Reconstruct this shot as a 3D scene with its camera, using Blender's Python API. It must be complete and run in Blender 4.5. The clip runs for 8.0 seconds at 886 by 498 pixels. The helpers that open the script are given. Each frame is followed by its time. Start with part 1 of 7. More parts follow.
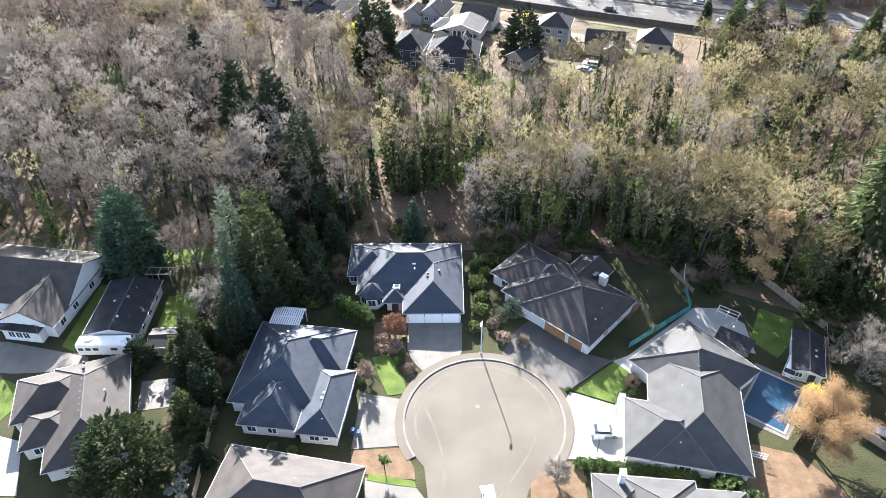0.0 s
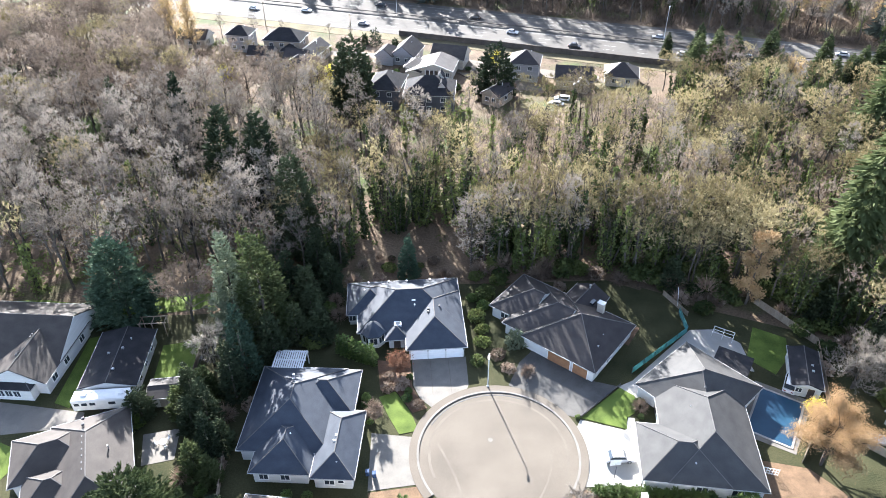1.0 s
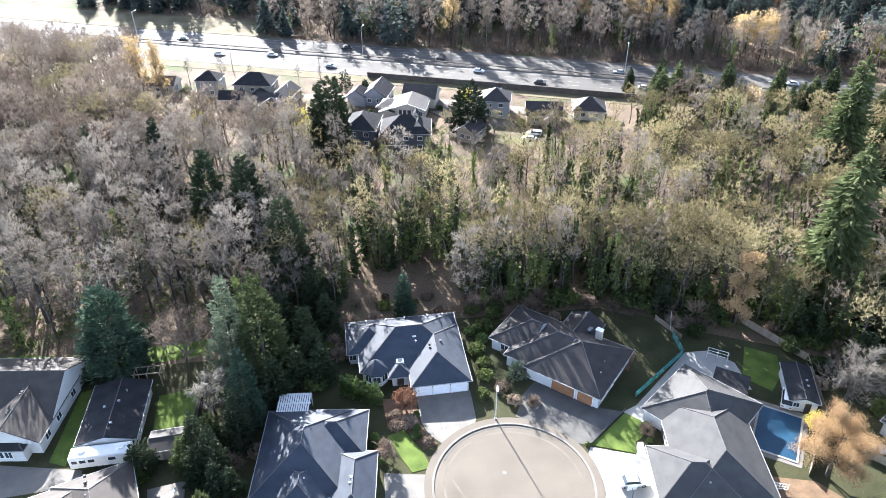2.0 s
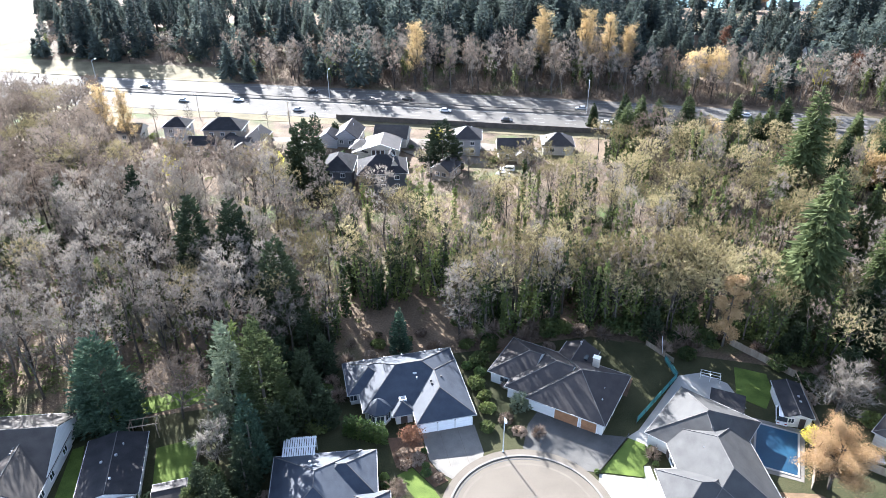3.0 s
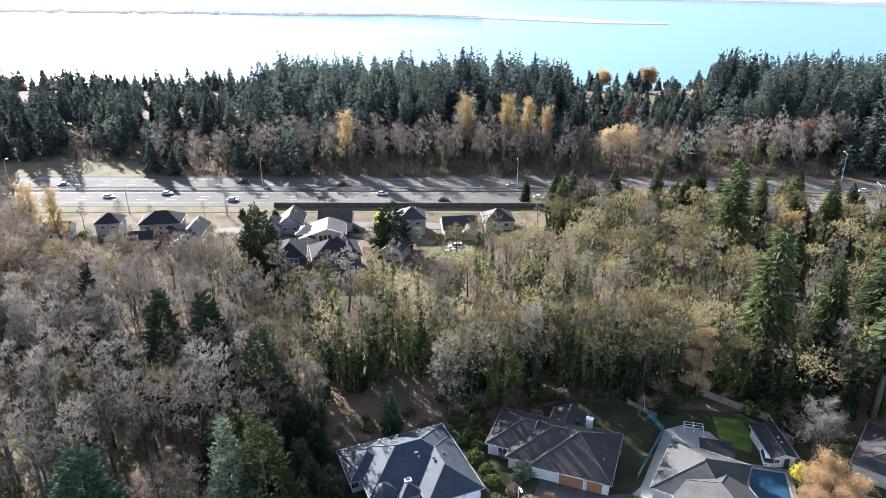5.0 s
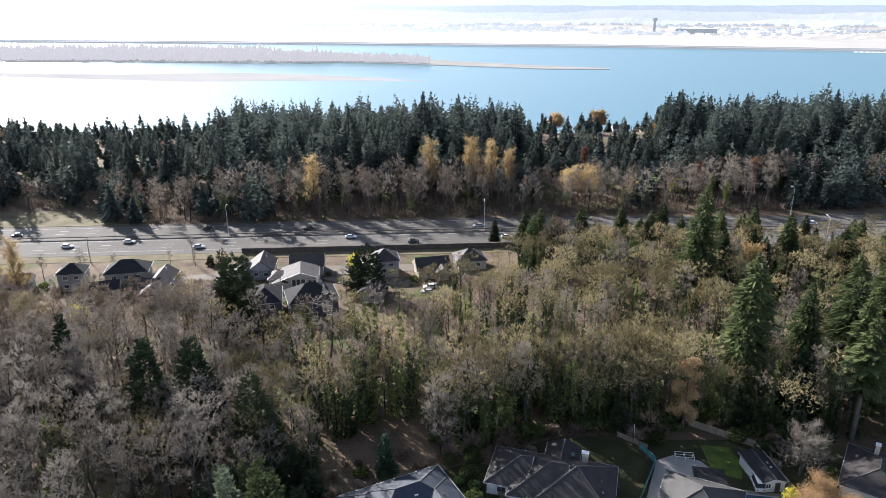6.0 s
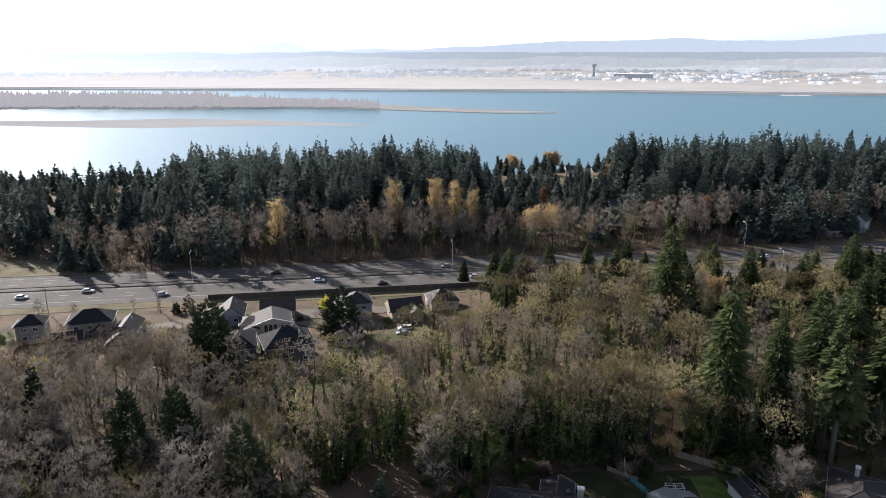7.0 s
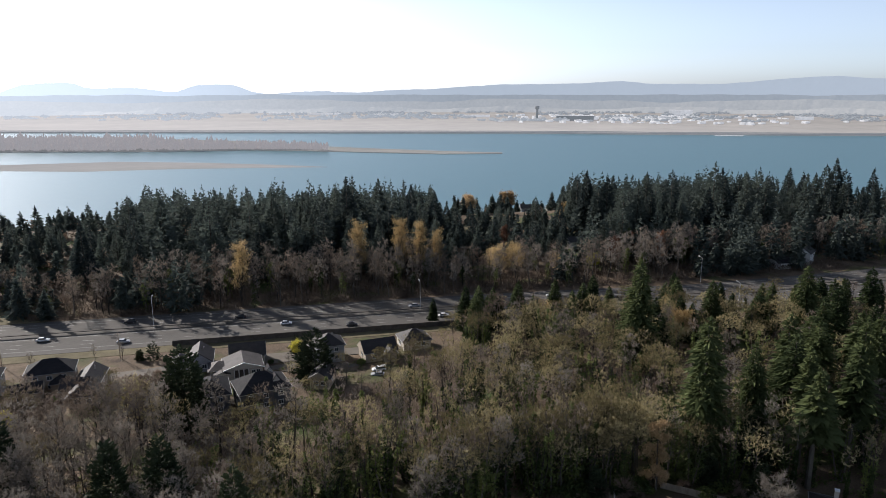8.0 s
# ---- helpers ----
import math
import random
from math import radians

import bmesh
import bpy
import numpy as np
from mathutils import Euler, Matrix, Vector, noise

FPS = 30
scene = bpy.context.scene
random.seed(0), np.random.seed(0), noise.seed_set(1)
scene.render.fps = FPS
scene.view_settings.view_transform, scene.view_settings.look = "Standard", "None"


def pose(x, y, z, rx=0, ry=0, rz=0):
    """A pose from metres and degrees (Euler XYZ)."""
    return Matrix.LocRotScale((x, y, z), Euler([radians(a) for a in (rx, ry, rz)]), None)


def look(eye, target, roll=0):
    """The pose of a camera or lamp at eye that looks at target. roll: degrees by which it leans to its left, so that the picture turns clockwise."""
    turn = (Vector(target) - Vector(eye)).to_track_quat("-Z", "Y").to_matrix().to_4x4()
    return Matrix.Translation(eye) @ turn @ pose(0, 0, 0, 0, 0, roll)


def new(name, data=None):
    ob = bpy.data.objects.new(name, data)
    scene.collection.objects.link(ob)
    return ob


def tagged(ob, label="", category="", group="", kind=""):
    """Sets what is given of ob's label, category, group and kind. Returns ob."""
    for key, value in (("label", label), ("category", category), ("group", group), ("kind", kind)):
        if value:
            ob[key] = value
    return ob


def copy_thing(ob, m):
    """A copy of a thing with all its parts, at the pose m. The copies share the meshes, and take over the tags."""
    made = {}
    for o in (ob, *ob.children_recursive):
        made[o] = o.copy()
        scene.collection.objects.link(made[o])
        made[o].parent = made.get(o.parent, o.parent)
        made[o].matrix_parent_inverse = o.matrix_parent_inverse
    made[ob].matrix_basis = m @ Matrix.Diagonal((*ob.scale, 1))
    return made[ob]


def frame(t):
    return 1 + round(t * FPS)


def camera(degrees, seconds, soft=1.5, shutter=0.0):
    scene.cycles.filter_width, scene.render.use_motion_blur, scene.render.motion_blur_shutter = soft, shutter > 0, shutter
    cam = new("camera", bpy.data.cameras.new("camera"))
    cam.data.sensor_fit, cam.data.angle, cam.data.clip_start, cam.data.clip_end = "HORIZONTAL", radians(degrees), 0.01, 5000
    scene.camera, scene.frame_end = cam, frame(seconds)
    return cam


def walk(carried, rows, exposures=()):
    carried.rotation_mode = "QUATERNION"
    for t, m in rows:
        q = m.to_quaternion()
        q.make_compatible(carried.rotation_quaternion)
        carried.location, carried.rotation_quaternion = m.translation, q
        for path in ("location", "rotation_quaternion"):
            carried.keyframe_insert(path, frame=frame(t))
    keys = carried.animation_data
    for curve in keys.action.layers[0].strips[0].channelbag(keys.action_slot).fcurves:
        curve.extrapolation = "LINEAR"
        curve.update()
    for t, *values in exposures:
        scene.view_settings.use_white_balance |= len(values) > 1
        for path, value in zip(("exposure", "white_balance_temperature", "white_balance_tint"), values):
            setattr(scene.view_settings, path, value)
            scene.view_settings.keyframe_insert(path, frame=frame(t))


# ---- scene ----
cam = camera(65.1, 8.0, 0.65)
# seconds, place of the eye, heading clockwise from +y, elevation, lean to the left
PATH = [
    (0.0, 0.19, 1.06, 88.84, -0.15, -39.31, -0.41),
    (0.5, -3.37, 0.79, 88.88, 1.99, -37.78, -0.38),
    (1.0, -7.08, 0.56, 88.96, 4.17, -36.26, -0.35),
    (1.5, -10.93, 0.39, 89.04, 6.39, -34.73, -0.32),
    (3.0, -22.92, 0.53, 89.21, 13.15, -29.96, -0.24),
    (3.5, -26.97, 0.85, 89.21, 15.41, -28.31, -0.21),
    (4.0, -31.03, 1.33, 89.17, 17.67, -26.62, -0.19),
    (4.5, -35.07, 1.98, 89.09, 19.92, -24.90, -0.17),
    (6.0, -46.96, 5.03, 88.69, 26.63, -19.62, -0.11),
    (6.5, -50.83, 6.41, 88.54, 28.86, -17.86, -0.09),
    (7.0, -54.66, 7.98, 88.42, 31.09, -16.12, -0.07),
    (7.5, -58.44, 9.72, 88.34, 33.32, -14.43, -0.06),
    (8.0, -62.20, 11.62, 88.33, 35.57, -12.81, -0.05),
]
walk(cam, [(t, pose(x, y, z, 90 + up, 0, -turn) @ pose(0, 0, 0, 0, 0, lean)) for t, x, y, z, turn, up, lean in PATH],
     [(0.0, 2.88, 6100, 12), (1.5, 2.92, 6000, 12), (3.5, 2.96, 5830, 12), (4.5, 2.64, 5880, 13), (6.0, 1.76, 6230, 14), (6.5, 1.46, 6330, 15), (7.0, 1.2, 6400, 15), (7.5, 0.92, 6430, 15), (8.0, 0.7, 6450, 14)])

# ---- light ----
SUN_TURN, SUN_UP = -12.6, 24.5
world = bpy.data.worlds.new("world")
scene.world = world
world.use_nodes = True
wn = world.node_tree.nodes
sky = wn.new("ShaderNodeTexSky")
sky.sky_type, sky.sun_disc = "NISHITA", False
sky.sun_elevation, sky.sun_rotation = radians(SUN_UP), radians(SUN_TURN)
sky.altitude, sky.air_density, sky.dust_density, sky.ozone_density = 60, 0.75, 1.2, 1.2
wn["Background"].inputs["Strength"].default_value = 0.066
hazy = wn.new("ShaderNodeHueSaturation")
hazy.inputs["Saturation"].default_value = 0.48
world.node_tree.links.new(sky.outputs["Color"], hazy.inputs["Color"])
cool = wn.new("ShaderNodeMix")
cool.data_type, cool.blend_type = "RGBA", "MULTIPLY"
cool.inputs["Factor"].default_value = 1.0
cool.inputs[7].default_value = (0.87, 0.985, 1.13, 1)
world.node_tree.links.new(hazy.outputs["Color"], cool.inputs[6])
# sky brightened all round the horizon, less upwards, standing in for thin mist
way, up, thin, mist, veil = wn.new("ShaderNodeTexCoord"), wn.new("ShaderNodeSeparateXYZ"), wn.new("ShaderNodeMath"), wn.new("ShaderNodeMath"), wn.new("ShaderNodeMath")
world.node_tree.links.new(way.outputs["Generated"], up.inputs[0])
thin.operation, thin.use_clamp = "SUBTRACT", True
thin.inputs[0].default_value = 1.0
world.node_tree.links.new(up.outputs["Z"], thin.inputs[1])
mist.operation, mist.inputs[1].default_value = "POWER", 4.0
world.node_tree.links.new(thin.outputs[0], mist.inputs[0])
veil.operation, veil.inputs[1].default_value, veil.inputs[2].default_value = "MULTIPLY_ADD", 0.95, 1.0
world.node_tree.links.new(mist.outputs[0], veil.inputs[0])
haze = wn.new("ShaderNodeVectorMath")
haze.operation = "SCALE"
world.node_tree.links.new(cool.outputs[2], haze.inputs[0])
world.node_tree.links.new(veil.outputs[0], haze.inputs["Scale"])
world.node_tree.links.new(haze.outputs[0], wn["Background"].inputs["Color"])
sun = new("sun", bpy.data.lights.new("sun", "SUN"))
sun.data.energy, sun.data.angle, sun.data.color = 4.8, radians(0.53), (1.0, 0.95, 0.87)
sun_way = Vector((math.sin(radians(SUN_TURN)) * math.cos(radians(SUN_UP)), math.cos(radians(SUN_TURN)) * math.cos(radians(SUN_UP)), math.sin(radians(SUN_UP))))
sun.matrix_world = look(sun_way * 300, (0, 0, 0))

# ---- materials ----


def material(name, dark, light, scale=1.0, rough=0.85, fine=20.0, bump=0.3, vary=0.0, metal=0.0, through_light=0.0, stretch=(1, 1, 1), depth=0.02, ior_gloss=0.4):
    """Two tones mixed by coarse and fine noise, with relief; vary shifts the tone from object to object; through_light lets leaves glow against the sun."""
    m = bpy.data.materials.new(name)
    m.use_nodes = True
    n, l = m.node_tree.nodes, m.node_tree.links
    p = n["Principled BSDF"]
    tc = n.new("ShaderNodeTexCoord")
    mp = n.new("ShaderNodeMapping")
    mp.inputs["Scale"].default_value = stretch
    l.new(tc.outputs["Object"], mp.inputs["Vector"])
    big, small = n.new("ShaderNodeTexNoise"), n.new("ShaderNodeTexNoise")
    big.inputs["Scale"].default_value, small.inputs["Scale"].default_value = scale, fine
    big.inputs["Detail"].default_value, small.inputs["Detail"].default_value = 5, 3
    l.new(mp.outputs["Vector"], big.inputs["Vector"])
    l.new(mp.outputs["Vector"], small.inputs["Vector"])
    mid = n.new("ShaderNodeMath")
    mid.operation = "MULTIPLY_ADD"
    mid.inputs[1].default_value = 0.45
    l.new(small.outputs["Fac"], mid.inputs[0])
    half = n.new("ShaderNodeMath")
    half.operation = "MULTIPLY"
    half.inputs[1].default_value = 0.62
    l.new(big.outputs["Fac"], half.inputs[0])
    l.new(half.outputs[0], mid.inputs[2])
    out = mid.outputs[0]
    if vary:
        info = n.new("ShaderNodeObjectInfo")
        sh = n.new("ShaderNodeMath")
        sh.operation = "MULTIPLY_ADD"
        sh.inputs[1].default_value = vary
        l.new(info.outputs["Random"], sh.inputs[0])
        l.new(out, sh.inputs[2])
        low = n.new("ShaderNodeMath")
        low.operation = "SUBTRACT"
        low.inputs[1].default_value = vary / 2
        l.new(sh.outputs[0], low.inputs[0])
        out = low.outputs[0]
    ramp = n.new("ShaderNodeValToRGB")
    ramp.color_ramp.elements[0].position, ramp.color_ramp.elements[1].position = 0.32, 0.72
    ramp.color_ramp.elements[0].color, ramp.color_ramp.elements[1].color = (*dark, 1), (*light, 1)
    l.new(out, ramp.inputs["Fac"])
    l.new(ramp.outputs["Color"], p.inputs["Base Color"])
    p.inputs["Roughness"].default_value, p.inputs["Metallic"].default_value = rough, metal
    p.inputs["Specular IOR Level"].default_value = ior_gloss
    if bump:
        b = n.new("ShaderNodeBump")
        b.inputs["Strength"].default_value, b.inputs["Distance"].default_value = bump, depth
        l.new(small.outputs["Fac"], b.inputs["Height"])
        l.new(b.outputs["Normal"], p.inputs["Normal"])
    if through_light:
        tr, mix = n.new("ShaderNodeBsdfTranslucent"), n.new("ShaderNodeMixShader")
        l.new(ramp.outputs["Color"], tr.inputs["Color"])
        mix.inputs["Fac"].default_value = through_light
        l.new(p.outputs["BSDF"], mix.inputs[1])
        l.new(tr.outputs["BSDF"], mix.inputs[2])
        l.new(mix.outputs["Shader"], n["Material Output"].inputs["Surface"])
    return m


def glass_material(name, tint, rough=0.05):
    m = bpy.data.materials.new(name)
    m.use_nodes = True
    p = m.node_tree.nodes["Principled BSDF"]
    p.inputs["Base Color"].default_value = (*tint, 1)
    p.inputs["Roughness"].default_value = rough
    p.inputs["Specular IOR Level"].default_value = 0.8
    return m


def haze_glow_material(name, dark, light, glow, strength, scale, sunward=0.0):
    """Far country: a matt ground with haze painted in as emission, stronger towards the sun."""
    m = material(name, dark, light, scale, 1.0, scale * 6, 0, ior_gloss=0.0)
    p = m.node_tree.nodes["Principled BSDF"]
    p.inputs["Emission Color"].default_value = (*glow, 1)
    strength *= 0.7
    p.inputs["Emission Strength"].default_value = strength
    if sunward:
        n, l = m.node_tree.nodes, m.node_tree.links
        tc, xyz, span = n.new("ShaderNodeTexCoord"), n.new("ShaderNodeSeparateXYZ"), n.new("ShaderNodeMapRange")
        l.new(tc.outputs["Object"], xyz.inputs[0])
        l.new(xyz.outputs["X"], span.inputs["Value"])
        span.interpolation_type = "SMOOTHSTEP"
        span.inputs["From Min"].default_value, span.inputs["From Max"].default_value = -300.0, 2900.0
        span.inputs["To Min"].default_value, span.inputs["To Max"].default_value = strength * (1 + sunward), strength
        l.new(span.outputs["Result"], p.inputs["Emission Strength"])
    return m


def ground_material():
    """Forest floor: rust-brown leaf litter, moss and bare soil in patches."""
    m = material("forest_floor", (0.030, 0.022, 0.015), (0.185, 0.134, 0.090), 0.11, 0.95, 2.6, 0.8, depth=0.25, ior_gloss=0.15)
    n, l = m.node_tree.nodes, m.node_tree.links
    p = n["Principled BSDF"]
    tc = n.new("ShaderNodeTexCoord")
    moss = n.new("ShaderNodeTexNoise")
    moss.inputs["Scale"].default_value, moss.inputs["Detail"].default_value = 0.045, 6
    l.new(tc.outputs["Object"], moss.inputs["Vector"])
    ramp = n.new("ShaderNodeValToRGB")
    ramp.color_ramp.elements[0].position, ramp.color_ramp.elements[1].position = 0.52, 0.66
    l.new(moss.outputs["Fac"], ramp.inputs["Fac"])
    mix = n.new("ShaderNodeMix")
    mix.data_type = "RGBA"
    old = p.inputs["Base Color"].links[0].from_socket
    l.new(ramp.outputs["Color"], mix.inputs["Factor"])
    l.new(old, mix.inputs[6])
    mix.inputs[7].default_value = (0.055, 0.075, 0.022, 1)
    l.new(mix.outputs[2], p.inputs["Base Color"])
    return m


def water_material():
    m = bpy.data.materials.new("river_water")
    m.use_nodes = True
    n, l = m.node_tree.nodes, m.node_tree.links
    p = n["Principled BSDF"]
    p.inputs["Base Color"].default_value = (0.045, 0.125, 0.15, 1)
    p.inputs["Roughness"].default_value, p.inputs["IOR"].default_value = 0.34, 1.333
    tc, wav = n.new("ShaderNodeTexCoord"), n.new("ShaderNodeTexNoise")
    mp = n.new("ShaderNodeMapping")
    mp.inputs["Scale"].default_value = (1.0, 0.4, 1.0)
    wav.inputs["Scale"].default_value, wav.inputs["Detail"].default_value = 0.12, 6
    l.new(tc.outputs["Object"], mp.inputs["Vector"])
    l.new(mp.outputs["Vector"], wav.inputs["Vector"])
    b = n.new("ShaderNodeBump")
    b.inputs["Strength"].default_value, b.inputs["Distance"].default_value = 0.25, 0.5
    l.new(wav.outputs["Fac"], b.inputs["Height"])
    l.new(b.outputs["Normal"], p.inputs["Normal"])
    return m


M_GROUND = ground_material()
M_WATER = water_material()
M_LAWN = material("lawn_grass", (0.036, 0.060, 0.012), (0.118, 0.160, 0.034), 0.35, 0.95, 9, 0.6, depth=0.06, ior_gloss=0.15)
M_ROUGH_GRASS = material("rough_grass", (0.070, 0.060, 0.034), (0.175, 0.150, 0.092), 0.14, 0.95, 3, 0.6, depth=0.1, ior_gloss=0.1)
M_STREET = material("street_paving", (0.078, 0.065, 0.051), (0.138, 0.117, 0.092), 0.13, 0.9, 7, 0.15)
M_ASPHALT = material("highway_asphalt", (0.058, 0.054, 0.049), (0.102, 0.095, 0.086), 0.06, 0.92, 2.0, 0.1, stretch=(0.3, 1, 1), ior_gloss=0.2)
M_DRIVE = material("driveway_concrete", (0.1056, 0.0977, 0.0860), (0.1760, 0.1618, 0.1423), 0.4, 0.85, 9, 0.15)
M_WHITE_DRIVE = material("pale_concrete", (0.2378, 0.2280, 0.2099), (0.3280, 0.3182, 0.2968), 0.3, 0.85, 9, 0.1)
# Asphalt with its tone lowered to carry the shade lying on the drive.
M_DARK_DRIVE = material("shaded_asphalt_drive", (0.045, 0.043, 0.040), (0.105, 0.100, 0.092), 0.35, 0.9, 7, 0.25)
M_KERB = material("kerb_concrete", (0.1200, 0.1120, 0.0992), (0.1880, 0.1760, 0.1576), 0.6, 0.9, 9, 0.2)
M_TAR = material("tar", (0.02, 0.02, 0.02), (0.05, 0.05, 0.05), 1, 0.6, 10, 0.1)
M_PAINT = material("road_paint", (0.20, 0.20, 0.19), (0.34, 0.34, 0.325), 2, 0.7, 14, 0.0)
# Yard ground: the shade round the houses is put into its near-black green.
M_YARD = material("shaded_yard", (0.016, 0.022, 0.009), (0.064, 0.060, 0.030), 0.16, 0.95, 4.0, 0.7, depth=0.1, ior_gloss=0.12)
M_SWIRL = material("worn_paving", (0.088, 0.074, 0.059), (0.146, 0.125, 0.099), 0.3, 0.9, 7, 0.1)
M_MULCH = material("bark_mulch", (0.05, 0.03, 0.018), (0.17, 0.10, 0.06), 0.8, 0.95, 8, 0.8, depth=0.08)
M_SOIL = material("dry_leaf_bed", (0.0720, 0.0450, 0.0240), (0.1800, 0.1140, 0.0660), 0.7, 0.95, 8, 0.6, depth=0.08)
M_ROOF_BLUE = material("slate_blue_shingle", (0.0161, 0.0235, 0.0371), (0.0420, 0.0509, 0.0671), 0.5, 0.72, 11, 0.5, stretch=(1, 1, 2.2), ior_gloss=0.34)
M_ROOF_BROWN = material("brown_shingle", (0.0214, 0.0184, 0.0192), (0.0490, 0.0428, 0.0413), 0.5, 0.75, 11, 0.5, stretch=(1, 1, 2.2), ior_gloss=0.3)
M_ROOF_GREY = material("light_grey_shingle", (0.0365, 0.0365, 0.0373), (0.0669, 0.0661, 0.0646), 0.45, 0.75, 11, 0.45, stretch=(1, 1, 2.2), ior_gloss=0.2)
M_ROOF_TAUPE = material("taupe_shingle", (0.0348, 0.0301, 0.0277), (0.0681, 0.0594, 0.0531), 0.45, 0.75, 11, 0.45, stretch=(1, 1, 2.2), ior_gloss=0.2)
M_ROOF_DARK = material("charcoal_shingle", (0.0160, 0.0160, 0.0184), (0.0368, 0.0360, 0.0384), 0.5, 0.92, 11, 0.5, stretch=(1, 1, 2.2), ior_gloss=0.15)
M_CAP = material("ridge_cap", (0.0660, 0.0633, 0.0616), (0.1155, 0.1100, 0.1073), 1, 0.85, 9, 0.3)
M_WALL_WHITE = material("white_siding", (0.4500, 0.4500, 0.4365), (0.5940, 0.5940, 0.5805), 0.6, 0.7, 12, 0.15, stretch=(0.2, 0.2, 4))
M_WALL_CREAM = material("cream_siding", (0.36, 0.325, 0.27), (0.50, 0.46, 0.40), 0.6, 0.75, 12, 0.15, stretch=(0.2, 0.2, 4))
M_WALL_GREY = material("grey_siding", (0.20, 0.20, 0.215), (0.31, 0.315, 0.33), 0.6, 0.75, 12, 0.15, stretch=(0.2, 0.2, 4))
M_WALL_TAN = material("tan_siding", (0.24, 0.20, 0.155), (0.36, 0.31, 0.25), 0.6, 0.75, 12, 0.15, stretch=(0.2, 0.2, 4))
# Grey siding with the deep shade of the house fronts put into its colour.
M_WALL_SHADED = material("shaded_siding", (0.0525, 0.0560, 0.0665), (0.0945, 0.0980, 0.1085), 0.6, 0.75, 12, 0.15, stretch=(0.2, 0.2, 4))
M_TRIM = material("white_trim", (0.6120, 0.6120, 0.5940), (0.7200, 0.7200, 0.7020), 2, 0.55, 20, 0.05)
M_GUTTER = material("dull_gutter", (0.26, 0.26, 0.255), (0.38, 0.38, 0.37), 2, 0.6, 20, 0.05)
M_GARAGE = material("garage_door_white", (0.66, 0.67, 0.68), (0.78, 0.78, 0.78), 1, 0.5, 12, 0.05)
M_GARAGE_BROWN = material("garage_door_brown", (0.20, 0.095, 0.045), (0.33, 0.17, 0.085), 1, 0.6, 12, 0.1)
M_DOOR = material("dark_door", (0.035, 0.03, 0.03), (0.08, 0.06, 0.05), 1, 0.5, 12, 0.05)
M_GLASS = glass_material("window_glass", (0.035, 0.045, 0.055))
M_METAL = material("dull_metal", (0.30, 0.31, 0.32), (0.45, 0.46, 0.47), 2, 0.45, 14, 0.05, metal=0.7)
M_DARKMETAL = material("dark_metal", (0.03, 0.03, 0.032), (0.08, 0.08, 0.085), 2, 0.5, 14, 0.05)
M_POLE = material("galvanised_pole", (0.40, 0.41, 0.41), (0.55, 0.56, 0.56), 2, 0.5, 14, 0.05)
M_WOOD = material("weathered_wood", (0.16, 0.12, 0.085), (0.33, 0.27, 0.20), 0.6, 0.85, 9, 0.3, stretch=(3, 3, 0.6))
M_TEAL = material("teal_mesh", (0.03, 0.16, 0.16), (0.08, 0.28, 0.27), 1, 0.7, 10, 0.1)
M_BARRIER = material("barrier_concrete", (0.045, 0.040, 0.036), (0.105, 0.095, 0.085), 0.5, 0.95, 5, 0.2, ior_gloss=0.15)
M_POOL = material("pool_cover", (0.0039, 0.0247, 0.0585), (0.0104, 0.0553, 0.1008), 0.25, 0.45, 5, 0.15)
M_CORR = material("corrugated_panel", (0.55, 0.56, 0.57), (0.75, 0.76, 0.77), 1, 0.5, 12, 0.05)
M_BARK = material("grey_bark", (0.035, 0.030, 0.025), (0.115, 0.102, 0.086), 0.5, 0.95, 6, 0.5, vary=0.5, depth=0.05, ior_gloss=0.15)
M_TWIG_GREY = material("grey_brown_twigs", (0.1435, 0.1246, 0.1050), (0.2624, 0.2321, 0.1984), 0.1, 0.9, 0.6, 0, vary=0.6, through_light=0.3, ior_gloss=0.08)
M_TWIG_OLIVE = material("olive_twigs", (0.152, 0.127, 0.066), (0.366, 0.312, 0.172), 0.1, 0.9, 0.9, 0, vary=0.6, through_light=0.28, ior_gloss=0.08)
M_TWIG_BROWN = material("brown_twigs", (0.126, 0.098, 0.077), (0.268, 0.219, 0.176), 0.12, 0.9, 0.8, 0, vary=0.5, through_light=0.28, ior_gloss=0.08)
M_TWIG_PALE = material("pale_twigs", (0.1700, 0.1513, 0.1292), (0.2890, 0.2635, 0.2312), 0.2, 0.9, 0.9, 0, vary=0.3, through_light=0.42, ior_gloss=0.08)
M_IVY = material("ivy_leaves", (0.028, 0.043, 0.016), (0.132, 0.158, 0.052), 0.35, 0.75, 2.0, 0, vary=0.5, through_light=0.36, ior_gloss=0.12)
# Firs beyond the highway: the haze's blue is mixed into the needle colour.
M_HAZED_FIR = material("hazed_fir_needles", (0.031, 0.041, 0.040), (0.086, 0.104, 0.088), 0.3, 0.85, 1.8, 0, vary=0.5, through_light=0.34, ior_gloss=0.08)
M_NEAR_FIR = material("olive_fir_needles", (0.020, 0.032, 0.014), (0.092, 0.112, 0.046), 0.3, 0.8, 1.8, 0, vary=0.4, through_light=0.3, ior_gloss=0.08)
M_PINE = material("blue_green_needles", (0.022, 0.042, 0.029), (0.075, 0.115, 0.072), 0.35, 0.8, 1.8, 0, vary=0.2, through_light=0.14, ior_gloss=0.08)
M_CEDAR = material("cedar_sprays", (0.019, 0.029, 0.016), (0.056, 0.071, 0.036), 0.35, 0.8, 1.8, 0, vary=0.4, through_light=0.1, ior_gloss=0.1)
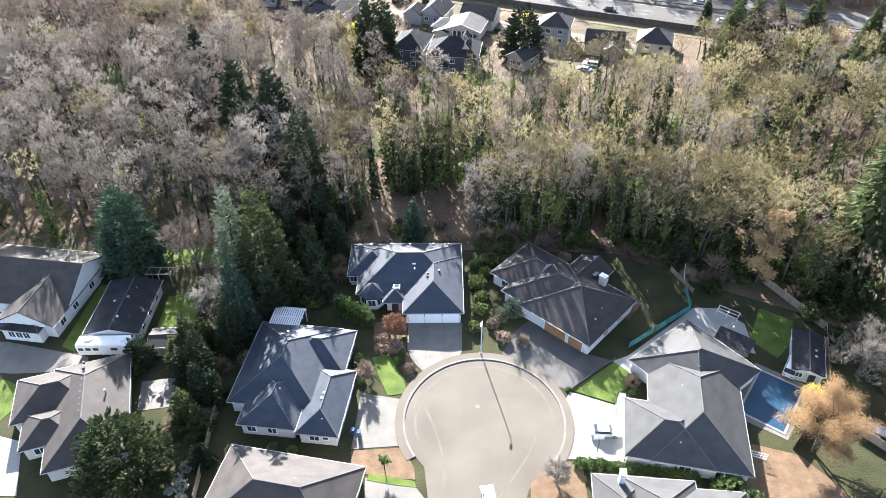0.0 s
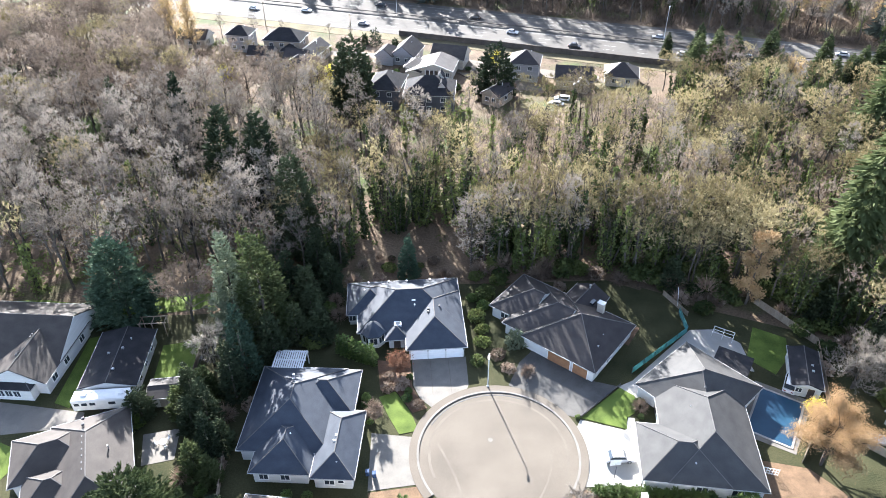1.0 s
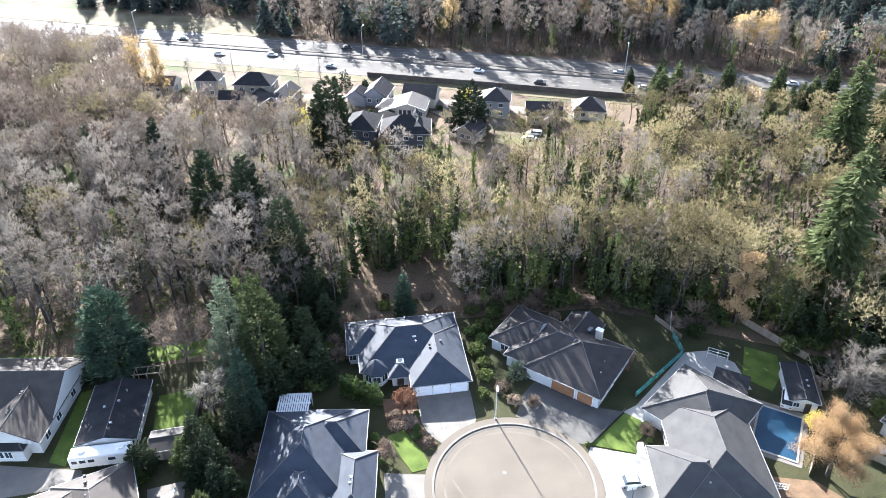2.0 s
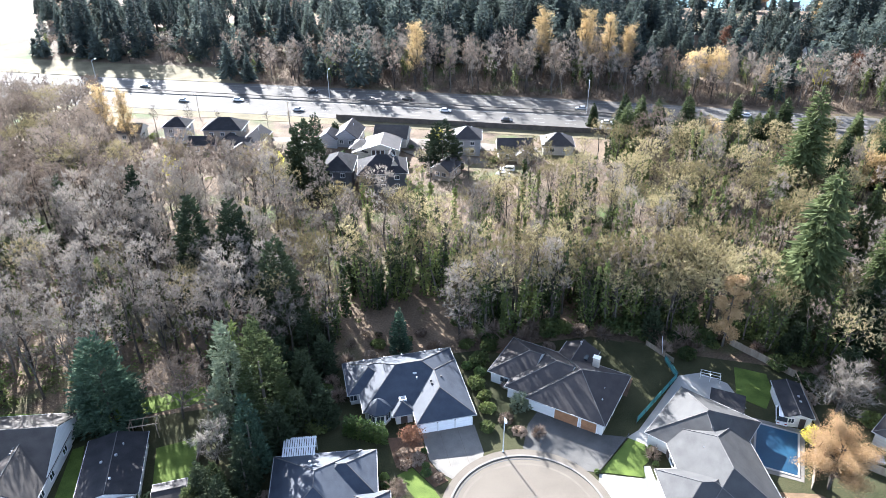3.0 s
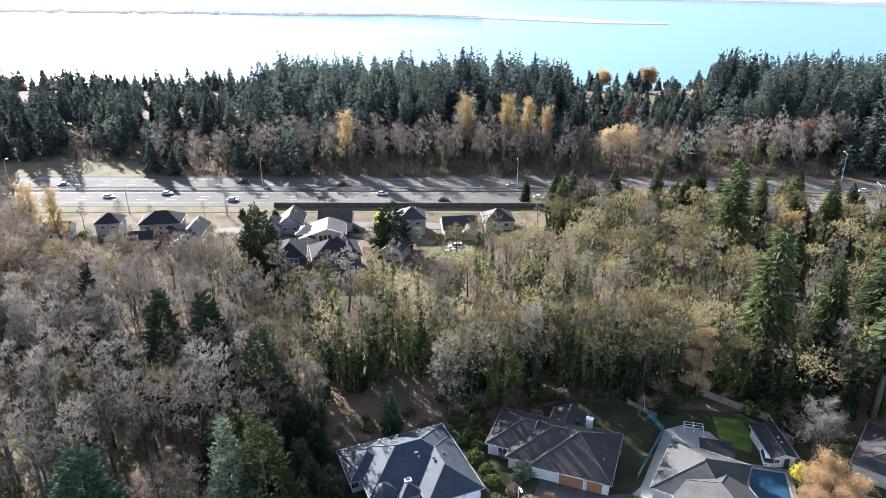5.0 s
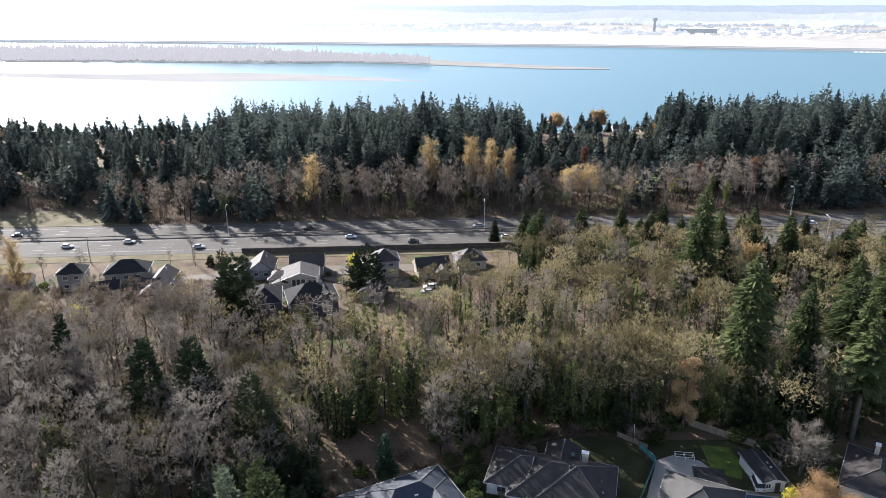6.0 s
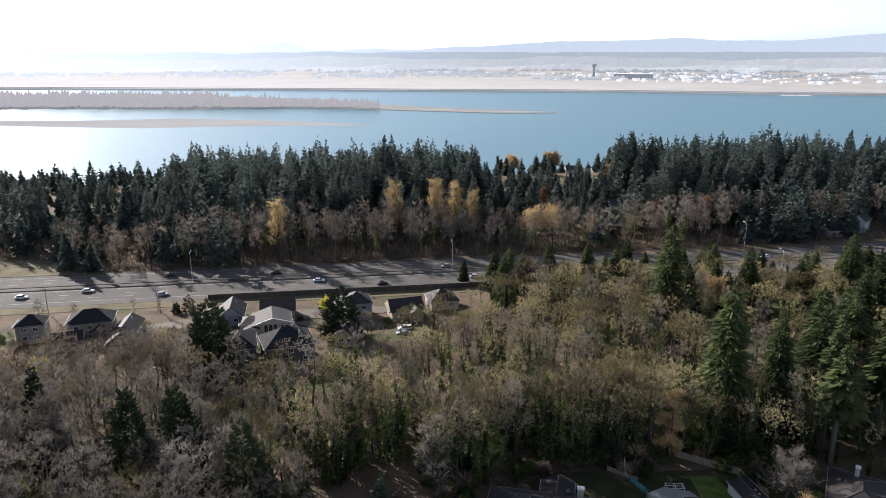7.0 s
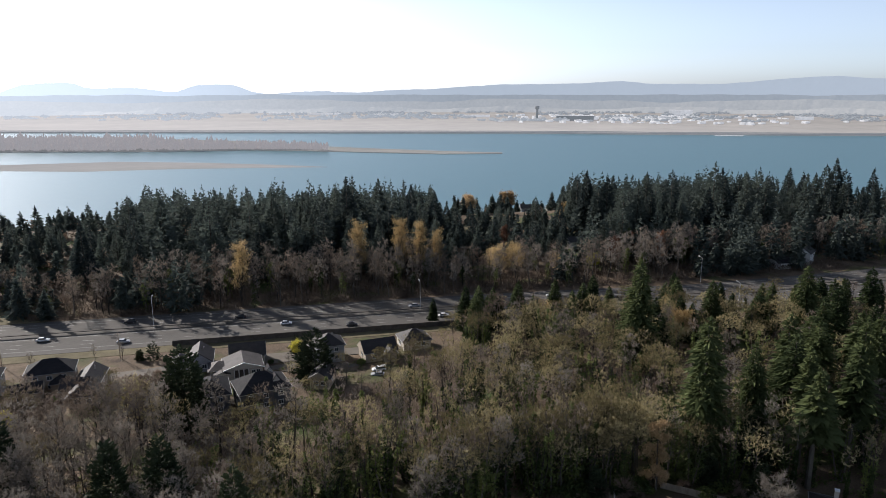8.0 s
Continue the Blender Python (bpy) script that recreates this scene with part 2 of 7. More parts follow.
M_PALE_CEDAR = material("silvery_cedar_sprays", (0.095, 0.12, 0.075), (0.28, 0.31, 0.21), 0.4, 0.7, 1.8, 0, vary=0.2, through_light=0.22, ior_gloss=0.1)
M_TAN = material("tan_leaves", (0.1700, 0.1003, 0.0467), (0.4080, 0.2762, 0.1487), 0.4, 0.8, 2.0, 0, vary=0.2, through_light=0.35, ior_gloss=0.1)
M_GOLD = material("golden_leaves", (0.2560, 0.1720, 0.0720), (0.5280, 0.3920, 0.1920), 0.4, 0.7, 2.0, 0, vary=0.4, through_light=0.4)
M_ORANGE = material("orange_leaves", (0.26, 0.13, 0.045), (0.60, 0.35, 0.14), 0.4, 0.7, 2.0, 0, vary=0.4, through_light=0.4)
M_BIRCH = material("pale_orange_leaves", (0.2550, 0.1615, 0.0765), (0.5270, 0.3740, 0.2040), 0.4, 0.7, 2.0, 0, vary=0.3, through_light=0.4)
M_YELLOWGREEN = material("yellow_green_leaves", (0.25, 0.24, 0.03), (0.58, 0.52, 0.08), 0.4, 0.7, 2.0, 0, vary=0.3, through_light=0.4)
M_RUST = material("rust_brown_leaves", (0.10, 0.045, 0.025), (0.25, 0.13, 0.075), 0.4, 0.8, 2.0, 0, vary=0.5, through_light=0.3)
M_HEDGE = material("hedge_leaves", (0.03, 0.06, 0.014), (0.12, 0.17, 0.04), 0.5, 0.65, 2.5, 0, vary=0.3, through_light=0.3)
M_SHRUB = material("brown_shrub", (0.11, 0.08, 0.058), (0.29, 0.22, 0.165), 0.5, 0.85, 2.5, 0, vary=0.4, through_light=0.25)
M_CARS = [material("car_paint_" + nm, tuple(c * 0.85 for c in col), col, 0.5, 0.25, 3, 0, ior_gloss=0.6) for nm, col in (("white", (0.72, 0.72, 0.72)), ("silver", (0.38, 0.39, 0.40)), ("black", (0.03, 0.03, 0.033)), ("red", (0.22, 0.03, 0.025)), ("blue", (0.04, 0.07, 0.14)))]
M_TYRE = material("tyre_rubber", (0.012, 0.012, 0.012), (0.03, 0.03, 0.03), 3, 0.85, 20, 0.1)
M_LAMP = material("lamp_lens", (0.6, 0.6, 0.58), (0.8, 0.8, 0.78), 3, 0.3, 20, 0)
# Far surfaces glow by themselves: their haze is emission, no air is modelled.
M_FAR_PLAIN = haze_glow_material("haze_glow_plain", (0.14, 0.130, 0.112), (0.23, 0.210, 0.180), (0.66, 0.67, 0.71), 0.24, 0.004, 1.5)
M_FAR_BANK = haze_glow_material("haze_glow_bank", (0.10, 0.11, 0.11), (0.2, 0.2, 0.19), (0.6, 0.68, 0.76), 0.16, 0.01)
M_FAR_WOODS = haze_glow_material("haze_glow_woods", (0.09, 0.10, 0.10), (0.17, 0.17, 0.16), (0.58, 0.67, 0.77), 0.42, 0.006, 1.3)
M_FAR_BELT = haze_glow_material("haze_glow_tree_belt", (0.10, 0.10, 0.09), (0.22, 0.20, 0.17), (0.63, 0.69, 0.75), 0.47, 0.01, 1.0)
M_FAR_HILLS = haze_glow_material("haze_glow_hills", (0.1, 0.12, 0.14), (0.14, 0.16, 0.18), (0.60, 0.70, 0.81), 0.58, 0.003, 1.15)
M_FAR_TREES = haze_glow_material("haze_glow_island_trees", (0.12, 0.10, 0.085), (0.20, 0.17, 0.14), (0.66, 0.66, 0.71), 0.27, 0.05, 0.4)
M_FAR_WHITE = haze_glow_material("haze_glow_buildings", (0.20, 0.20, 0.20), (0.50, 0.50, 0.50), (0.72, 0.75, 0.78), 0.46, 0.02)
M_SHOAL = haze_glow_material("haze_glow_wet_shoal", (0.10, 0.105, 0.105), (0.15, 0.148, 0.142), (0.70, 0.69, 0.69), 0.26, 0.008, 0.2)
M_PLAIN_TREES = haze_glow_material("haze_glow_plain_trees", (0.08, 0.09, 0.09), (0.15, 0.15, 0.14), (0.60, 0.67, 0.75), 0.33, 0.01, 1.3)
M_SAND = haze_glow_material("haze_glow_sand_spit", (0.13, 0.125, 0.11), (0.21, 0.20, 0.175), (0.62, 0.66, 0.7), 0.2, 0.02)

# ---- builders ----


class Geo:
    """Collects vertices and faces for one mesh."""

    def __init__(self):
        self.v, self.f = [], []

    def add(self, verts, faces):
        k = len(self.v)
        self.v += [tuple(p) for p in verts]
        self.f += [tuple(i + k for i in f) for f in faces]

    def box(self, x0, x1, y0, y1, z0, z1, bevel=0.0):
        if bevel:
            b = bevel
            rings = [(b, z0), (0, z0 + b), (0, z1 - b), (b, z1)]
            vs = []
            for i, z in rings:
                c = b
                a0, a1, c0, c1 = x0 + i, x1 - i, y0 + i, y1 - i
                vs += [(a0 + c, c0, z), (a1 - c, c0, z), (a1, c0 + c, z), (a1, c1 - c, z), (a1 - c, c1, z), (a0 + c, c1, z), (a0, c1 - c, z), (a0, c0 + c, z)]
            fs = [tuple(range(7, -1, -1)), tuple(range(24, 32))]
            for r in range(3):
                for i in range(8):
                    j = (i + 1) % 8
                    fs.append((r * 8 + i, r * 8 + j, r * 8 + 8 + j, r * 8 + 8 + i))
            self.add(vs, fs)
        else:
            self.add([(x0, y0, z0), (x1, y0, z0), (x1, y1, z0), (x0, y1, z0), (x0, y0, z1), (x1, y0, z1), (x1, y1, z1), (x0, y1, z1)],
                     [(3, 2, 1, 0), (4, 5, 6, 7), (0, 1, 5, 4), (1, 2, 6, 5), (2, 3, 7, 6), (3, 0, 4, 7)])

    def tube(self, pts, radii, sides=5, cap=True):
        pts = [Vector(p) for p in pts]
        k = len(self.v)
        for i, p in enumerate(pts):
            d = (pts[min(i + 1, len(pts) - 1)] - pts[max(i - 1, 0)]).normalized()
            a = d.orthogonal().normalized()
            b = d.cross(a)
            for s in range(sides):
                w = 2 * math.pi * s / sides
                self.v.append(tuple(p + (a * math.cos(w) + b * math.sin(w)) * radii[i]))
        for i in range(len(pts) - 1):
            for s in range(sides):
                t = (s + 1) % sides
                self.f.append((k + i * sides + s, k + i * sides + t, k + (i + 1) * sides + t, k + (i + 1) * sides + s))
        if cap:
            self.f.append(tuple(k + (len(pts) - 1) * sides + s for s in range(sides)))
            self.f.append(tuple(k + s for s in reversed(range(sides))))

    def mesh(self, name):
        m = bpy.data.meshes.new(name)
        m.from_pydata(self.v, [], self.f)
        m.update()
        return m


def part(name, geo, mat, parent=None, label="", m=None):
    data = geo if isinstance(geo, bpy.types.Mesh) else geo.mesh(name)
    if not data.materials:
        data.materials.append(mat)
    ob = new(name, data)
    ob.parent = parent
    if m is not None:
        ob.matrix_basis = m
    if label:
        ob["label"] = label
    return ob


def thing(name, label, category, m, group="", kind=""):
    ob = new(name)
    ob.matrix_basis = m
    ob.empty_display_size = 0.3
    return tagged(ob, label, category, group, kind)


def slab(name, pts, top, mat, label, category, thick=0.12, kind="structure", parent=None):
    """A flat sheet with an outline and a visible edge."""
    g = Geo()
    n = len(pts)
    g.add([(x, y, top) for x, y in pts] + [(x, y, top - thick) for x, y in pts],
          [tuple(range(n)), tuple(range(2 * n - 1, n - 1, -1))] + [(i, i + n, (i + 1) % n + n, (i + 1) % n) for i in range(n)])
    bm = bmesh.new()
    mesh = g.mesh(name)
    bm.from_mesh(mesh)
    bmesh.ops.recalc_face_normals(bm, faces=bm.faces)
    bm.to_mesh(mesh)
    bm.free()
    ob = part(name, mesh, mat, parent)
    return ob if parent else tagged(ob, label, category, kind=kind)


# ---- the ground, the river and the far country ----
HIGHWAY = [(-420, 470), (-250, 388), (-114, 329), (0, 281.3), (94, 241.5), (150, 215), (212, 184), (300, 152), (420, 118)]


def beyond(x, y):
    """Metres past the middle of the highway, towards the river."""
    return 0.388 * x + 0.922 * (y - 281.3)


def ease(a, b, v):
    t = min(1.0, max(0.0, (v - a) / (b - a)))
    return t * t * (3 - 2 * t)


def ground_height(x, y):
    s = beyond(x, y)
    z = -1.0 * ease(-70, -25, s) + 2.0 * ease(35, 90, s) - 37.0 * ease(190, 400, s)
    if s < -45 and y > 112:
        z += 0.5 * noise.noise((x * 0.03, y * 0.03, 0)) * ease(112, 130, y)
    return z


def build_ground():
    xs = np.unique(np.concatenate([np.arange(-150, 230, 4.0), np.arange(-420, 560, 20.0), np.arange(-4800, 4801, 400.0)]))
    ys = np.unique(np.concatenate([np.arange(20, 330, 4.0), np.arange(330, 700, 20.0), np.arange(-4800, 4801, 400.0)]))
    g = Geo()
    for y in ys:
        for x in xs:
            g.v.append((x, y, ground_height(x, y)))
    w = len(xs)
    for j in range(len(ys) - 1):
        for i in range(w - 1):
            g.f.append((j * w + i, j * w + i + 1, (j + 1) * w + i + 1, (j + 1) * w + i))
    ob = part("ground", g, M_GROUND)
    for p in ob.data.polygons:
        p.use_smooth = True
    tagged(ob, "rust-brown leaf litter and mossy soil under the trees", "ground", kind="structure")


build_ground()


def sheet(name, pts, z, mat, label, category):
    g = Geo()
    g.add([(x, y, z) for x, y in pts], [tuple(range(len(pts)))])
    return tagged(part(name, g, mat), label, category, kind="structure")


sheet("water", [(-4800, 250), (4800, 250), (4800, 4700), (-4800, 4700)], -35.0, M_WATER, "wide blue river, pale with glare towards the sun", "river")
FAR_LINE = [(-1400, 3420), (-700, 3050), (85, 2530), (700, 2080), (1328, 1600), (1700, 1240), (2080, 895), (2900, 150)]
slab("far_bank", FAR_LINE + [(4300, 300), (4300, 2100), (3000, 3600), (1200, 4500), (-1400, 4500)], -29.5, M_FAR_PLAIN, "tan plain across the river, hazed by painted glow", "far shore", thick=8)
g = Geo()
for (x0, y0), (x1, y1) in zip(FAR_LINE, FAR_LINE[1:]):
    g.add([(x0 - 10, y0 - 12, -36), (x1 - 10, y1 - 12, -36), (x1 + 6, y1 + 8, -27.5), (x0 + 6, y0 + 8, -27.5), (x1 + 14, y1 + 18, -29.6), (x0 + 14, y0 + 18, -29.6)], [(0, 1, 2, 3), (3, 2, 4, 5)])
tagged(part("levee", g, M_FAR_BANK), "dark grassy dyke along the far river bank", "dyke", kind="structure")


def ridge(name, radius, heights, base, mat, label, rough):
    """A long hill line: height by heading, with a sloping face."""
    g = Geo()
    k = 0
    n = 420
    for i in range(n + 1):
        a = radians(-60 + 190 * i / n)
        h = heights(-60 + 190 * i / n) + rough * noise.noise((i * 0.13, 3.0, radius)) + rough * 0.4 * noise.noise((i * 0.7, 9.0, radius))
        sx, cy = math.sin(a), math.cos(a)
        g.v += [(-62 + sx * radius, cy * radius, base), (-62 + sx * (radius + 60), cy * (radius + 60), h)]
    for i in range(n):
        k = 2 * i
        g.f.append((k, k + 2, k + 3, k + 1))
    return tagged(part(name, g, mat), label, "hills", kind="structure")


def bump(v, c, w, h, edge=2):
    return h * math.exp(-abs((v - c) / w) ** edge)


# Backdrop ridges, paled by the haze glow in their materials.
ridge("backdrop_belt", 4050, lambda a: -4 + 10 * math.sin(a * 0.5), -31, M_FAR_BELT, "thin belt of trees across the plain with painted haze", 14)
ridge("backdrop_rise", 4300, lambda a: 34 + 8 * math.sin(a * 0.31 + 1), -31, M_FAR_BELT, "wooded ground beyond the plain with painted haze", 10)
ridge("backdrop_woods", 4480, lambda a: 66, -31, M_FAR_WOODS, "low wooded rise behind the plain with painted haze", 9)
ridge("backdrop_hills", 4640, lambda a: 80 + 12 * ease(20, 36, a) + bump(a, 6.3, 2.3, 54, 4) + bump(a, 11.0, 3.4, 26, 4) + bump(a, 17.8, 2.4, 50, 4) + bump(a, 41, 6, 38) + bump(a, 49, 4.5, 44) + bump(a, 56, 4, 30) + bump(a, 63, 4.5, 62) + bump(a, 71, 6, 44) + bump(a, 90, 18, 60), -31, M_FAR_HILLS, "hills on the skyline, pale blue from painted haze", 13)

# the low island and its spit
ISLAND_FRONT = [(-1000, 2250), (-428, 1978), (-203, 1861), (32, 1722), (273, 1563), (460, 1479), (542, 1401), (648, 1272), (751, 1148), (855, 1088)]
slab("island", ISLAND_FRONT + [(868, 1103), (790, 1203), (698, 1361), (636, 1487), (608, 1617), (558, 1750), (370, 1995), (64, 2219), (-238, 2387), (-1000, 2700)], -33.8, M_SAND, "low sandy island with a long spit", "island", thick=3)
slab("sandbar", [(-500, 1700), (-215, 1507), (6, 1315), (113, 1230), (231, 1186), (351, 1128), (454, 1064), (458, 1070), (390, 1165), (310, 1262), (190, 1370), (15, 1425), (-223, 1590), (-500, 1770)], -34.95, M_SHOAL, "half-drowned sandbar in the river, pale with painted haze", "sandbar", thick=2)


def brush(name, spots, mat, label, category, height, width):
    """Many ragged upright crowns in one mesh, for woods too far off to count."""
    g = Geo()
    rnd = random.Random(len(spots))
    for x, y, z in spots:
        h, w = height * rnd.uniform(0.6, 1.12), width * rnd.uniform(0.7, 1.3)
        for k in range(5):
            a, b = rnd.uniform(0, 6.28), rnd.uniform(0.1, 0.6)
            cx, cy, cz = x + math.cos(a) * w * b, y + math.sin(a) * w * b, z + h * rnd.uniform(0.1, 0.55)
            r, t = w * rnd.uniform(0.3, 0.55), rnd.uniform(0, 6.28)
            vs = [(cx + math.cos(t + q * 1.57) * r, cy + math.sin(t + q * 1.57) * r, cz + rnd.uniform(-0.1, 0.1) * h) for q in range(4)]
            vs += [(cx + rnd.uniform(-0.2, 0.2) * r, cy, cz + h * rnd.uniform(0.25, 0.45)), (cx, cy, z - 0.3)]
            g.add(vs, [(0, 1, 4), (1, 2, 4), (2, 3, 4), (3, 0, 4), (1, 0, 5), (2, 1, 5), (3, 2, 5), (0, 3, 5)])
    return tagged(part(name, g, mat), label, category, kind="stuff")


rnd = random.Random(5)
spots = []
tail = []
while len(spots) < 1850:
    u, w = rnd.random(), rnd.random()
    x = -1000 + 1590 * u ** 0.8
    (x0, y0), (x1, y1) = [(p, q) for p, q in zip(ISLAND_FRONT, ISLAND_FRONT[1:]) if p[0] <= x <= q[0]][0]
    front = y0 + (y1 - y0) * (x - x0) / (x1 - x0)
    if x < 300 or w < 0.7 - 0.0045 * (x - 300):
        spots.append((x + 14, front + 14 + rnd.random() * (40 if x > 330 else 170), -33.8))
    elif w < 0.75:
        tail.append((x + 14, front + 14 + 40 * rnd.random(), -33.8))
brush("island_woods", spots, M_FAR_TREES, "bare cottonwoods covering the island, paled by painted haze", "far woods", 32, 9)
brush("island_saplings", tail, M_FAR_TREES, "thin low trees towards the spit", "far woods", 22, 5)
spots = []
while len(spots) < 700:
    x, y = rnd.uniform(-600, 3600), rnd.uniform(500, 4200)
    q = 0.63 * (x - 1328) + 0.77 * (y - 1600)
    if q > 700 and math.hypot(x, y) < 4000 and noise.noise((x * 0.002, y * 0.004, 2)) > 0.02:
        spots.append((x, y, -29.5))
brush("plain_woods", spots, M_PLAIN_TREES, "scattered tree belts on the plain with painted haze", "far woods", 16, 22)
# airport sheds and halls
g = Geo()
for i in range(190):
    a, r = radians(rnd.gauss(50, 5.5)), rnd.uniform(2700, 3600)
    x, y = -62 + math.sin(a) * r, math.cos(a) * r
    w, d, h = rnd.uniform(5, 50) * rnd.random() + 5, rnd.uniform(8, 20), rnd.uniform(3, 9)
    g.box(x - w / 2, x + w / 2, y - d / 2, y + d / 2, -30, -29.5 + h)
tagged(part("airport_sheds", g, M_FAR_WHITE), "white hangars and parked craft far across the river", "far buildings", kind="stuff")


def far_hall(a, r, w, d, h, mat, label):
    t = thing("airport_hall", label, "terminal building", pose(-62 + math.sin(radians(a)) * r, math.cos(radians(a)) * r, -29.5, 0, 0, -a))
    g = Geo()
    g.box(-w / 2, w / 2, -d / 2, d / 2, 0, h)
    part("hall_body", g, mat, t)
    g = Geo()
    g.box(-w / 2 - 1, w / 2 + 1, -d / 2 - 1, d / 2 + 1, h, h + 1.2)
    part("roof", g, M_FAR_WHITE, t)


far_hall(46.0, 2950, 150, 40, 20, M_FAR_BANK, "long blue-grey terminal building with painted haze")
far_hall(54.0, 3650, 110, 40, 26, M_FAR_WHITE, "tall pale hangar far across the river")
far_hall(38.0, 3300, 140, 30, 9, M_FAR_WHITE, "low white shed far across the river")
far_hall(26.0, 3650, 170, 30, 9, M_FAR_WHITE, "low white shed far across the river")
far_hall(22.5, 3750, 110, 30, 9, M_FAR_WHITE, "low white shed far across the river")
far_hall(11.0, 3850, 150, 30, 9, M_FAR_WHITE, "long shed across the river, pale with painted haze")
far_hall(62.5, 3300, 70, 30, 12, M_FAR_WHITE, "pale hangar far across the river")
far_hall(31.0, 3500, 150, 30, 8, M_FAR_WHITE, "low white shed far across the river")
t = thing("control_tower", "slim grey airport control tower with painted haze", "tower", pose(-62 + math.sin(radians(43.0)) * 2900, math.cos(radians(43.0)) * 2900, -29.5))
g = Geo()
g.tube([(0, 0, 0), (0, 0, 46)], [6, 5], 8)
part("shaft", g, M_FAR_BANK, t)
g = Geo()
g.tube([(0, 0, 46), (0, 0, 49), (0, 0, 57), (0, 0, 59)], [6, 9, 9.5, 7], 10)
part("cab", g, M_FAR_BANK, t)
# a small jetty with moored boats under the far dyke
t = thing("jetty", "long pale jetty under the far dyke", "jetty", pose(1738, 1148, -35.0, 0, 0, -43))
g = Geo()
g.box(-40, 40, -2, 2, 1.0, 1.6)
part("deck", g, M_FAR_WHITE, t)
for x in (-36, -18, 0, 18, 36):
    g = Geo()
    g.tube([(x, 0, -2), (x, 0, 1.0)], [0.5, 0.5], 6)
    part("pile", g, M_FAR_BANK, t)
for i in range(6):
    along_jetty = -34 + i * 13.0
    b = thing("boat", "small white boat moored at the jetty", "boat", pose(1738, 1148, -35.0, 0, 0, -43) @ pose(along_jetty, -7.5, 0), "boats at the jetty")
    L = 4.0 + 1.2 * (i % 3)
    g = Geo()
    g.add([(-L, -1.6, 1.6), (L * 0.4, -1.6, 1.7), (L, 0, 2.0), (L * 0.4, 1.6, 1.7), (-L, 1.6, 1.6), (-L, -1.1, -0.3), (L * 0.4, -1.1, -0.3), (L * 0.8, 0, -0.3), (L * 0.4, 1.1, -0.3), (-L, 1.1, -0.3)],
          [(0, 1, 2, 3, 4), (9, 8, 7, 6, 5), (0, 5, 6, 1), (1, 6, 7, 2), (2, 7, 8, 3), (3, 8, 9, 4), (4, 9, 5, 0)])
    part("hull", g, M_FAR_WHITE, b)
    g = Geo()
    g.box(-L * 0.5, L * 0.25, -1.1, 1.1, 1.6, 3.4, 0.2)
    part("cabin", g, M_FAR_WHITE, b)

# ---- streets, drives, lawns ----
CX, CY, CR = 6.2, 67.6, 12.3


def arc(cx, cy, r, a0, a1, n):
    return [(cx + r * math.cos(radians(a0 + (a1 - a0) * i / n)), cy + r * math.sin(radians(a0 + (a1 - a0) * i / n))) for i in range(n + 1)]


# the bulb of the cul-de-sac and the street that leads to it
BULB = arc(CX, CY, CR, -48, 222, 60)
STREET = BULB + [(-2.4, 55.0), (-2.0, 50.0), (-1.6, 20.0), (9.4, 20.0), (10.0, 50.0), (12.0, 55.5)]
slab("road", STREET, 0.03, M_STREET, "pale weathered paving of a residential cul-de-sac", "street", thick=0.3)


def strip(name, path, inner, outer, z0, z1, mat, label, category, kind="structure"):
    """A raised band along a path, offset to its left from inner to outer."""
    g = Geo()
    pts = [Vector((x, y, 0)) for x, y in path]
    n = len(pts)
    for i, p in enumerate(pts):
        d = (pts[min(i + 1, n - 1)] - pts[max(i - 1, 0)]).normalized()
        side = Vector((-d.y, d.x, 0))
        a, b = p + side * inner, p + side * outer
        g.v += [(a.x, a.y, z0), (a.x, a.y, z1), (b.x, b.y, z1), (b.x, b.y, z0)]
    for i in range(n - 1):
        k = 4 * i
        for q in range(3):
            g.f.append((k + q, k + 4 + q, k + 5 + q, k + 1 + q))
    g.f += [(0, 1, 2, 3), (4 * n - 1, 4 * n - 2, 4 * n - 3, 4 * n - 4)]
    return tagged(part(name, g, mat), label, category, kind=kind)


RIM = list(reversed(arc(CX, CY, CR, -40, 212, 70)))
strip("kerb", RIM, 0.0, 0.35, -0.1, 0.17, M_KERB, "rounded concrete kerb round the cul-de-sac", "kerb")
strip("pavement", RIM, 0.36, 1.55, -0.1, 0.15, M_STREET, "concrete sidewalk round the cul-de-sac", "sidewalk")
strip("tar_joint", list(reversed(arc(CX, CY, CR - 0.55, 62, 148, 40))), -0.1, 0.1, 0.0, 0.045, M_TAR, "dark tar seam along the gutter", "tar seam")
sw = [(CX - 9.2 + 3.0 * math.sin(i * 0.16), CY + 2.5 - i * 1.25) for i in range(16)]
strip("worn_track", sw, -0.18, 0.18, 0.0, 0.034, M_SWIRL, "faint pale wheel track in the paving", "wheel track")
sw = [(CX + 8.0 - 9.5 * ease(0, 15, i), CY - 1.0 - i * 1.3) for i in range(18)]
strip("worn_track", sw, -0.15, 0.15, 0.0, 0.034, M_SWIRL, "faint pale wheel track in the paving", "wheel track")
sw = list(reversed(arc(CX, CY, CR - 1.6, -30, 200, 60)))
strip("worn_track", sw, -0.2, 0.2, 0.0, 0.034, M_SWIRL, "pale worn band near the gutter", "wheel track")
t = thing("manhole_cover", "small round pale cover set in the paving", "manhole", pose(5.3, 70.2, 0.03))
g = Geo()
g.tube([(0, 0, -0.05), (0, 0, 0.02)], [0.4, 0.38], 14)
part("cover", g, M_DRIVE, t)

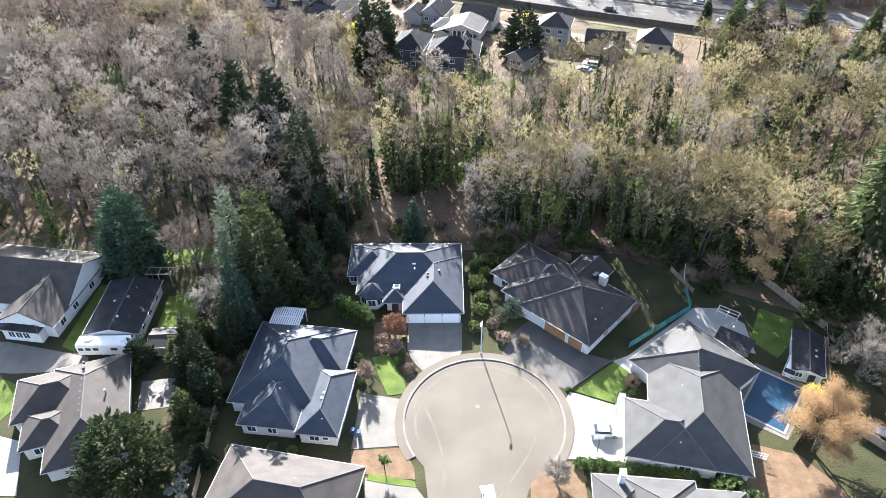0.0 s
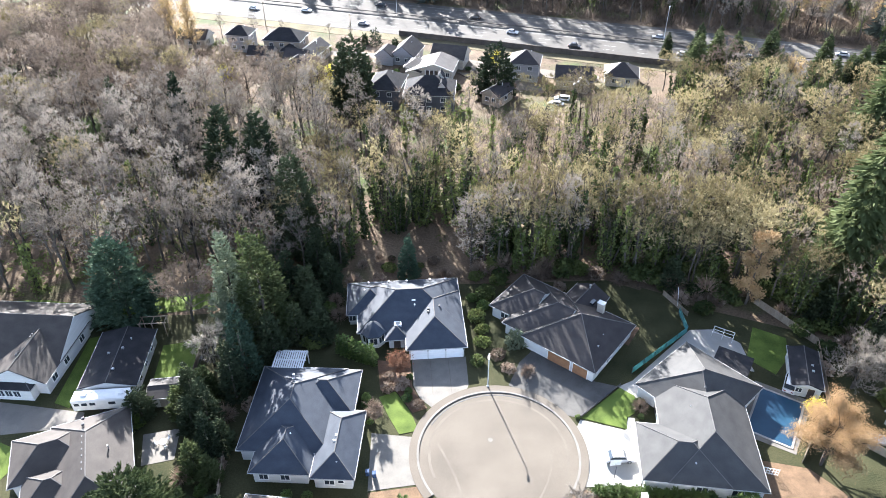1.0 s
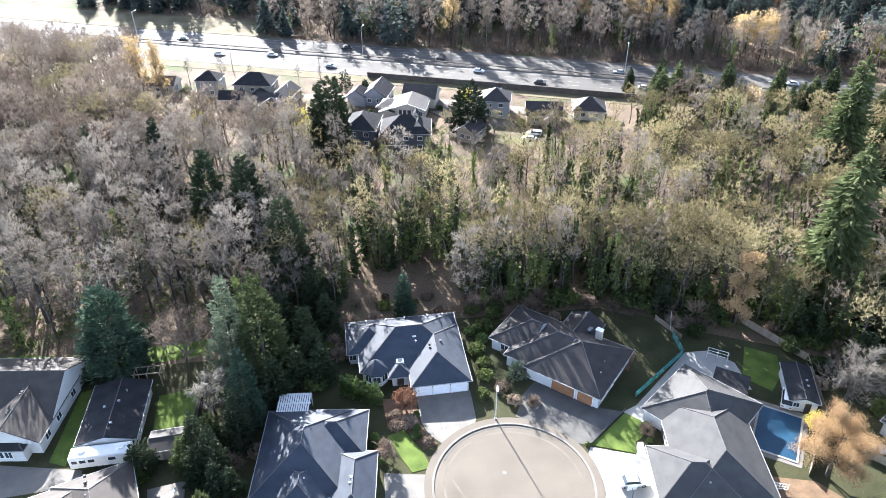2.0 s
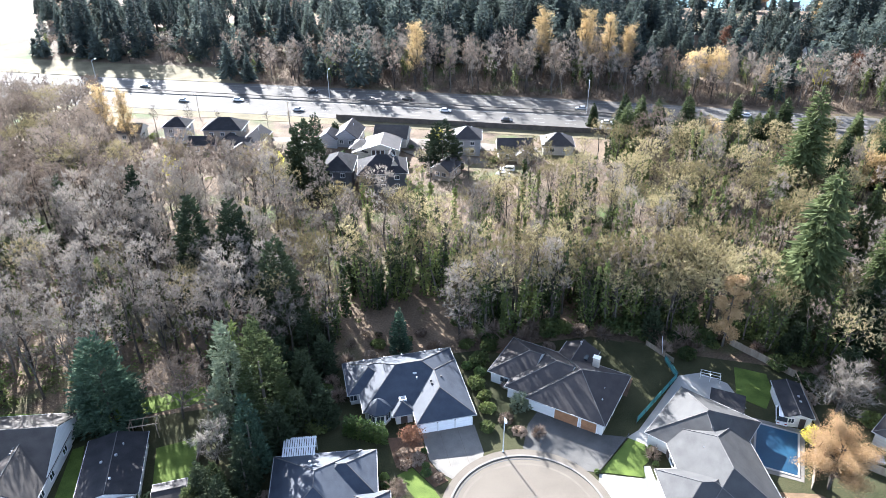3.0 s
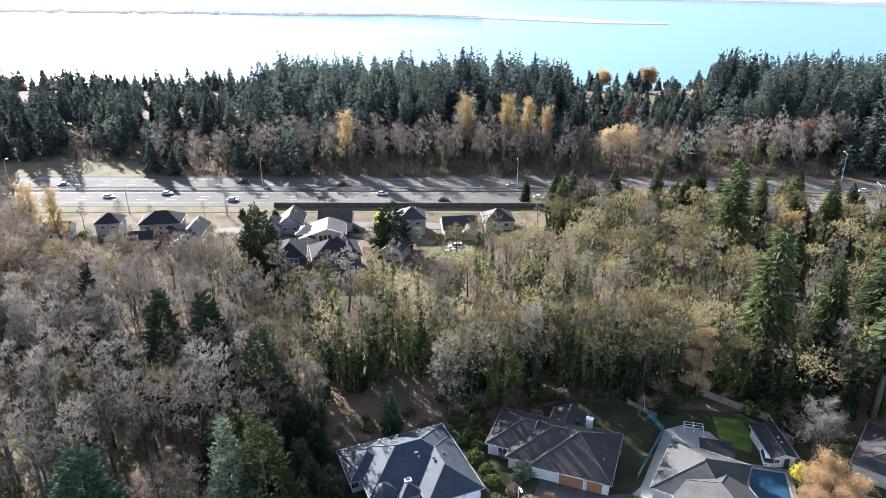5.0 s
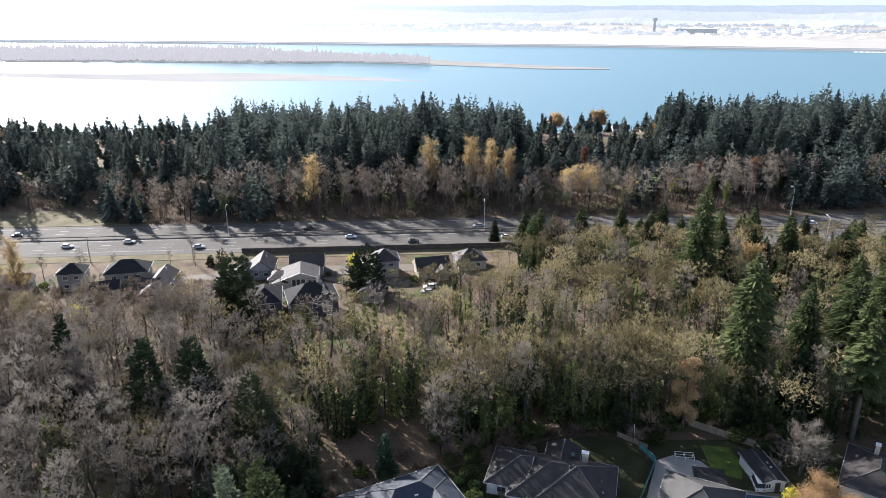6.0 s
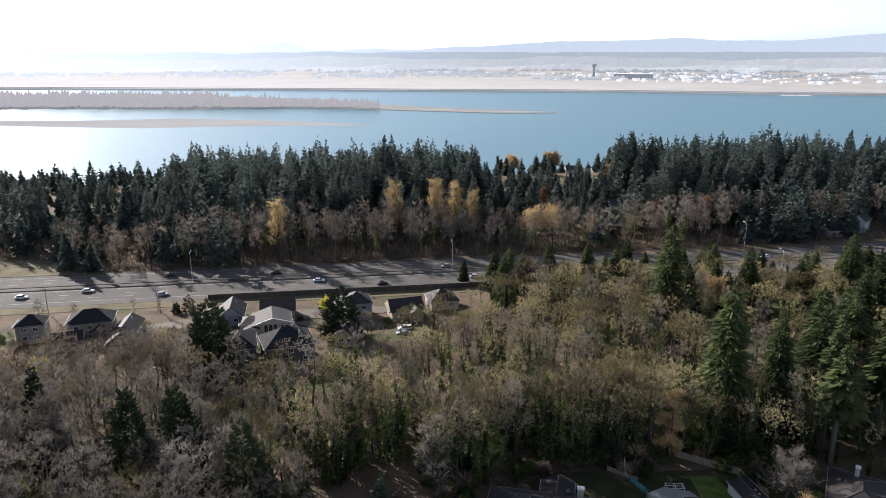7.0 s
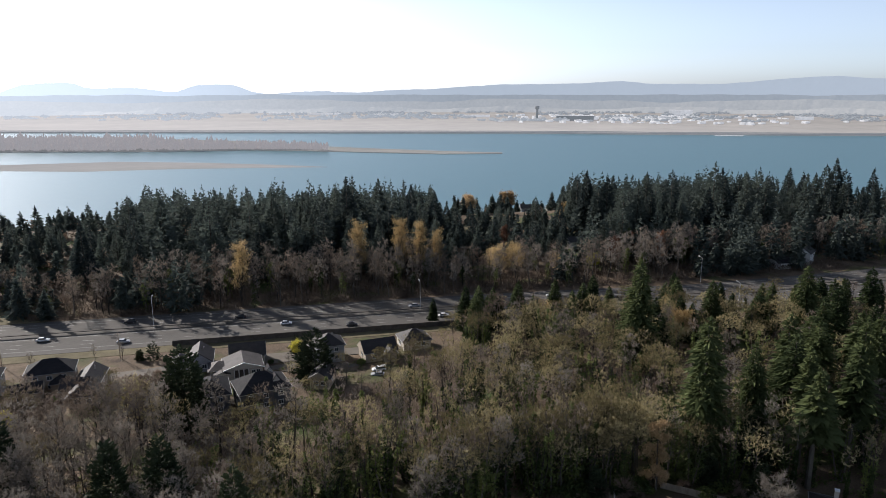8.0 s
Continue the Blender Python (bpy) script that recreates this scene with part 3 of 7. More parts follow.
# This sheet's dark colour stands in for shade between the houses.
slab("yard", [(-105, 20), (78, 20), (78, 80), (66, 90), (50, 98), (34, 108), (-16, 110), (-40, 104), (-105, 106)], 0.012, M_YARD, "mossy grass and soil round the houses, toned dark as shade", "yard", thick=0.05)
slab("driveway", [(-6.3, 88.7), (-6.3, 82.5), (-5.3, 79.6), (-3.6, 77.6), (-1.6, 78.6), (0.6, 79.7), (2.4, 80.3), (3.1, 82.0), (3.3, 88.7)], 0.06, M_DRIVE, "concrete driveway before a three-car garage", "driveway")
for x in (-3.1, 0.1):
    slab("driveway_joint", [(x - 0.03, 80.2), (x + 0.03, 80.2), (x + 0.03, 88.6), (x - 0.03, 88.6)], 0.065, M_STREET, "sawn joint across the driveway", "joint", thick=0.02)
slab("driveway", [(9.9, 81.3), (15.0, 77.6), (17.2, 74.6), (20.2, 73.3), (28.3, 79.6), (24.9, 80.9), (15.4, 89.2), (12.6, 86.5)], 0.06, M_DARK_DRIVE, "wide asphalt driveway toned darker for the shade of a brown house", "driveway")
slab("driveway", [(17.4, 60.6), (18.6, 66.0), (18.6, 70.0), (20.3, 73.0), (27.0, 70.3), (28.2, 72.8), (29.2, 72.6), (28.6, 69.6), (26.3, 60.0)], 0.06, M_WHITE_DRIVE, "bright new concrete driveway beside the cul-de-sac", "driveway")
slab("driveway", [(-13.4, 73.0), (-6.4, 71.6), (-6.6, 67.0), (-6.0, 63.0), (-13.9, 62.4)], 0.06, M_DRIVE, "concrete driveway beside a blue-roofed house", "driveway")
slab("driveway", [(-11.4, 57.6), (-4.5, 56.6), (-2.6, 54.0), (-2.4, 49.0), (-11.0, 50.0)], 0.06, M_DRIVE, "concrete driveway at the street corner", "driveway")
slab("patio", [(28.4, 79.5), (31.2, 80.6), (45.6, 92.2), (50.0, 92.0), (53.5, 88.0), (53.0, 81.0), (42.0, 84.0), (36.0, 78.0), (31.0, 76.5)], 0.05, M_WHITE_DRIVE, "wide pale concrete sports court behind the house", "court")
slab("pool_deck", [(44.6, 68.5), (52.2, 79.0), (59.6, 73.6), (51.8, 63.6)], 0.05, M_DRIVE, "grey concrete deck round the pool", "deck")
slab("lawn", [(20.6, 73.3), (27.3, 70.5), (28.0, 72.8), (29.5, 73.6), (30.6, 77.2), (28.6, 79.2)], 0.09, M_LAWN, "small mown bright green front lawn", "lawn")
slab("lawn", [(-12.2, 80.4), (-9.4, 81.4), (-6.9, 76.4), (-5.9, 72.9), (-9.0, 72.4), (-10.6, 76.0)], 0.09, M_LAWN, "narrow mown green strip beside a driveway", "lawn")
slab("planting_bed", [(-12.4, 89.0), (-6.6, 88.2), (-6.5, 82.4), (-5.4, 79.4), (-4.2, 77.4), (-6.7, 76.6), (-9.2, 81.5), (-12.0, 82.0)], 0.08, M_MULCH, "bark-mulched bed with shrubs beside the driveway", "planting bed")
slab("planting_bed", [(-13.9, 62.1), (-6.0, 62.6), (-4.4, 59.0), (-4.2, 57.2), (-8.6, 57.6), (-13.6, 58.6)], 0.08, M_SOIL, "bed of dry fallen leaves at the street corner", "planting bed")
slab("lawn", [(-10.9, 58.3), (-4.3, 57.0), (-4.0, 56.0), (-7.4, 56.4), (-11.2, 57.2)], 0.1, M_LAWN, "thin strip of green grass at the kerb", "lawn")
slab("planting_bed", [(12.4, 56.6), (14.6, 58.6), (17.2, 60.4), (20.2, 59.2), (20.0, 50.0), (11.6, 50.0)], 0.08, M_SOIL, "bed of dry leaves round a bare shrub", "planting bed")
slab("lawn", [(53.0, 84.2), (57.6, 92.0), (62.4, 88.6), (60.4, 83.8), (56.4, 80.0)], 0.07, M_LAWN, "shaded green back lawn beside the court", "lawn")
slab("lawn", [(33.5, 96.0), (40.5, 105.0), (44.0, 103.0), (40.0, 97.0), (36.0, 93.0)], 0.03, M_YARD, "rough strip of grass behind the house in the shade-dark yard tone", "grass")
slab("lawn", [(-66.2, 83.5), (-65.4, 99.0), (-63.6, 99.5), (-62.6, 88.0), (-63.4, 82.2)], 0.07, M_LAWN, "green side lawn between two houses", "lawn")
slab("lawn", [(-51.4, 96.0), (-44.0, 97.0), (-44.5, 86.0), (-51.0, 85.5)], 0.07, M_LAWN, "patchy green back lawn", "lawn")
slab("lawn", [(-110.0, 112.0), (-78.0, 111.0), (-70.0, 109.0), (-44.0, 110.5), (-44.0, 106.0), (-64.0, 104.0), (-110.0, 106.0)], 0.07, M_LAWN, "shaded green grass at the edge of the woods", "grass")
slab("lawn", [(-90.0, 76.0), (-72.0, 76.0), (-66.6, 73.2), (-70.0, 66.0), (-90.0, 66.0)], 0.07, M_LAWN, "pale green front lawn", "lawn")
slab("driveway", [(-95.0, 85.0), (-76.0, 84.6), (-60.5, 81.0), (-60.0, 78.0), (-72.0, 77.4), (-95.0, 80.0)], 0.06, M_DRIVE, "concrete drive leading past a parked trailer", "driveway")
slab("driveway", [(-90.0, 65.6), (-70.0, 65.6), (-64.0, 64.0), (-60.5, 55.0), (-90.0, 55.0)], 0.06, M_WHITE_DRIVE, "bright concrete driveway before a taupe house", "driveway")
slab("lawn", [(40.5, 54.0), (46.0, 63.0), (52.5, 61.0), (60.0, 50.0), (50.0, 44.0)], 0.07, M_SOIL, "ground covered in fallen orange leaves", "leaf litter")
slab("side_yard", [(13.0, 107.5), (17.5, 110.5), (36.5, 93.5), (33.0, 89.0), (26.0, 98.0)], 0.04, M_MULCH, "bare shaded soil behind a brown house", "yard")

# pale paving between the houses beside the highway
slab("side_street", [(-36, 246), (-16, 241), (-10, 226), (-18, 212), (-30, 214), (-26, 230)], -0.45, M_STREET, "pale sunlit paving between the far houses", "street", thick=0.6)
slab("side_street", [(14, 221), (30, 216), (46, 200), (40, 188), (30, 190), (22, 208)], -0.3, M_STREET, "pale sunlit paving between the far houses", "street", thick=0.6)
# ---- highway ----


def band(name, inner, outer, z, mat, label, category, path=HIGHWAY):
    return strip(name, path, inner, outer, z - 0.25, z, mat, label, category)


def along(path, u):
    """The point u metres along a path from its first point, and the way it runs."""
    for (x0, y0), (x1, y1) in zip(path, path[1:]):
        d = math.hypot(x1 - x0, y1 - y0)
        if u <= d:
            return x0 + (x1 - x0) * u / d, y0 + (y1 - y0) * u / d, math.degrees(math.atan2(y1 - y0, x1 - x0))
        u -= d
    return x1, y1, 0


band("highway", -20.5, 17.5, -0.86, M_ASPHALT, "wide pale asphalt highway in four lanes and shoulders", "highway")
for off in (-16.2, -12.4, -8.6, -3.4, 3.2, 7.0, 10.8, 14.2):
    if off in (-12.4, -8.6, 7.0, 10.8):
        u = 0
        g = Geo()
        while u < 880:
            x, y, a = along(HIGHWAY, u)
            c, s = math.cos(radians(a)), math.sin(radians(a))
            q = [(0, off - 0.09), (4, off - 0.09), (4, off + 0.09), (0, off + 0.09)]
            g.add([(x + c * i - s * j, y + s * i + c * j, -0.852) for i, j in q], [(0, 1, 2, 3)])
            u += 12
        tagged(part("lane_dashes", g, M_PAINT), "broken white lane line", "lane marking", kind="stuff")
    else:
        band("edge_line", off - 0.08, off + 0.08, -0.852, M_PAINT, "solid pale edge line of the highway", "lane marking")
band("median_barrier", -0.55, 0.55, 0.25, M_BARRIER, "long dark concrete barrier between the carriageways", "barrier")
NEAR_WALL = [along(HIGHWAY, u)[:2] for u in range(465, 650, 8)]
strip("sound_wall", NEAR_WALL, -21.6, -21.0, -1.5, 1.1, M_BARRIER, "dark weathered wall along the highway shoulder", "wall")
band("verge", -27.0, -20.6, -0.9, M_ROUGH_GRASS, "dry grass verge below the highway", "verge", HIGHWAY[1:6])
strip("verge", HIGHWAY[:3] + [(-45, 300.2)], 17.6, 40.0, -1.4, -0.75, M_ROUGH_GRASS, "broad pale grass verge beside the highway", "verge")
slab("side_street", [(-75, 257), (-20, 243), (20, 232), (60, 214), (62, 208), (20, 222), (-20, 232), (-75, 246)], -0.55, M_STREET, "pale side street before a row of houses", "street")


def box_part(name, parent, dims, mat, label="", bevel=0.0, m=None):
    g = Geo()
    g.box(*dims, bevel)
    return part(name, g, mat, parent, label, m)


def lamp_post(x, y, z, h, reach, turn, label):
    t = thing("street_lamp", label, "street lamp", pose(x, y, z, 0, 0, turn), "street lamps")
    g = Geo()
    g.tube([(0, 0, 0), (0, 0, 0.25), (0, 0, 0.26), (0, 0, h)], [0.2, 0.2, 0.11, 0.07], 8)
    part("pole", g, M_POLE, t)
    g = Geo()
    g.tube([(0, 0, h - 0.1), (reach * 0.5, 0, h + 0.25), (reach, 0, h + 0.3)], [0.06, 0.05, 0.045], 6)
    part("arm", g, M_POLE, t)
    head = box_part("lamp_head", t, (reach - 0.15, reach + 0.75, -0.18, 0.18, h + 0.2, h + 0.4), M_LAMP, "", 0.05)
    return t


lamp_post(6.3, 81.3, 0.1, 7.8, 0.9, -100, "slim grey street lamp at the head of the cul-de-sac")
for u, off in ((455, 1.4), (560, 1.4), (690, -23.5), (700, 20.0), (350, 1.4)):
    x, y, a = along(HIGHWAY, u)
    s, c = math.sin(radians(a)), math.cos(radians(a))
    lamp_post(x - s * off, y + c * off, -1.0, 12.0, 2.2, a + 90, "tall grey highway lamp")

# ---- cars ----


def make_car(paint, label, m, tall=1.45, length=4.5, boxy=0.0):
    t = thing("car", label, "car", m, "cars")
    w = 0.9
    L = length / 2
    g = Geo()
    prof = [(-L, 0.35), (-L, 0.75), (-L + 0.15, 0.9), (-L * 0.5, 0.95), (L * 0.35, 0.95), (L * 0.8, 0.86), (L, 0.68), (L, 0.35)]
    vs = [(x, -w, z) for x, z in prof] + [(x, w, z) for x, z in prof]
    n = len(prof)
    g.add(vs, [tuple(range(n - 1, -1, -1)), tuple(range(n, 2 * n))] + [(i, (i + 1) % n, (i + 1) % n + n, i + n) for i in range(n)])
    body = part("body", g, paint, t)
    g = Geo()
    a0, a1, b0, b1 = -L * 0.74 - boxy * 0.3, L * 0.46, -L * (0.52 + 0.4 * boxy), L * 0.2
    g.add([(a0, -w + 0.05, 0.93), (a1, -w + 0.05, 0.93), (a1, w - 0.05, 0.93), (a0, w - 0.05, 0.93), (b0, -w + 0.22, tall - 0.05), (b1, -w + 0.22, tall - 0.05), (b1, w - 0.22, tall - 0.05), (b0, w - 0.22, tall - 0.05)],
          [(0, 1, 5, 4), (1, 2, 6, 5), (2, 3, 7, 6), (3, 0, 4, 7), (4, 5, 6, 7)])
    part("cabin_glass", g, M_GLASS, body)
    box_part("roof", body, (b0 - 0.06, b1 + 0.06, -w + 0.16, w - 0.16, tall - 0.07, tall), paint, "", 0.02)
    for x in (-L * 0.62, L * 0.62):
        for y in (-w + 0.08, w - 0.08):
            g = Geo()
            g.tube([(x, y - 0.11, 0.33), (x, y + 0.11, 0.33)], [0.33, 0.33], 12)
            wheel = part("wheel", g, M_TYRE, t)
            g = Geo()
            g.tube([(x, y - 0.125, 0.33), (x, y + 0.125, 0.33)], [0.18, 0.18], 8)
            part("rim", g, M_METAL, wheel)
    for y in (-0.6, 0.6):
        box_part("headlight", body, (L - 0.06, L + 0.015, y - 0.2, y + 0.2, 0.58, 0.7), M_LAMP)
        box_part("tail_light", body, (-L - 0.015, -L + 0.06, y - 0.2, y + 0.2, 0.65, 0.8), M_CARS[3])
    return t


make_car(M_CARS[0], "white saloon car parked on a bright driveway", pose(24.4, 65.0, 0.06, 0, 0, -4))
make_car(M_CARS[0], "white car parked on the street", pose(6.3, 53.6, 0.05, 0, 0, 100))
car_spots = [(418, -6.0, 0, "white"), (447, -14.2, 1, "silver"), (396, -10.0, 0, "white"), (505, -6.2, 0, "white"), (530, -14.0, 2, "black"), (487, 5.2, 2, "dark"), (445, 9.0, 2, "dark"), (558, 5.0, 1, "silver"), (590, -6.0, 2, "black"), (568, -10.2, 0, "white"), (620, 9.0, 0, "white"), (370, 5.0, 2, "black"), (640, -10.0, 1, "silver"), (700, 5.0, 0, "white"), (330, -9.0, 0, "white")]
for u, off, k, nm in car_spots:
    x, y, a = along(HIGHWAY, u)
    s, c = math.sin(radians(a)), math.cos(radians(a))
    make_car(M_CARS[k], nm + " car on the highway", pose(x - s * off, y + c * off, -0.86, 0, 0, a + (0 if off < 0 else 180)), 1.5 + 0.25 * (k == 2))
make_car(M_CARS[0], "white estate car parked by the far houses", pose(44.0, 196.0, -0.4, 0, 0, 160), 1.6, 4.6, 1.0)
make_car(M_CARS[1], "silver car parked by the far houses", pose(41.5, 192.5, -0.4, 0, 0, 150))
make_car(M_CARS[0], "white van parked beside a shed", pose(57.6, 77.6, 0.05, 0, 0, 55), 2.2, 5.2, 1.0)

# ---- houses ----


def roof_mesh(x0, x1, y0, y1, ze, pitch, along_x, ends, thick=0.2):
    """Hip or gable roof over the eaves rectangle; ends says for the low and the high end whether it is hipped."""
    g = Geo()
    w, d = x1 - x0, y1 - y0
    half = (d if along_x else w) / 2
    zr = ze + half * pitch
    i0, i1 = (half if ends[0] == "h" else 0.0), (half if ends[1] == "h" else 0.0)
    span = w if along_x else d
    if i0 + i1 > span:
        i0, i1 = i0 * span / (i0 + i1), i1 * span / (i0 + i1)
    if along_x:
        r = [(x0 + i0, (y0 + y1) / 2, zr), (x1 - i1, (y0 + y1) / 2, zr)]
    else:
        r = [((x0 + x1) / 2, y0 + i0, zr), ((x0 + x1) / 2, y1 - i1, zr)]
    e = [(x0, y0), (x1, y0), (x1, y1), (x0, y1)]
    vs = [(x, y, ze) for x, y in e] + [(x, y, ze - thick) for x, y in e] + r
    fs = [(7, 6, 5, 4)] + [(i, i + 4, (i + 1) % 4 + 4, (i + 1) % 4) for i in range(4)]
    if along_x:
        fs += [(0, 1, 9, 8), (2, 3, 8, 9), (1, 2, 9), (3, 0, 8)]
    else:
        fs += [(1, 2, 9, 8), (3, 0, 8, 9), (0, 1, 8), (2, 3, 9)]
    g.add(vs, fs)
    hips = [(vs[8], vs[9])]
    if along_x:
        hips += ([(vs[0], vs[8]), (vs[3], vs[8])] if i0 else []) + ([(vs[1], vs[9]), (vs[2], vs[9])] if i1 else [])
    else:
        hips += ([(vs[0], vs[8]), (vs[1], vs[8])] if i0 else []) + ([(vs[2], vs[9]), (vs[3], vs[9])] if i1 else [])
    return g, hips, r


def block(house, k, x0, x1, y0, y1, ze, pitch, roof_mat, wall_mat, ends="hh", along_x=None, over=0.5, m=None, caps=True):
    """One rectangular part of a house: its walls, its roof with ridge caps, and white gutters."""
    e = 0.013 * k
    x0, x1, y0, y1, ze = x0 - e, x1 + e, y0 - e, y1 + e, ze + 0.021 * k
    if along_x is None:
        along_x = (x1 - x0) >= (y1 - y0)
    box_part("wall", house, (x0 + over, x1 - over, y0 + over, y1 - over, -0.3, ze - 0.19), wall_mat, m=m)
    g, hips, r = roof_mesh(x0, x1, y0, y1, ze, pitch, along_x, ends)
    roof = part("roof", g, roof_mat, house, m=m)
    if caps:
        for a, b in hips:
            if (Vector(a) - Vector(b)).length > 0.5:
                g = Geo()
                g.tube([Vector(a) + Vector((0, 0, 0.0)), Vector(b)], [0.09, 0.09], 4)
                part("ridge_cap", g, M_CAP, roof)
    for dims in ((x0 - 0.09, x1 + 0.06, y0 - 0.07, y0 - 0.005), (x0 - 0.09, x1 + 0.09, y1 + 0.005, y1 + 0.1), (x0 - 0.1, x0 - 0.005, y0, y1), (x1 + 0.005, x1 + 0.1, y0, y1)):
        box_part("gutter", roof, (*dims, ze - 0.15, ze - 0.01), M_GUTTER)
    for i, p in enumerate(r):
        gable = ends[i] != "h"
        if gable:
            g = Geo()
            s = -1 if i == 0 else 1
            if along_x:
                xx = (x0 if i == 0 else x1) + s * 0.11
                g.add([(xx, y0 + 0.3, ze - 0.1), (xx, y1 - 0.3, ze - 0.1), (xx, (y0 + y1) / 2, p[2] - 0.15), (xx - s * 0.1, y0 + 0.3, ze - 0.1), (xx - s * 0.1, y1 - 0.3, ze - 0.1), (xx - s * 0.1, (y0 + y1) / 2, p[2] - 0.15)], [(0, 1, 2), (5, 4, 3), (0, 3, 4, 1), (1, 4, 5, 2), (2, 5, 3, 0)])
            else:
                yy = (y0 if i == 0 else y1) + s * 0.11
                g.add([(x0 + 0.3, yy, ze - 0.1), (x1 - 0.3, yy, ze - 0.1), ((x0 + x1) / 2, yy, p[2] - 0.15), (x0 + 0.3, yy - s * 0.1, ze - 0.1), (x1 - 0.3, yy - s * 0.1, ze - 0.1), ((x0 + x1) / 2, yy - s * 0.1, p[2] - 0.15)], [(0, 1, 2), (5, 4, 3), (0, 3, 4, 1), (1, 4, 5, 2), (2, 5, 3, 0)])
            part("gable", g, wall_mat, house, m=m)
    return roof


def window(house, x, y, z, w, h, turn, label="", cross=True):
    """A framed window with its pane; turn is the heading that it faces, counter-clockwise from -y."""
    m = pose(x, y, z, 0, 0, turn)
    g = Geo()
    for d in ((-w / 2 - 0.09, w / 2 + 0.09, -0.07, 0.05, -0.09, 0), (-w / 2 - 0.09, w / 2 + 0.09, -0.07, 0.05, h, h + 0.09), (-w / 2 - 0.09, -w / 2, -0.07, 0.05, 0, h), (w / 2, w / 2 + 0.09, -0.07, 0.05, 0, h)):
        g.box(*d)
    if cross:
        g.box(-0.03, 0.03, -0.06, 0.04, 0, h)
    f = part("window", g, M_TRIM, house, label, m)
    box_part("pane", f, (-w / 2, w / 2, -0.02, 0.03, 0, h), M_GLASS)
    box_part("sill", f, (-w / 2 - 0.14, w / 2 + 0.14, -0.14, -0.071, -0.12, -0.05), M_TRIM)
    return f


def garage_door(house, x, y, w, h, turn, mat):
    m = pose(x, y, 0.06, 0, 0, turn)
    g = Geo()
    g.box(-w / 2 - 0.12, -w / 2, -0.06, 0.1, 0, h + 0.12)
    g.box(w / 2, w / 2 + 0.12, -0.06, 0.1, 0, h + 0.12)
    g.box(-w / 2, w / 2, -0.06, 0.1, h, h + 0.12)
    d = part("garage_door", g, M_TRIM, house, "", m)
    for r in range(4):
        z0 = r * h / 4
        g = Geo()
        n = max(2, round(w / 0.9))
        g.box(-w / 2, w / 2, 0.0, 0.06, z0, z0 + h / 4 - 0.02)
        for c in range(n):
            a = -w / 2 + w * c / n
            g.box(a + 0.08, a + w / n - 0.08, -0.02, 0.0, z0 + 0.09, z0 + h / 4 - 0.1)
        part("door_panel", g, mat, d)
    return d


def vents(roof, spots, mat=None):
    for x, y, z in spots:
        box_part("roof_vent", roof, (x - 0.2, x + 0.2, y - 0.2, y + 0.2, z - 0.2, z + 0.22), mat or M_DARKMETAL, "", 0.04)


def pipe(roof, x, y, z, h=0.8, r=0.09):
    g = Geo()
    g.tube([(x, y, z - 0.5), (x, y, z + h), (x, y, z + h + 0.01), (x, y, z + h + 0.18)], [r, r, r * 1.8, r * 1.6], 8)
    part("flue", g, M_METAL, roof)


def chimney(house, x, y, z0, z1, w, d, mat):
    box_part("chimney", house, (x - w / 2, x + w / 2, y - d / 2, y + d / 2, z0, z1), mat)
    box_part("chimney_cap", house, (x - w / 2 - 0.1, x + w / 2 + 0.1, y - d / 2 - 0.1, y + d / 2 + 0.1, z1, z1 + 0.14), M_TRIM, "", 0.03)


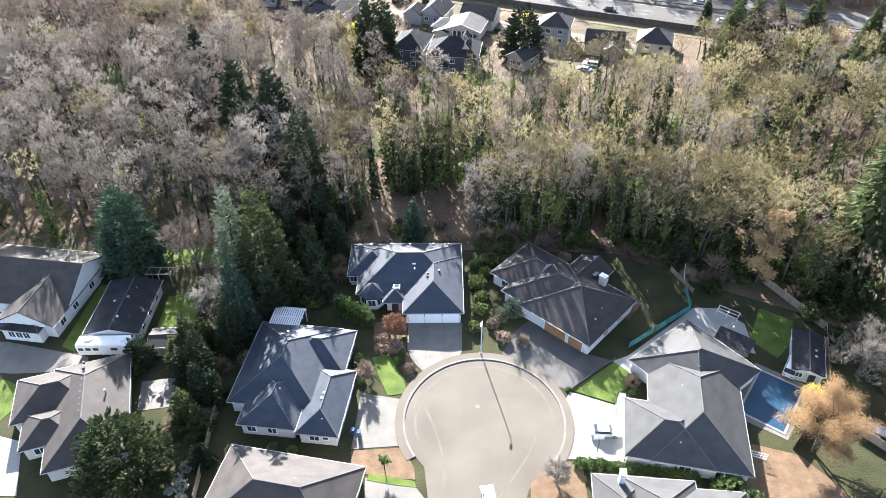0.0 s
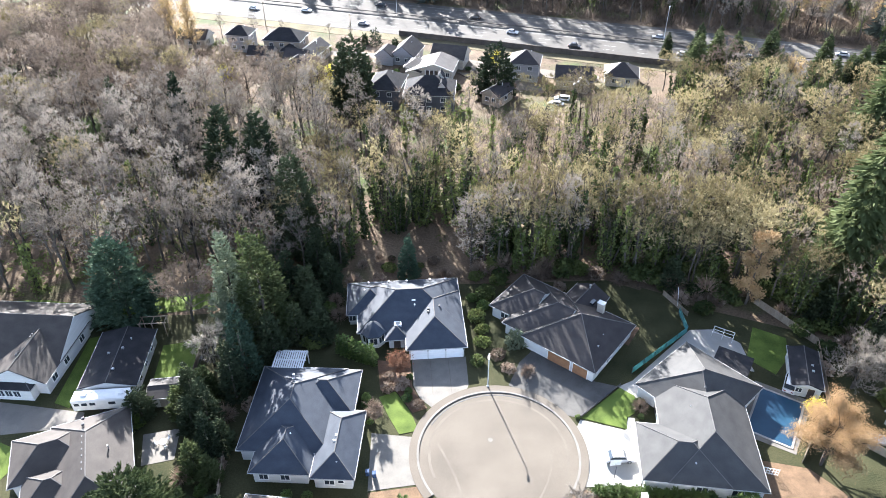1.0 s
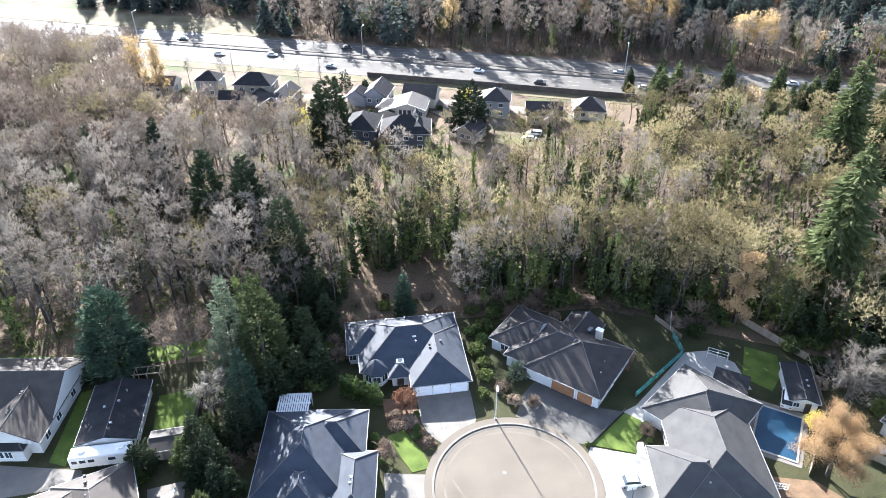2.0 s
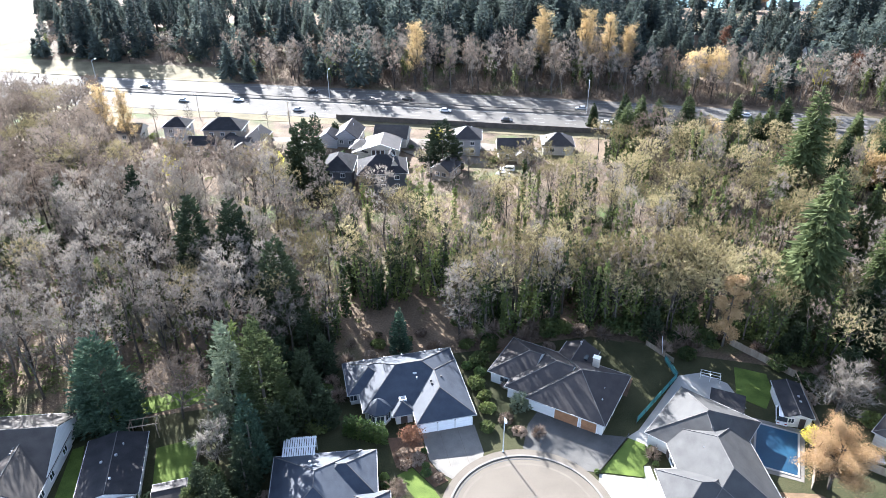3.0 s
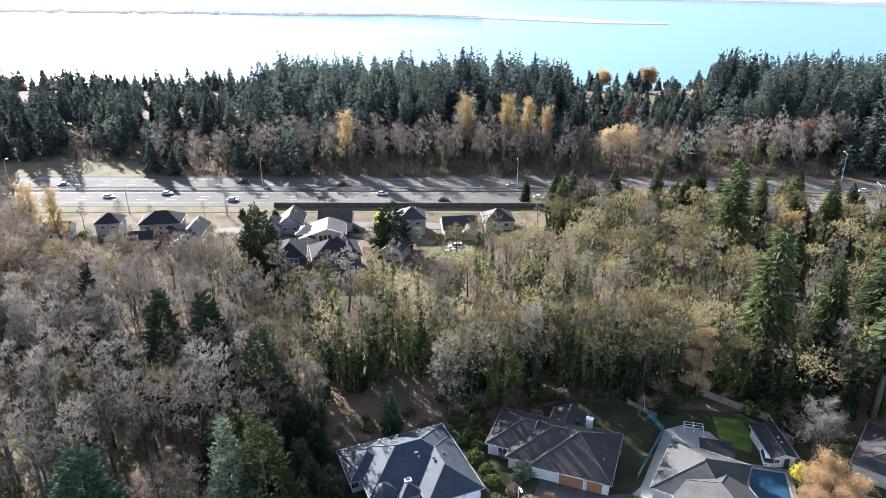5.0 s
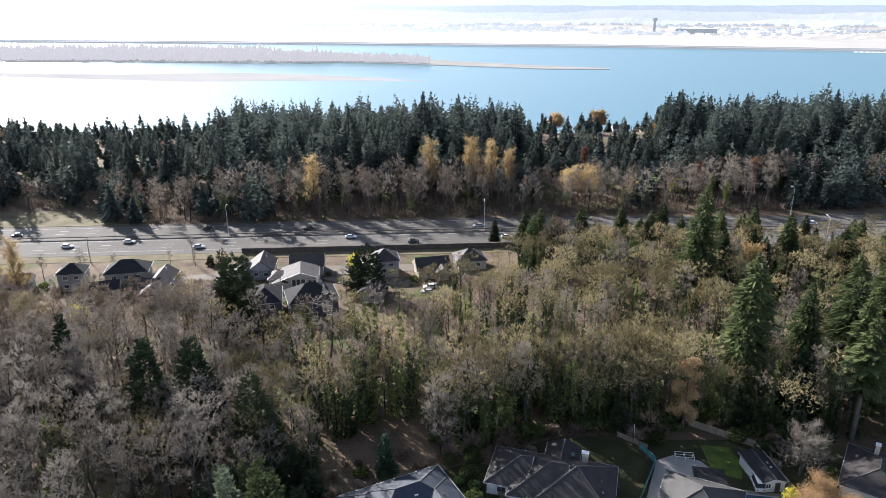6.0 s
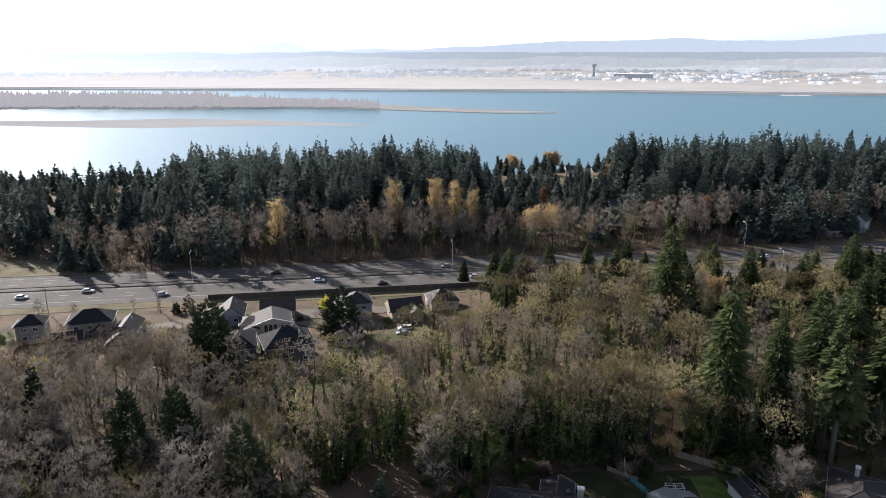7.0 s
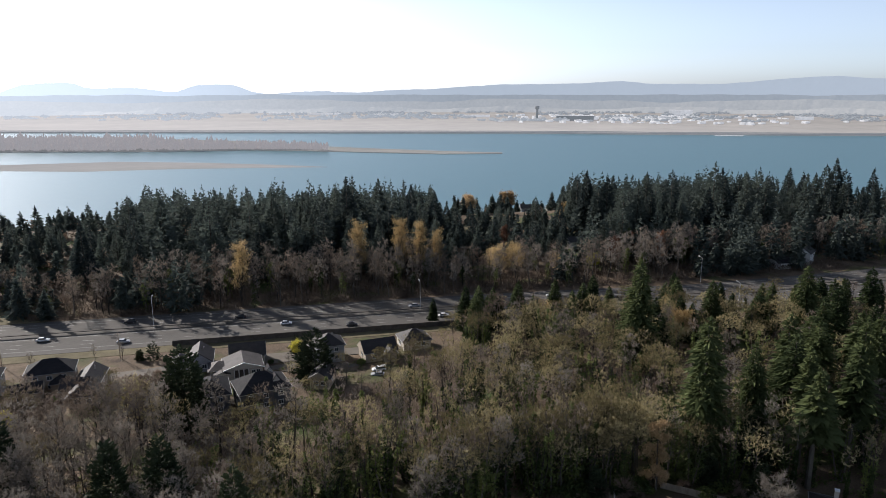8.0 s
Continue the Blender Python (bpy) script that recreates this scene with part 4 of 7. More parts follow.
def house_blue():
    h = thing("house", "single-storey house with slate-blue hip roofs and three white garage doors", "house", pose(0, 0, 0), "houses round the cul-de-sac")
    p = 0.52
    r2 = block(h, 0, -15.9, 3.45, 93.4, 107.9, 2.75, p, M_ROOF_BLUE, M_WALL_WHITE)
    block(h, 1, -18.0, -9.0, 98.4, 107.85, 2.75, p, M_ROOF_BLUE, M_WALL_WHITE)
    r3 = block(h, 2, -7.2, 3.5, 88.3, 104.0, 2.75, p, M_ROOF_BLUE, M_WALL_WHITE, ends="hh", along_x=False)
    # bay with five windows
    g = Geo()
    c, n = (-13.0, 94.2), 8
    ring = [(c[0] + 2.5 * math.cos(radians(22.5 + 45 * i)), c[1] + 2.5 * math.sin(radians(22.5 + 45 * i))) for i in range(n)]
    g.add([(x, y, 2.85) for x, y in ring] + [(x, y, 2.65) for x, y in ring] + [(c[0], c[1] + 0.3, 4.5)], [(i, (i + 1) % n, 16) for i in range(n)] + [(i, i + 8, (i + 1) % n + 8, (i + 1) % n) for i in range(n)])
    part("bay_roof", g, M_ROOF_BLUE, h)
    g = Geo()
    ring = [(c[0] + 2.15 * math.cos(radians(22.5 + 45 * i)), c[1] + 2.15 * math.sin(radians(22.5 + 45 * i))) for i in range(n)]
    g.add([(x, y, 2.66) for x, y in ring] + [(x, y, -0.2) for x, y in ring], [(i, i + 8, (i + 1) % n + 8, (i + 1) % n) for i in range(n)] + [tuple(range(8))])
    part("bay", g, M_WALL_WHITE, h)
    for a in (-90, -45, -135):
        window(h, c[0] + 2.02 * math.cos(radians(a)), c[1] + 2.02 * math.sin(radians(a)), 0.9, 1.3, 1.4, a + 90)
    # porch
    block(h, 3, -10.9, -6.6, 91.3, 96.0, 2.5, 0.5, M_ROOF_BLUE, M_WALL_WHITE, ends="hh", along_x=True, over=0.7)
    box_part("front_door", h, (-9.4, -8.2, 91.93, 91.99, 0.05, 2.15), M_DOOR, "dark front door in a shaded porch")
    f = box_part("skylight", r2, (-9.2, -7.9, 93.9, 95.0, 3.2, 3.75), M_TRIM, "white-framed skylight", 0.05)
    box_part("skylight_pane", r2, (-8.95, -8.15, 94.1, 94.8, 3.7, 3.8), M_GLASS)
    window(h, -17.0, 98.88, 1.0, 1.2, 1.2, 0)
    for x in (-5.0, -1.85, 1.3):
        garage_door(h, x, 88.68, 2.75, 2.2, 0, M_GARAGE)
    for x in (-6.6, -3.42, -0.28, 2.9):
        box_part("wall_lamp", h, (x - 0.08, x + 0.08, 88.62, 88.78, 1.9, 2.2), M_DARKMETAL)
    vents(r3, [(-2.9, 95.6, 5.1), (-2.9, 96.3, 5.15), (-0.8, 97.0, 5.1)])
    pipe(r2, -5.3, 97.6, 4.9, 0.3)
    box_part("roof_hatch", r2, (-5.8, -5.1, 98.5, 99.1, 5.0, 5.55), M_TRIM, "", 0.03)
    pipe(r2, -14.6, 103.5, 3.6)
    for x in (-14.0, -10.0, -6.5, -2.0, 1.0):
        pipe(r2, x, 106.4, 3.6, 0.25, 0.12)


house_blue()


def house_brown():
    h = thing("house", "brown-roofed house with stepped hips and brown garage doors", "house", pose(24.3, 80.2, 0, 0, 0, 47), "houses round the cul-de-sac")
    p = 0.53
    # local x runs along the side wall, local y along the street front
    r1 = block(h, 0, 0.0, 15.3, 0.0, 15.0, 2.8, p, M_ROOF_BROWN, M_WALL_WHITE, along_x=False)
    r2 = block(h, 1, 0.9, 15.2, 9.0, 19.6, 2.75, p, M_ROOF_BROWN, M_WALL_WHITE, ends="gh", along_x=False)
    r3 = block(h, 2, 3.4, 15.3, 16.0, 24.3, 2.7, p, M_ROOF_BROWN, M_WALL_WHITE, ends="gh", along_x=False)
    r4 = block(h, 3, 8.0, 19.3, 7.5, 14.4, 2.8, 0.5, M_ROOF_BROWN, M_WALL_WHITE, ends="hg", along_x=True)
    garage_door(h, 0.42, 3.0, 2.8, 2.2, -90, M_GARAGE_BROWN)
    garage_door(h, 0.42, 7.2, 4.4, 2.2, -90, M_GARAGE_BROWN)
    window(h, 1.32, 12.6, 0.9, 1.6, 1.2, -90)
    window(h, 1.32, 15.0, 0.9, 1.2, 1.3, -90)
    window(h, 3.82, 21.0, 0.9, 1.6, 1.2, -90)
    window(h, 6.0, 0.42, 0.9, 1.4, 1.2, 0)
    window(h, 10.5, 0.42, 0.9, 1.4, 1.2, 0)
    window(h, 18.9, 11.0, 0.9, 1.6, 1.3, 90)
    box_part("front_door", h, (1.2, 1.33, 10.4, 11.4, 0.05, 2.1), M_DOOR)
    chimney(h, 13.4, 6.4, 2.5, 6.0, 0.9, 1.2, M_WALL_CREAM)
    pipe(r4, 17.5, 10.9, 4.5, 0.7, 0.13)
    box_part("skylight", r4, (14.4, 15.8, 8.5, 9.2, 3.5, 3.95), M_GLASS)
    vents(r1, [(9.6, 5.2, 5.0), (9.8, 7.4, 5.4), (5.0, 2.4, 3.9), (6.2, 3.4, 4.3), (7.8, 3.0, 4.15)], M_METAL)


house_brown()


def house_grey():
    h = thing("house", "large single-storey house with light grey hip roofs and ridge vents", "house", pose(36, 66, 0, 0, 0, -11.3), "houses round the cul-de-sac")
    p = 0.53
    r1 = block(h, 0, -5.0, 9.1, -8.8, 12.0, 2.85, p, M_ROOF_GREY, M_WALL_WHITE, along_x=False)
    r2 = block(h, 1, -8.6, 4.0, -8.7, 1.9, 2.85, p, M_ROOF_GREY, M_WALL_WHITE, ends="hh", along_x=True)
    # the pavilion turned towards the pool
    m = pose(4.12 - 1.92, 9.6 + 0.82, 0, 0, 0, 36.9 + 11.3)
    r3 = block(h, 2, -7.0, 8.0, -7.2, 7.2, 2.85, p * 0.98, M_ROOF_GREY, M_WALL_WHITE, along_x=True, m=m)
    garage_door(h, -8.2, -5.8, 2.8, 2.2, -90, M_GARAGE)
    garage_door(h, -8.2, -1.6, 4.2, 2.2, -90, M_GARAGE)
    window(h, -4.6, 4.6, 0.8, 2.0, 1.4, -90)
    window(h, 0.0, -8.4, 0.9, 1.6, 1.2, 0)
    window(h, 5.0, -8.4, 0.9, 1.6, 1.2, 0)
    window(h, 8.6, -3.0, 0.8, 1.8, 1.3, 90)
    window(h, 8.6, 3.0, 0.3, 2.4, 2.0, 90)
    box_part("front_door", h, (-4.65, -4.52, 6.4, 7.4, 0.05, 2.1), M_DOOR)
    vents(r1, [(2.5, 9.3 - 1.35 * i, 5.5) for i in range(9)] + [(3.2 + 0.75 * i, -2.6 - 0.78 * i, 5.2 - 0.31 * i) for i in range(7)])
    g = Geo()
    g.tube([(-0.4, 4.0, 4.2), (-0.4, 4.0, 5.4), (0.5, 3.2, 5.3)], [0.05, 0.05, 0.05], 6)
    part("flue", g, M_METAL, r1)
    pipe(r2, -1.0, -6.0, 3.9, 0.35)
    pipe(r1, 0.6, 1.2, 5.2, 0.3)
    vents(r3, [(-1.5, -3.0, 4.6), (2.2, -2.2, 4.9)], M_METAL)


house_grey()
t = thing("patio_cover", "flat dark patio roof on posts beside the court", "patio cover", pose(48.6, 81.4, 0, 0, 0, -37))
g = Geo()
g.add([(-2.9, -2.4, 2.6), (3.1, -2.4, 2.6), (3.1, 2.4, 2.75), (-2.9, 2.4, 2.75), (-2.9, -2.4, 2.42), (3.1, -2.4, 2.42), (3.1, 2.4, 2.57), (-2.9, 2.4, 2.57)], [(0, 1, 2, 3), (7, 6, 5, 4), (0, 4, 5, 1), (1, 5, 6, 2), (2, 6, 7, 3), (3, 7, 4, 0)])
part("roof", g, M_ROOF_DARK, t)
for x in (-2.7, 2.9):
    for y in (-2.2, 2.2):
        box_part("post", t, (x - 0.08, x + 0.08, y - 0.08, y + 0.08, 0, 2.5), M_TRIM)


def house_left():
    h = thing("house", "low house with slate-blue hip roofs and white gutters", "house", pose(-24, 74, 0, 0, 0, -7), "houses round the cul-de-sac")
    p = 0.53
    r1 = block(h, 0, -8.9, 5.4, -6.0, 11.4, 2.85, p, M_ROOF_BLUE, M_WALL_WHITE, along_x=False)
    r2 = block(h, 1, -3.0, 7.8, 1.6, 11.2, 2.8, p, M_ROOF_BLUE, M_WALL_WHITE, along_x=True)
    r3 = block(h, 2, 3.2, 9.7, -10.4, 2.4, 2.8, 0.62, M_ROOF_BLUE, M_WALL_WHITE, along_x=False)
    r4 = block(h, 3, -6.0, 3.0, -9.8, 1.0, 2.7, p, M_ROOF_BLUE, M_WALL_WHITE, along_x=False)
    window(h, 5.9, -10.0, 1.0, 1.4, 1.0, 0)
    window(h, 7.6, -10.0, 1.4, 0.8, 0.6, 0, cross=False)
    window(h, -0.8, -9.4, 0.9, 1.3, 1.1, 0)
    window(h, -4.0, -9.4, 0.9, 1.3, 1.1, 0)
    window(h, 9.3, -7.5, 0.9, 1.3, 1.1, 90)
    window(h, 7.4, 7.2, 0.7, 2.0, 1.5, 90)
    garage_door(h, 9.29, -3.2, 4.6, 2.2, 90, M_GARAGE)
    pipe(r4, -0.8, -4.0, 4.3, 0.35)
    pipe(r3, 6.9, -8.3, 3.6, 0.4)
    vents(r3, [(6.2, -4.0, 4.6), (6.1, -5.0, 4.6)], M_METAL)
    vents(r1, [(-2.6, 7.0, 5.6), (-2.4, 6.2, 5.6)], M_METAL)
    box_part("antenna", r3, (6.4, 6.5, -8.4, -7.5, 3.8, 3.86), M_TRIM)


house_left()
t = thing("pergola", "white corrugated patio roof behind a blue-roofed house", "pergola", pose(-27.3, 87.6, 0, 0, 0, -7))
for i in range(14):
    box_part("roof_strip", t, (-2.7 + i * 0.39, -2.7 + i * 0.39 + 0.27, -2.2, 2.2, 3.0, 3.06), M_CORR)
for y in (-2.0, 0.0, 2.0):
    box_part("beam", t, (-2.8, 2.8, y - 0.07, y + 0.07, 2.8, 2.99), M_TRIM)
for x in (-2.6, 2.6):
    for y in (-2.0, 2.0):
        box_part("post", t, (x - 0.07, x + 0.07, y - 0.07, y + 0.07, 0, 2.8), M_TRIM)


def house_taupe_bay():
    h = thing("house", "taupe-roofed house with a white bay and a shaded front", "house", pose(-66.2, 92.5, 0, 0, 0, -8), "houses west of the trees")
    p = 0.53
    r1 = block(h, 0, -30.0, -0.2, -3.0, 12.6, 3.0, p, M_ROOF_TAUPE, M_WALL_WHITE, ends="hg")
    r2 = block(h, 1, -11.0, 0.0, -7.4, 8.0, 3.0, p, M_ROOF_TAUPE, M_WALL_WHITE, ends="gh", along_x=False)
    r3 = block(h, 2, -9.6, -2.0, -8.9, -2.0, 2.7, 0.3, M_ROOF_DARK, M_WALL_WHITE, ends="hh", along_x=True, over=0.35)
    for x in (-7.6, -6.2, -4.8):
        window(h, x, -8.62, 0.9, 1.1, 1.3, 0)
    for y in (-4.5, -0.5, 5.0):
        window(h, -0.44, y, 1.0, 1.4, 1.2, 90)
    for x in (-22, -17):
        window(h, x, -2.56, 0.9, 1.8, 1.3, 0)
    vents(r2, [(-6.3, -3.6, 5.5), (-6.3, -3.0, 5.5), (-6.3, 0.8, 5.5), (-6.3, 1.4, 5.5), (-6.3, 2.0, 5.5), (-6.3, 5.4, 5.3)])
    pipe(r2, -3.0, 5.0, 4.6)


house_taupe_bay()


def house_cabin():
    h = thing("house", "long white cabin with a dark low gable roof", "house", pose(-57.0, 89.8, 0, 0, 0, 0.5), "houses west of the trees")
    r = block(h, 0, -4.8, 4.8, -6.0, 7.6, 2.8, 0.24, M_ROOF_DARK, M_WALL_WHITE, ends="gg", along_x=False)
    for y in (-3.0, 0.5, 4.2):
        window(h, 4.34, y, 1.0, 1.2, 1.1, 90)
    window(h, 1.2, -5.54, 1.0, 1.4, 0.8, 0)
    vents(r, [(0.4, -3.0, 3.9), (0.6, 2.0, 3.9), (-1.6, 1.2, 3.6)], M_METAL)
    pipe(r, 1.4, 4.4, 3.6, 0.3)
    d = thing("roof_deck", "weathered timber frame behind the cabin", "timber frame", pose(-53.4, 99.0, 0))
    for x in (-2.2, 0.0, 2.2):
        box_part("post", d, (x - 0.07, x + 0.07, -0.6, -0.46, 0, 3.4), M_WOOD)
        box_part("joist", d, (x - 0.06, x + 0.06, -0.8, 1.6, 3.2, 3.35), M_WOOD)
    for y in (-0.6, 1.3):
        box_part("rail", d, (-2.6, 2.6, y - 0.06, y + 0.06, 3.36, 3.5), M_WOOD)
        for x in (-2.2, 2.2):
            box_part("post", d, (x - 0.071, x + 0.071, y + 0.02, y + 0.16, 0, 3.3), M_WOOD)


house_cabin()
t = thing("travel_trailer", "long white travel trailer parked beside a cabin", "trailer", pose(-57.1, 82.1, 0.06, 0, 0, 0.5))
box_part("body", t, (-4.9, 4.4, -1.25, 1.25, 0.55, 2.95), M_TRIM, "", 0.18)
for x, w in ((-4.0, 0.8), (-2.8, 0.9), (-1.5, 0.9), (1.6, 1.1)):
    box_part("window", t, (x - w / 2, x + w / 2, -1.27, -1.24, 1.75, 2.35), M_GLASS)
for x in (-3.0, 3.0):
    box_part("roof_unit", t, (x - 0.45, x + 0.45, -0.4, 0.4, 2.95, 3.2), M_CORR, "", 0.06)
for x in (-0.6, 0.4):
    for y in (-1.1, 1.1):
        g = Geo()
        g.tube([(x, y - 0.12, 0.36), (x, y + 0.12, 0.36)], [0.36, 0.36], 12)
        part("wheel", g, M_TYRE, t)
box_part("hitch", t, (4.4, 5.6, -0.08, 0.08, 0.5, 0.6), M_DARKMETAL)


def house_taupe_vents():
    h = thing("house", "taupe-roofed house with a row of ridge vents", "house", pose(-55.6, 70.6, 0, 0, 0, 18), "houses west of the trees")
    p = 0.52
    r1 = block(h, 0, -5.4, 6.2, -13.0, 7.2, 2.9, p, M_ROOF_TAUPE, M_WALL_CREAM, ends="hh", along_x=False)
    r2 = block(h, 1, -10.8, 1.0, -2.6, 6.6, 2.9, p, M_ROOF_TAUPE, M_WALL_CREAM, ends="hh", along_x=True)
    r3 = block(h, 2, -9.0, -1.0, -8.0, -1.0, 2.8, p, M_ROOF_TAUPE, M_WALL_CREAM, ends="hh", along_x=True)
    vents(r1, [(-0.1, 4.6 - 1.25 * i, 5.45) for i in range(9)])
    pipe(r1, 3.2, -2.0, 4.3)
    window(h, 5.72, 2.0, 1.0, 1.6, 1.2, 90)
    window(h, 5.72, -4.0, 1.0, 1.6, 1.2, 90)
    window(h, -6.5, -7.58, 0.9, 1.5, 1.2, 0)
    garage_door(h, -10.38, 2.0, 4.4, 2.2, -90, M_GARAGE)


house_taupe_vents()


def house_beige():
    h = thing("house", "house with a wide taupe hip roof beside the street", "house", pose(-21.5, 52.2, 0, 0, 0, -11), "houses round the cul-de-sac")
    p = 0.53
    r1 = block(h, 0, -11.0, 9.2, -6.5, 7.2, 2.9, p, M_ROOF_TAUPE, M_WALL_CREAM)
    r2 = block(h, 1, -5.0, 3.6, -14.0, 2.0, 2.9, p, M_ROOF_TAUPE, M_WALL_CREAM, along_x=False)
    vents(r1, [(0.5, 1.2, 5.6), (2.6, 1.2, 5.6), (0.8, 2.0, 5.4), (-4.6, 0.6, 5.5)], M_METAL)
    window(h, 8.7, 2.0, 1.0, 1.4, 1.2, 90)
    window(h, 0.0, 6.7, 1.0, 1.6, 1.2, 180)
    g = Geo()
    g.box(8.75, 9.0, -2.8, -1.9, 0.1, 1.4)
    part("utility_box", g, M_DARKMETAL, h)


house_beige()


def house_corner():
    h = thing("house", "grey-roofed house with a chimney behind a clipped hedge", "house", pose(29.6, 48.6, 0, 0, 0, -5), "houses round the cul-de-sac")
    p = 0.53
    r1 = block(h, 0, -5.6, 4.5, -8.0, 6.8, 2.9, p, M_ROOF_GREY, M_WALL_WHITE, ends="hh", along_x=False)
    r2 = block(h, 1, -1.0, 11.2, -6.0, 5.6, 2.85, p, M_ROOF_GREY, M_WALL_WHITE, along_x=True)
    r3 = block(h, 2, -9.6, -2.0, -2.0, 6.9, 2.75, 0.35, M_ROOF_GREY, M_WALL_WHITE, along_x=True)
    chimney(h, -5.8, 5.6, 1.0, 5.6, 0.7, 0.9, M_WALL_WHITE)
    vents(r1, [(0.3, 2.2 - 1.1 * i, 5.0) for i in range(5)])
    window(h, -4.0, 6.38, 1.0, 1.4, 1.2, 180)


house_corner()


def house_east():
    h = thing("house", "dark-roofed house half hidden by trees", "house", pose(77.0, 66.5, 0, 0, 0, 28), "houses east of the pool")
    r1 = block(h, 0, -7.0, 9.0, -6.0, 6.0, 2.9, 0.4, M_ROOF_BROWN, M_WALL_CREAM, ends="hh")
    r2 = block(h, 1, -4.0, 4.0, -12.0, 2.0, 2.9, 0.4, M_ROOF_BROWN, M_WALL_CREAM, ends="gh", along_x=False)
    box_part("skylight", r1, (-3.6, -2.6, -3.4, -2.0, 3.6, 4.3), M_TRIM)
    chimney(h, 5.5, 1.0, 3.0, 6.4, 1.1, 0.8, M_WALL_CREAM)
    window(h, -2.0, -11.88, 0.9, 1.4, 1.2, 0)


house_east()


def shed_east():
    h = thing("shed", "small dark-roofed shed with a white wall by the lawn", "shed", pose(60.2, 79.0, 0, 0, 0, -22), "")
    r = block(h, 0, -2.4, 2.7, -4.8, 4.8, 2.5, 0.3, M_ROOF_DARK, M_WALL_WHITE, ends="gg", along_x=False, over=0.3)
    window(h, -1.0, -4.54, 1.0, 0.9, 0.9, 0)
    box_part("shed_door", h, (0.4, 1.4, -4.62, -4.52, 0.05, 2.0), M_DOOR)
    vents(r, [(1.2, -1.0, 2.9), (1.2, 0.4, 2.9)], M_METAL)
    h2 = thing("shed", "small brown-roofed garden shed under the trees", "shed", pose(-47.6, 83.4, 0, 0, 0, 3), "")
    block(h2, 0, -2.6, 2.6, -2.4, 2.2, 2.3, 0.35, M_ROOF_BROWN, M_WALL_CREAM, ends="gg", over=0.25)
    box_part("shed_door", h2, (-0.6, 0.6, -2.22, -2.12, 0.05, 1.9), M_WOOD)


shed_east()

# pool with its cover
t = thing("swimming_pool", "swimming pool under a dark blue cover", "swimming pool", pose(52.0, 71.0, 0.05, 0, 0, 53))
box_part("cover", t, (-5.0, 5.2, -3.3, 3.3, -0.05, 0.06), M_POOL, "taut dark blue pool cover")
for d in ((-5.35, 5.55, -3.65, -3.31), (-5.35, 5.55, 3.31, 3.65), (-5.35, -5.01, -3.3, 3.3), (5.21, 5.55, -3.3, 3.3)):
    box_part("coping", t, (*d, -0.05, 0.1), M_WHITE_DRIVE)

# ---- houses beside the highway ----


def far_house(x, y, turn, w, d, storeys, roof, wall, label, ends="hh", wing=None, pitch=0.64):
    h = thing("house", label, "house", pose(x, y, ground_height(x, y) + (0.35 if beyond(x, y) < 0 else 0.1), 0, 0, turn), "houses beside the highway")
    ze = 0.4 + 2.75 * storeys
    r = block(h, 0, -w / 2, w / 2, -d / 2, d / 2, ze, pitch, roof, wall, ends=ends, caps=False)
    if wing:
        a, b, ww, dd = wing
        block(h, 1, a - ww / 2, a + ww / 2, b - dd / 2, b + dd / 2, ze - (2.6 if storeys > 1 else 0.1), pitch, roof, wall, ends="gh" if dd > ww else ends, caps=False)
    for s in range(storeys):
        n = max(2, int(w / 4.4))
        for i in range(n):
            window(h, -w / 2 + 1.3 + (w - 2.6) * (i + 0.5) / n, -d / 2 + 0.45, 1.1 + 2.75 * s, 1.3, 1.2, 0)
        window(h, w / 2 - 0.45, 0, 1.1 + 2.75 * s, 1.3, 1.2, 90)
        window(h, -w / 2 + 0.45, 0, 1.1 + 2.75 * s, 1.3, 1.2, -90)
    pipe(r, w * 0.15, d * 0.1, ze + d * 0.18, 0.6)
    return h


far_house(-44.0, 243.5, -14, 14, 10, 2, M_ROOF_DARK, M_WALL_TAN, "two-storey tan house with a charcoal hip roof", wing=(3.0, -4.5, 6, 6))
far_house(-34.5, 236.0, -22, 8, 13, 1, M_ROOF_BROWN, M_WALL_TAN, "tan house with a brown gable roof", ends="gg", wing=(-2.5, -6.0, 8, 8))
far_house(-60.5, 250.0, -14, 9, 8, 2, M_ROOF_DARK, M_WALL_GREY, "grey two-storey house with a charcoal roof")
far_house(-37.5, 224.5, -22, 9, 9, 1, M_ROOF_BROWN, M_WALL_TAN, "tan house with a brown pyramid roof", ends="hh")
far_house(-51.5, 236.0, -10, 9, 7, 1, M_ROOF_DARK, M_WALL_TAN, "small house with a charcoal roof", ends="gg")
far_house(-2.0, 234.0, -20, 9, 12, 1, M_ROOF_BROWN, M_WALL_GREY, "grey house with steep brown gables", ends="gg", wing=(-6.0, -3.0, 7, 9), pitch=0.75)
far_house(12.5, 229.5, -20, 12, 10, 1, M_ROOF_TAUPE, M_WALL_CREAM, "cream house with a taupe roof", ends="gg")
porch_house = thing("house", "low cream house with a wide gable and a columned porch", "house", pose(6.0, 219.5, -0.1, 0, 0, -16), "houses beside the highway")
roof = block(porch_house, 0, -5.0, 7.5, -4.5, 7.0, 3.2, 0.32, M_ROOF_BROWN, M_WALL_CREAM, ends="gg", along_x=False, caps=False)
block(porch_house, 1, -9.5, -3.0, -2.5, 6.0, 2.7, 0.38, M_ROOF_BROWN, M_WALL_CREAM, ends="hh", along_x=True, caps=False)
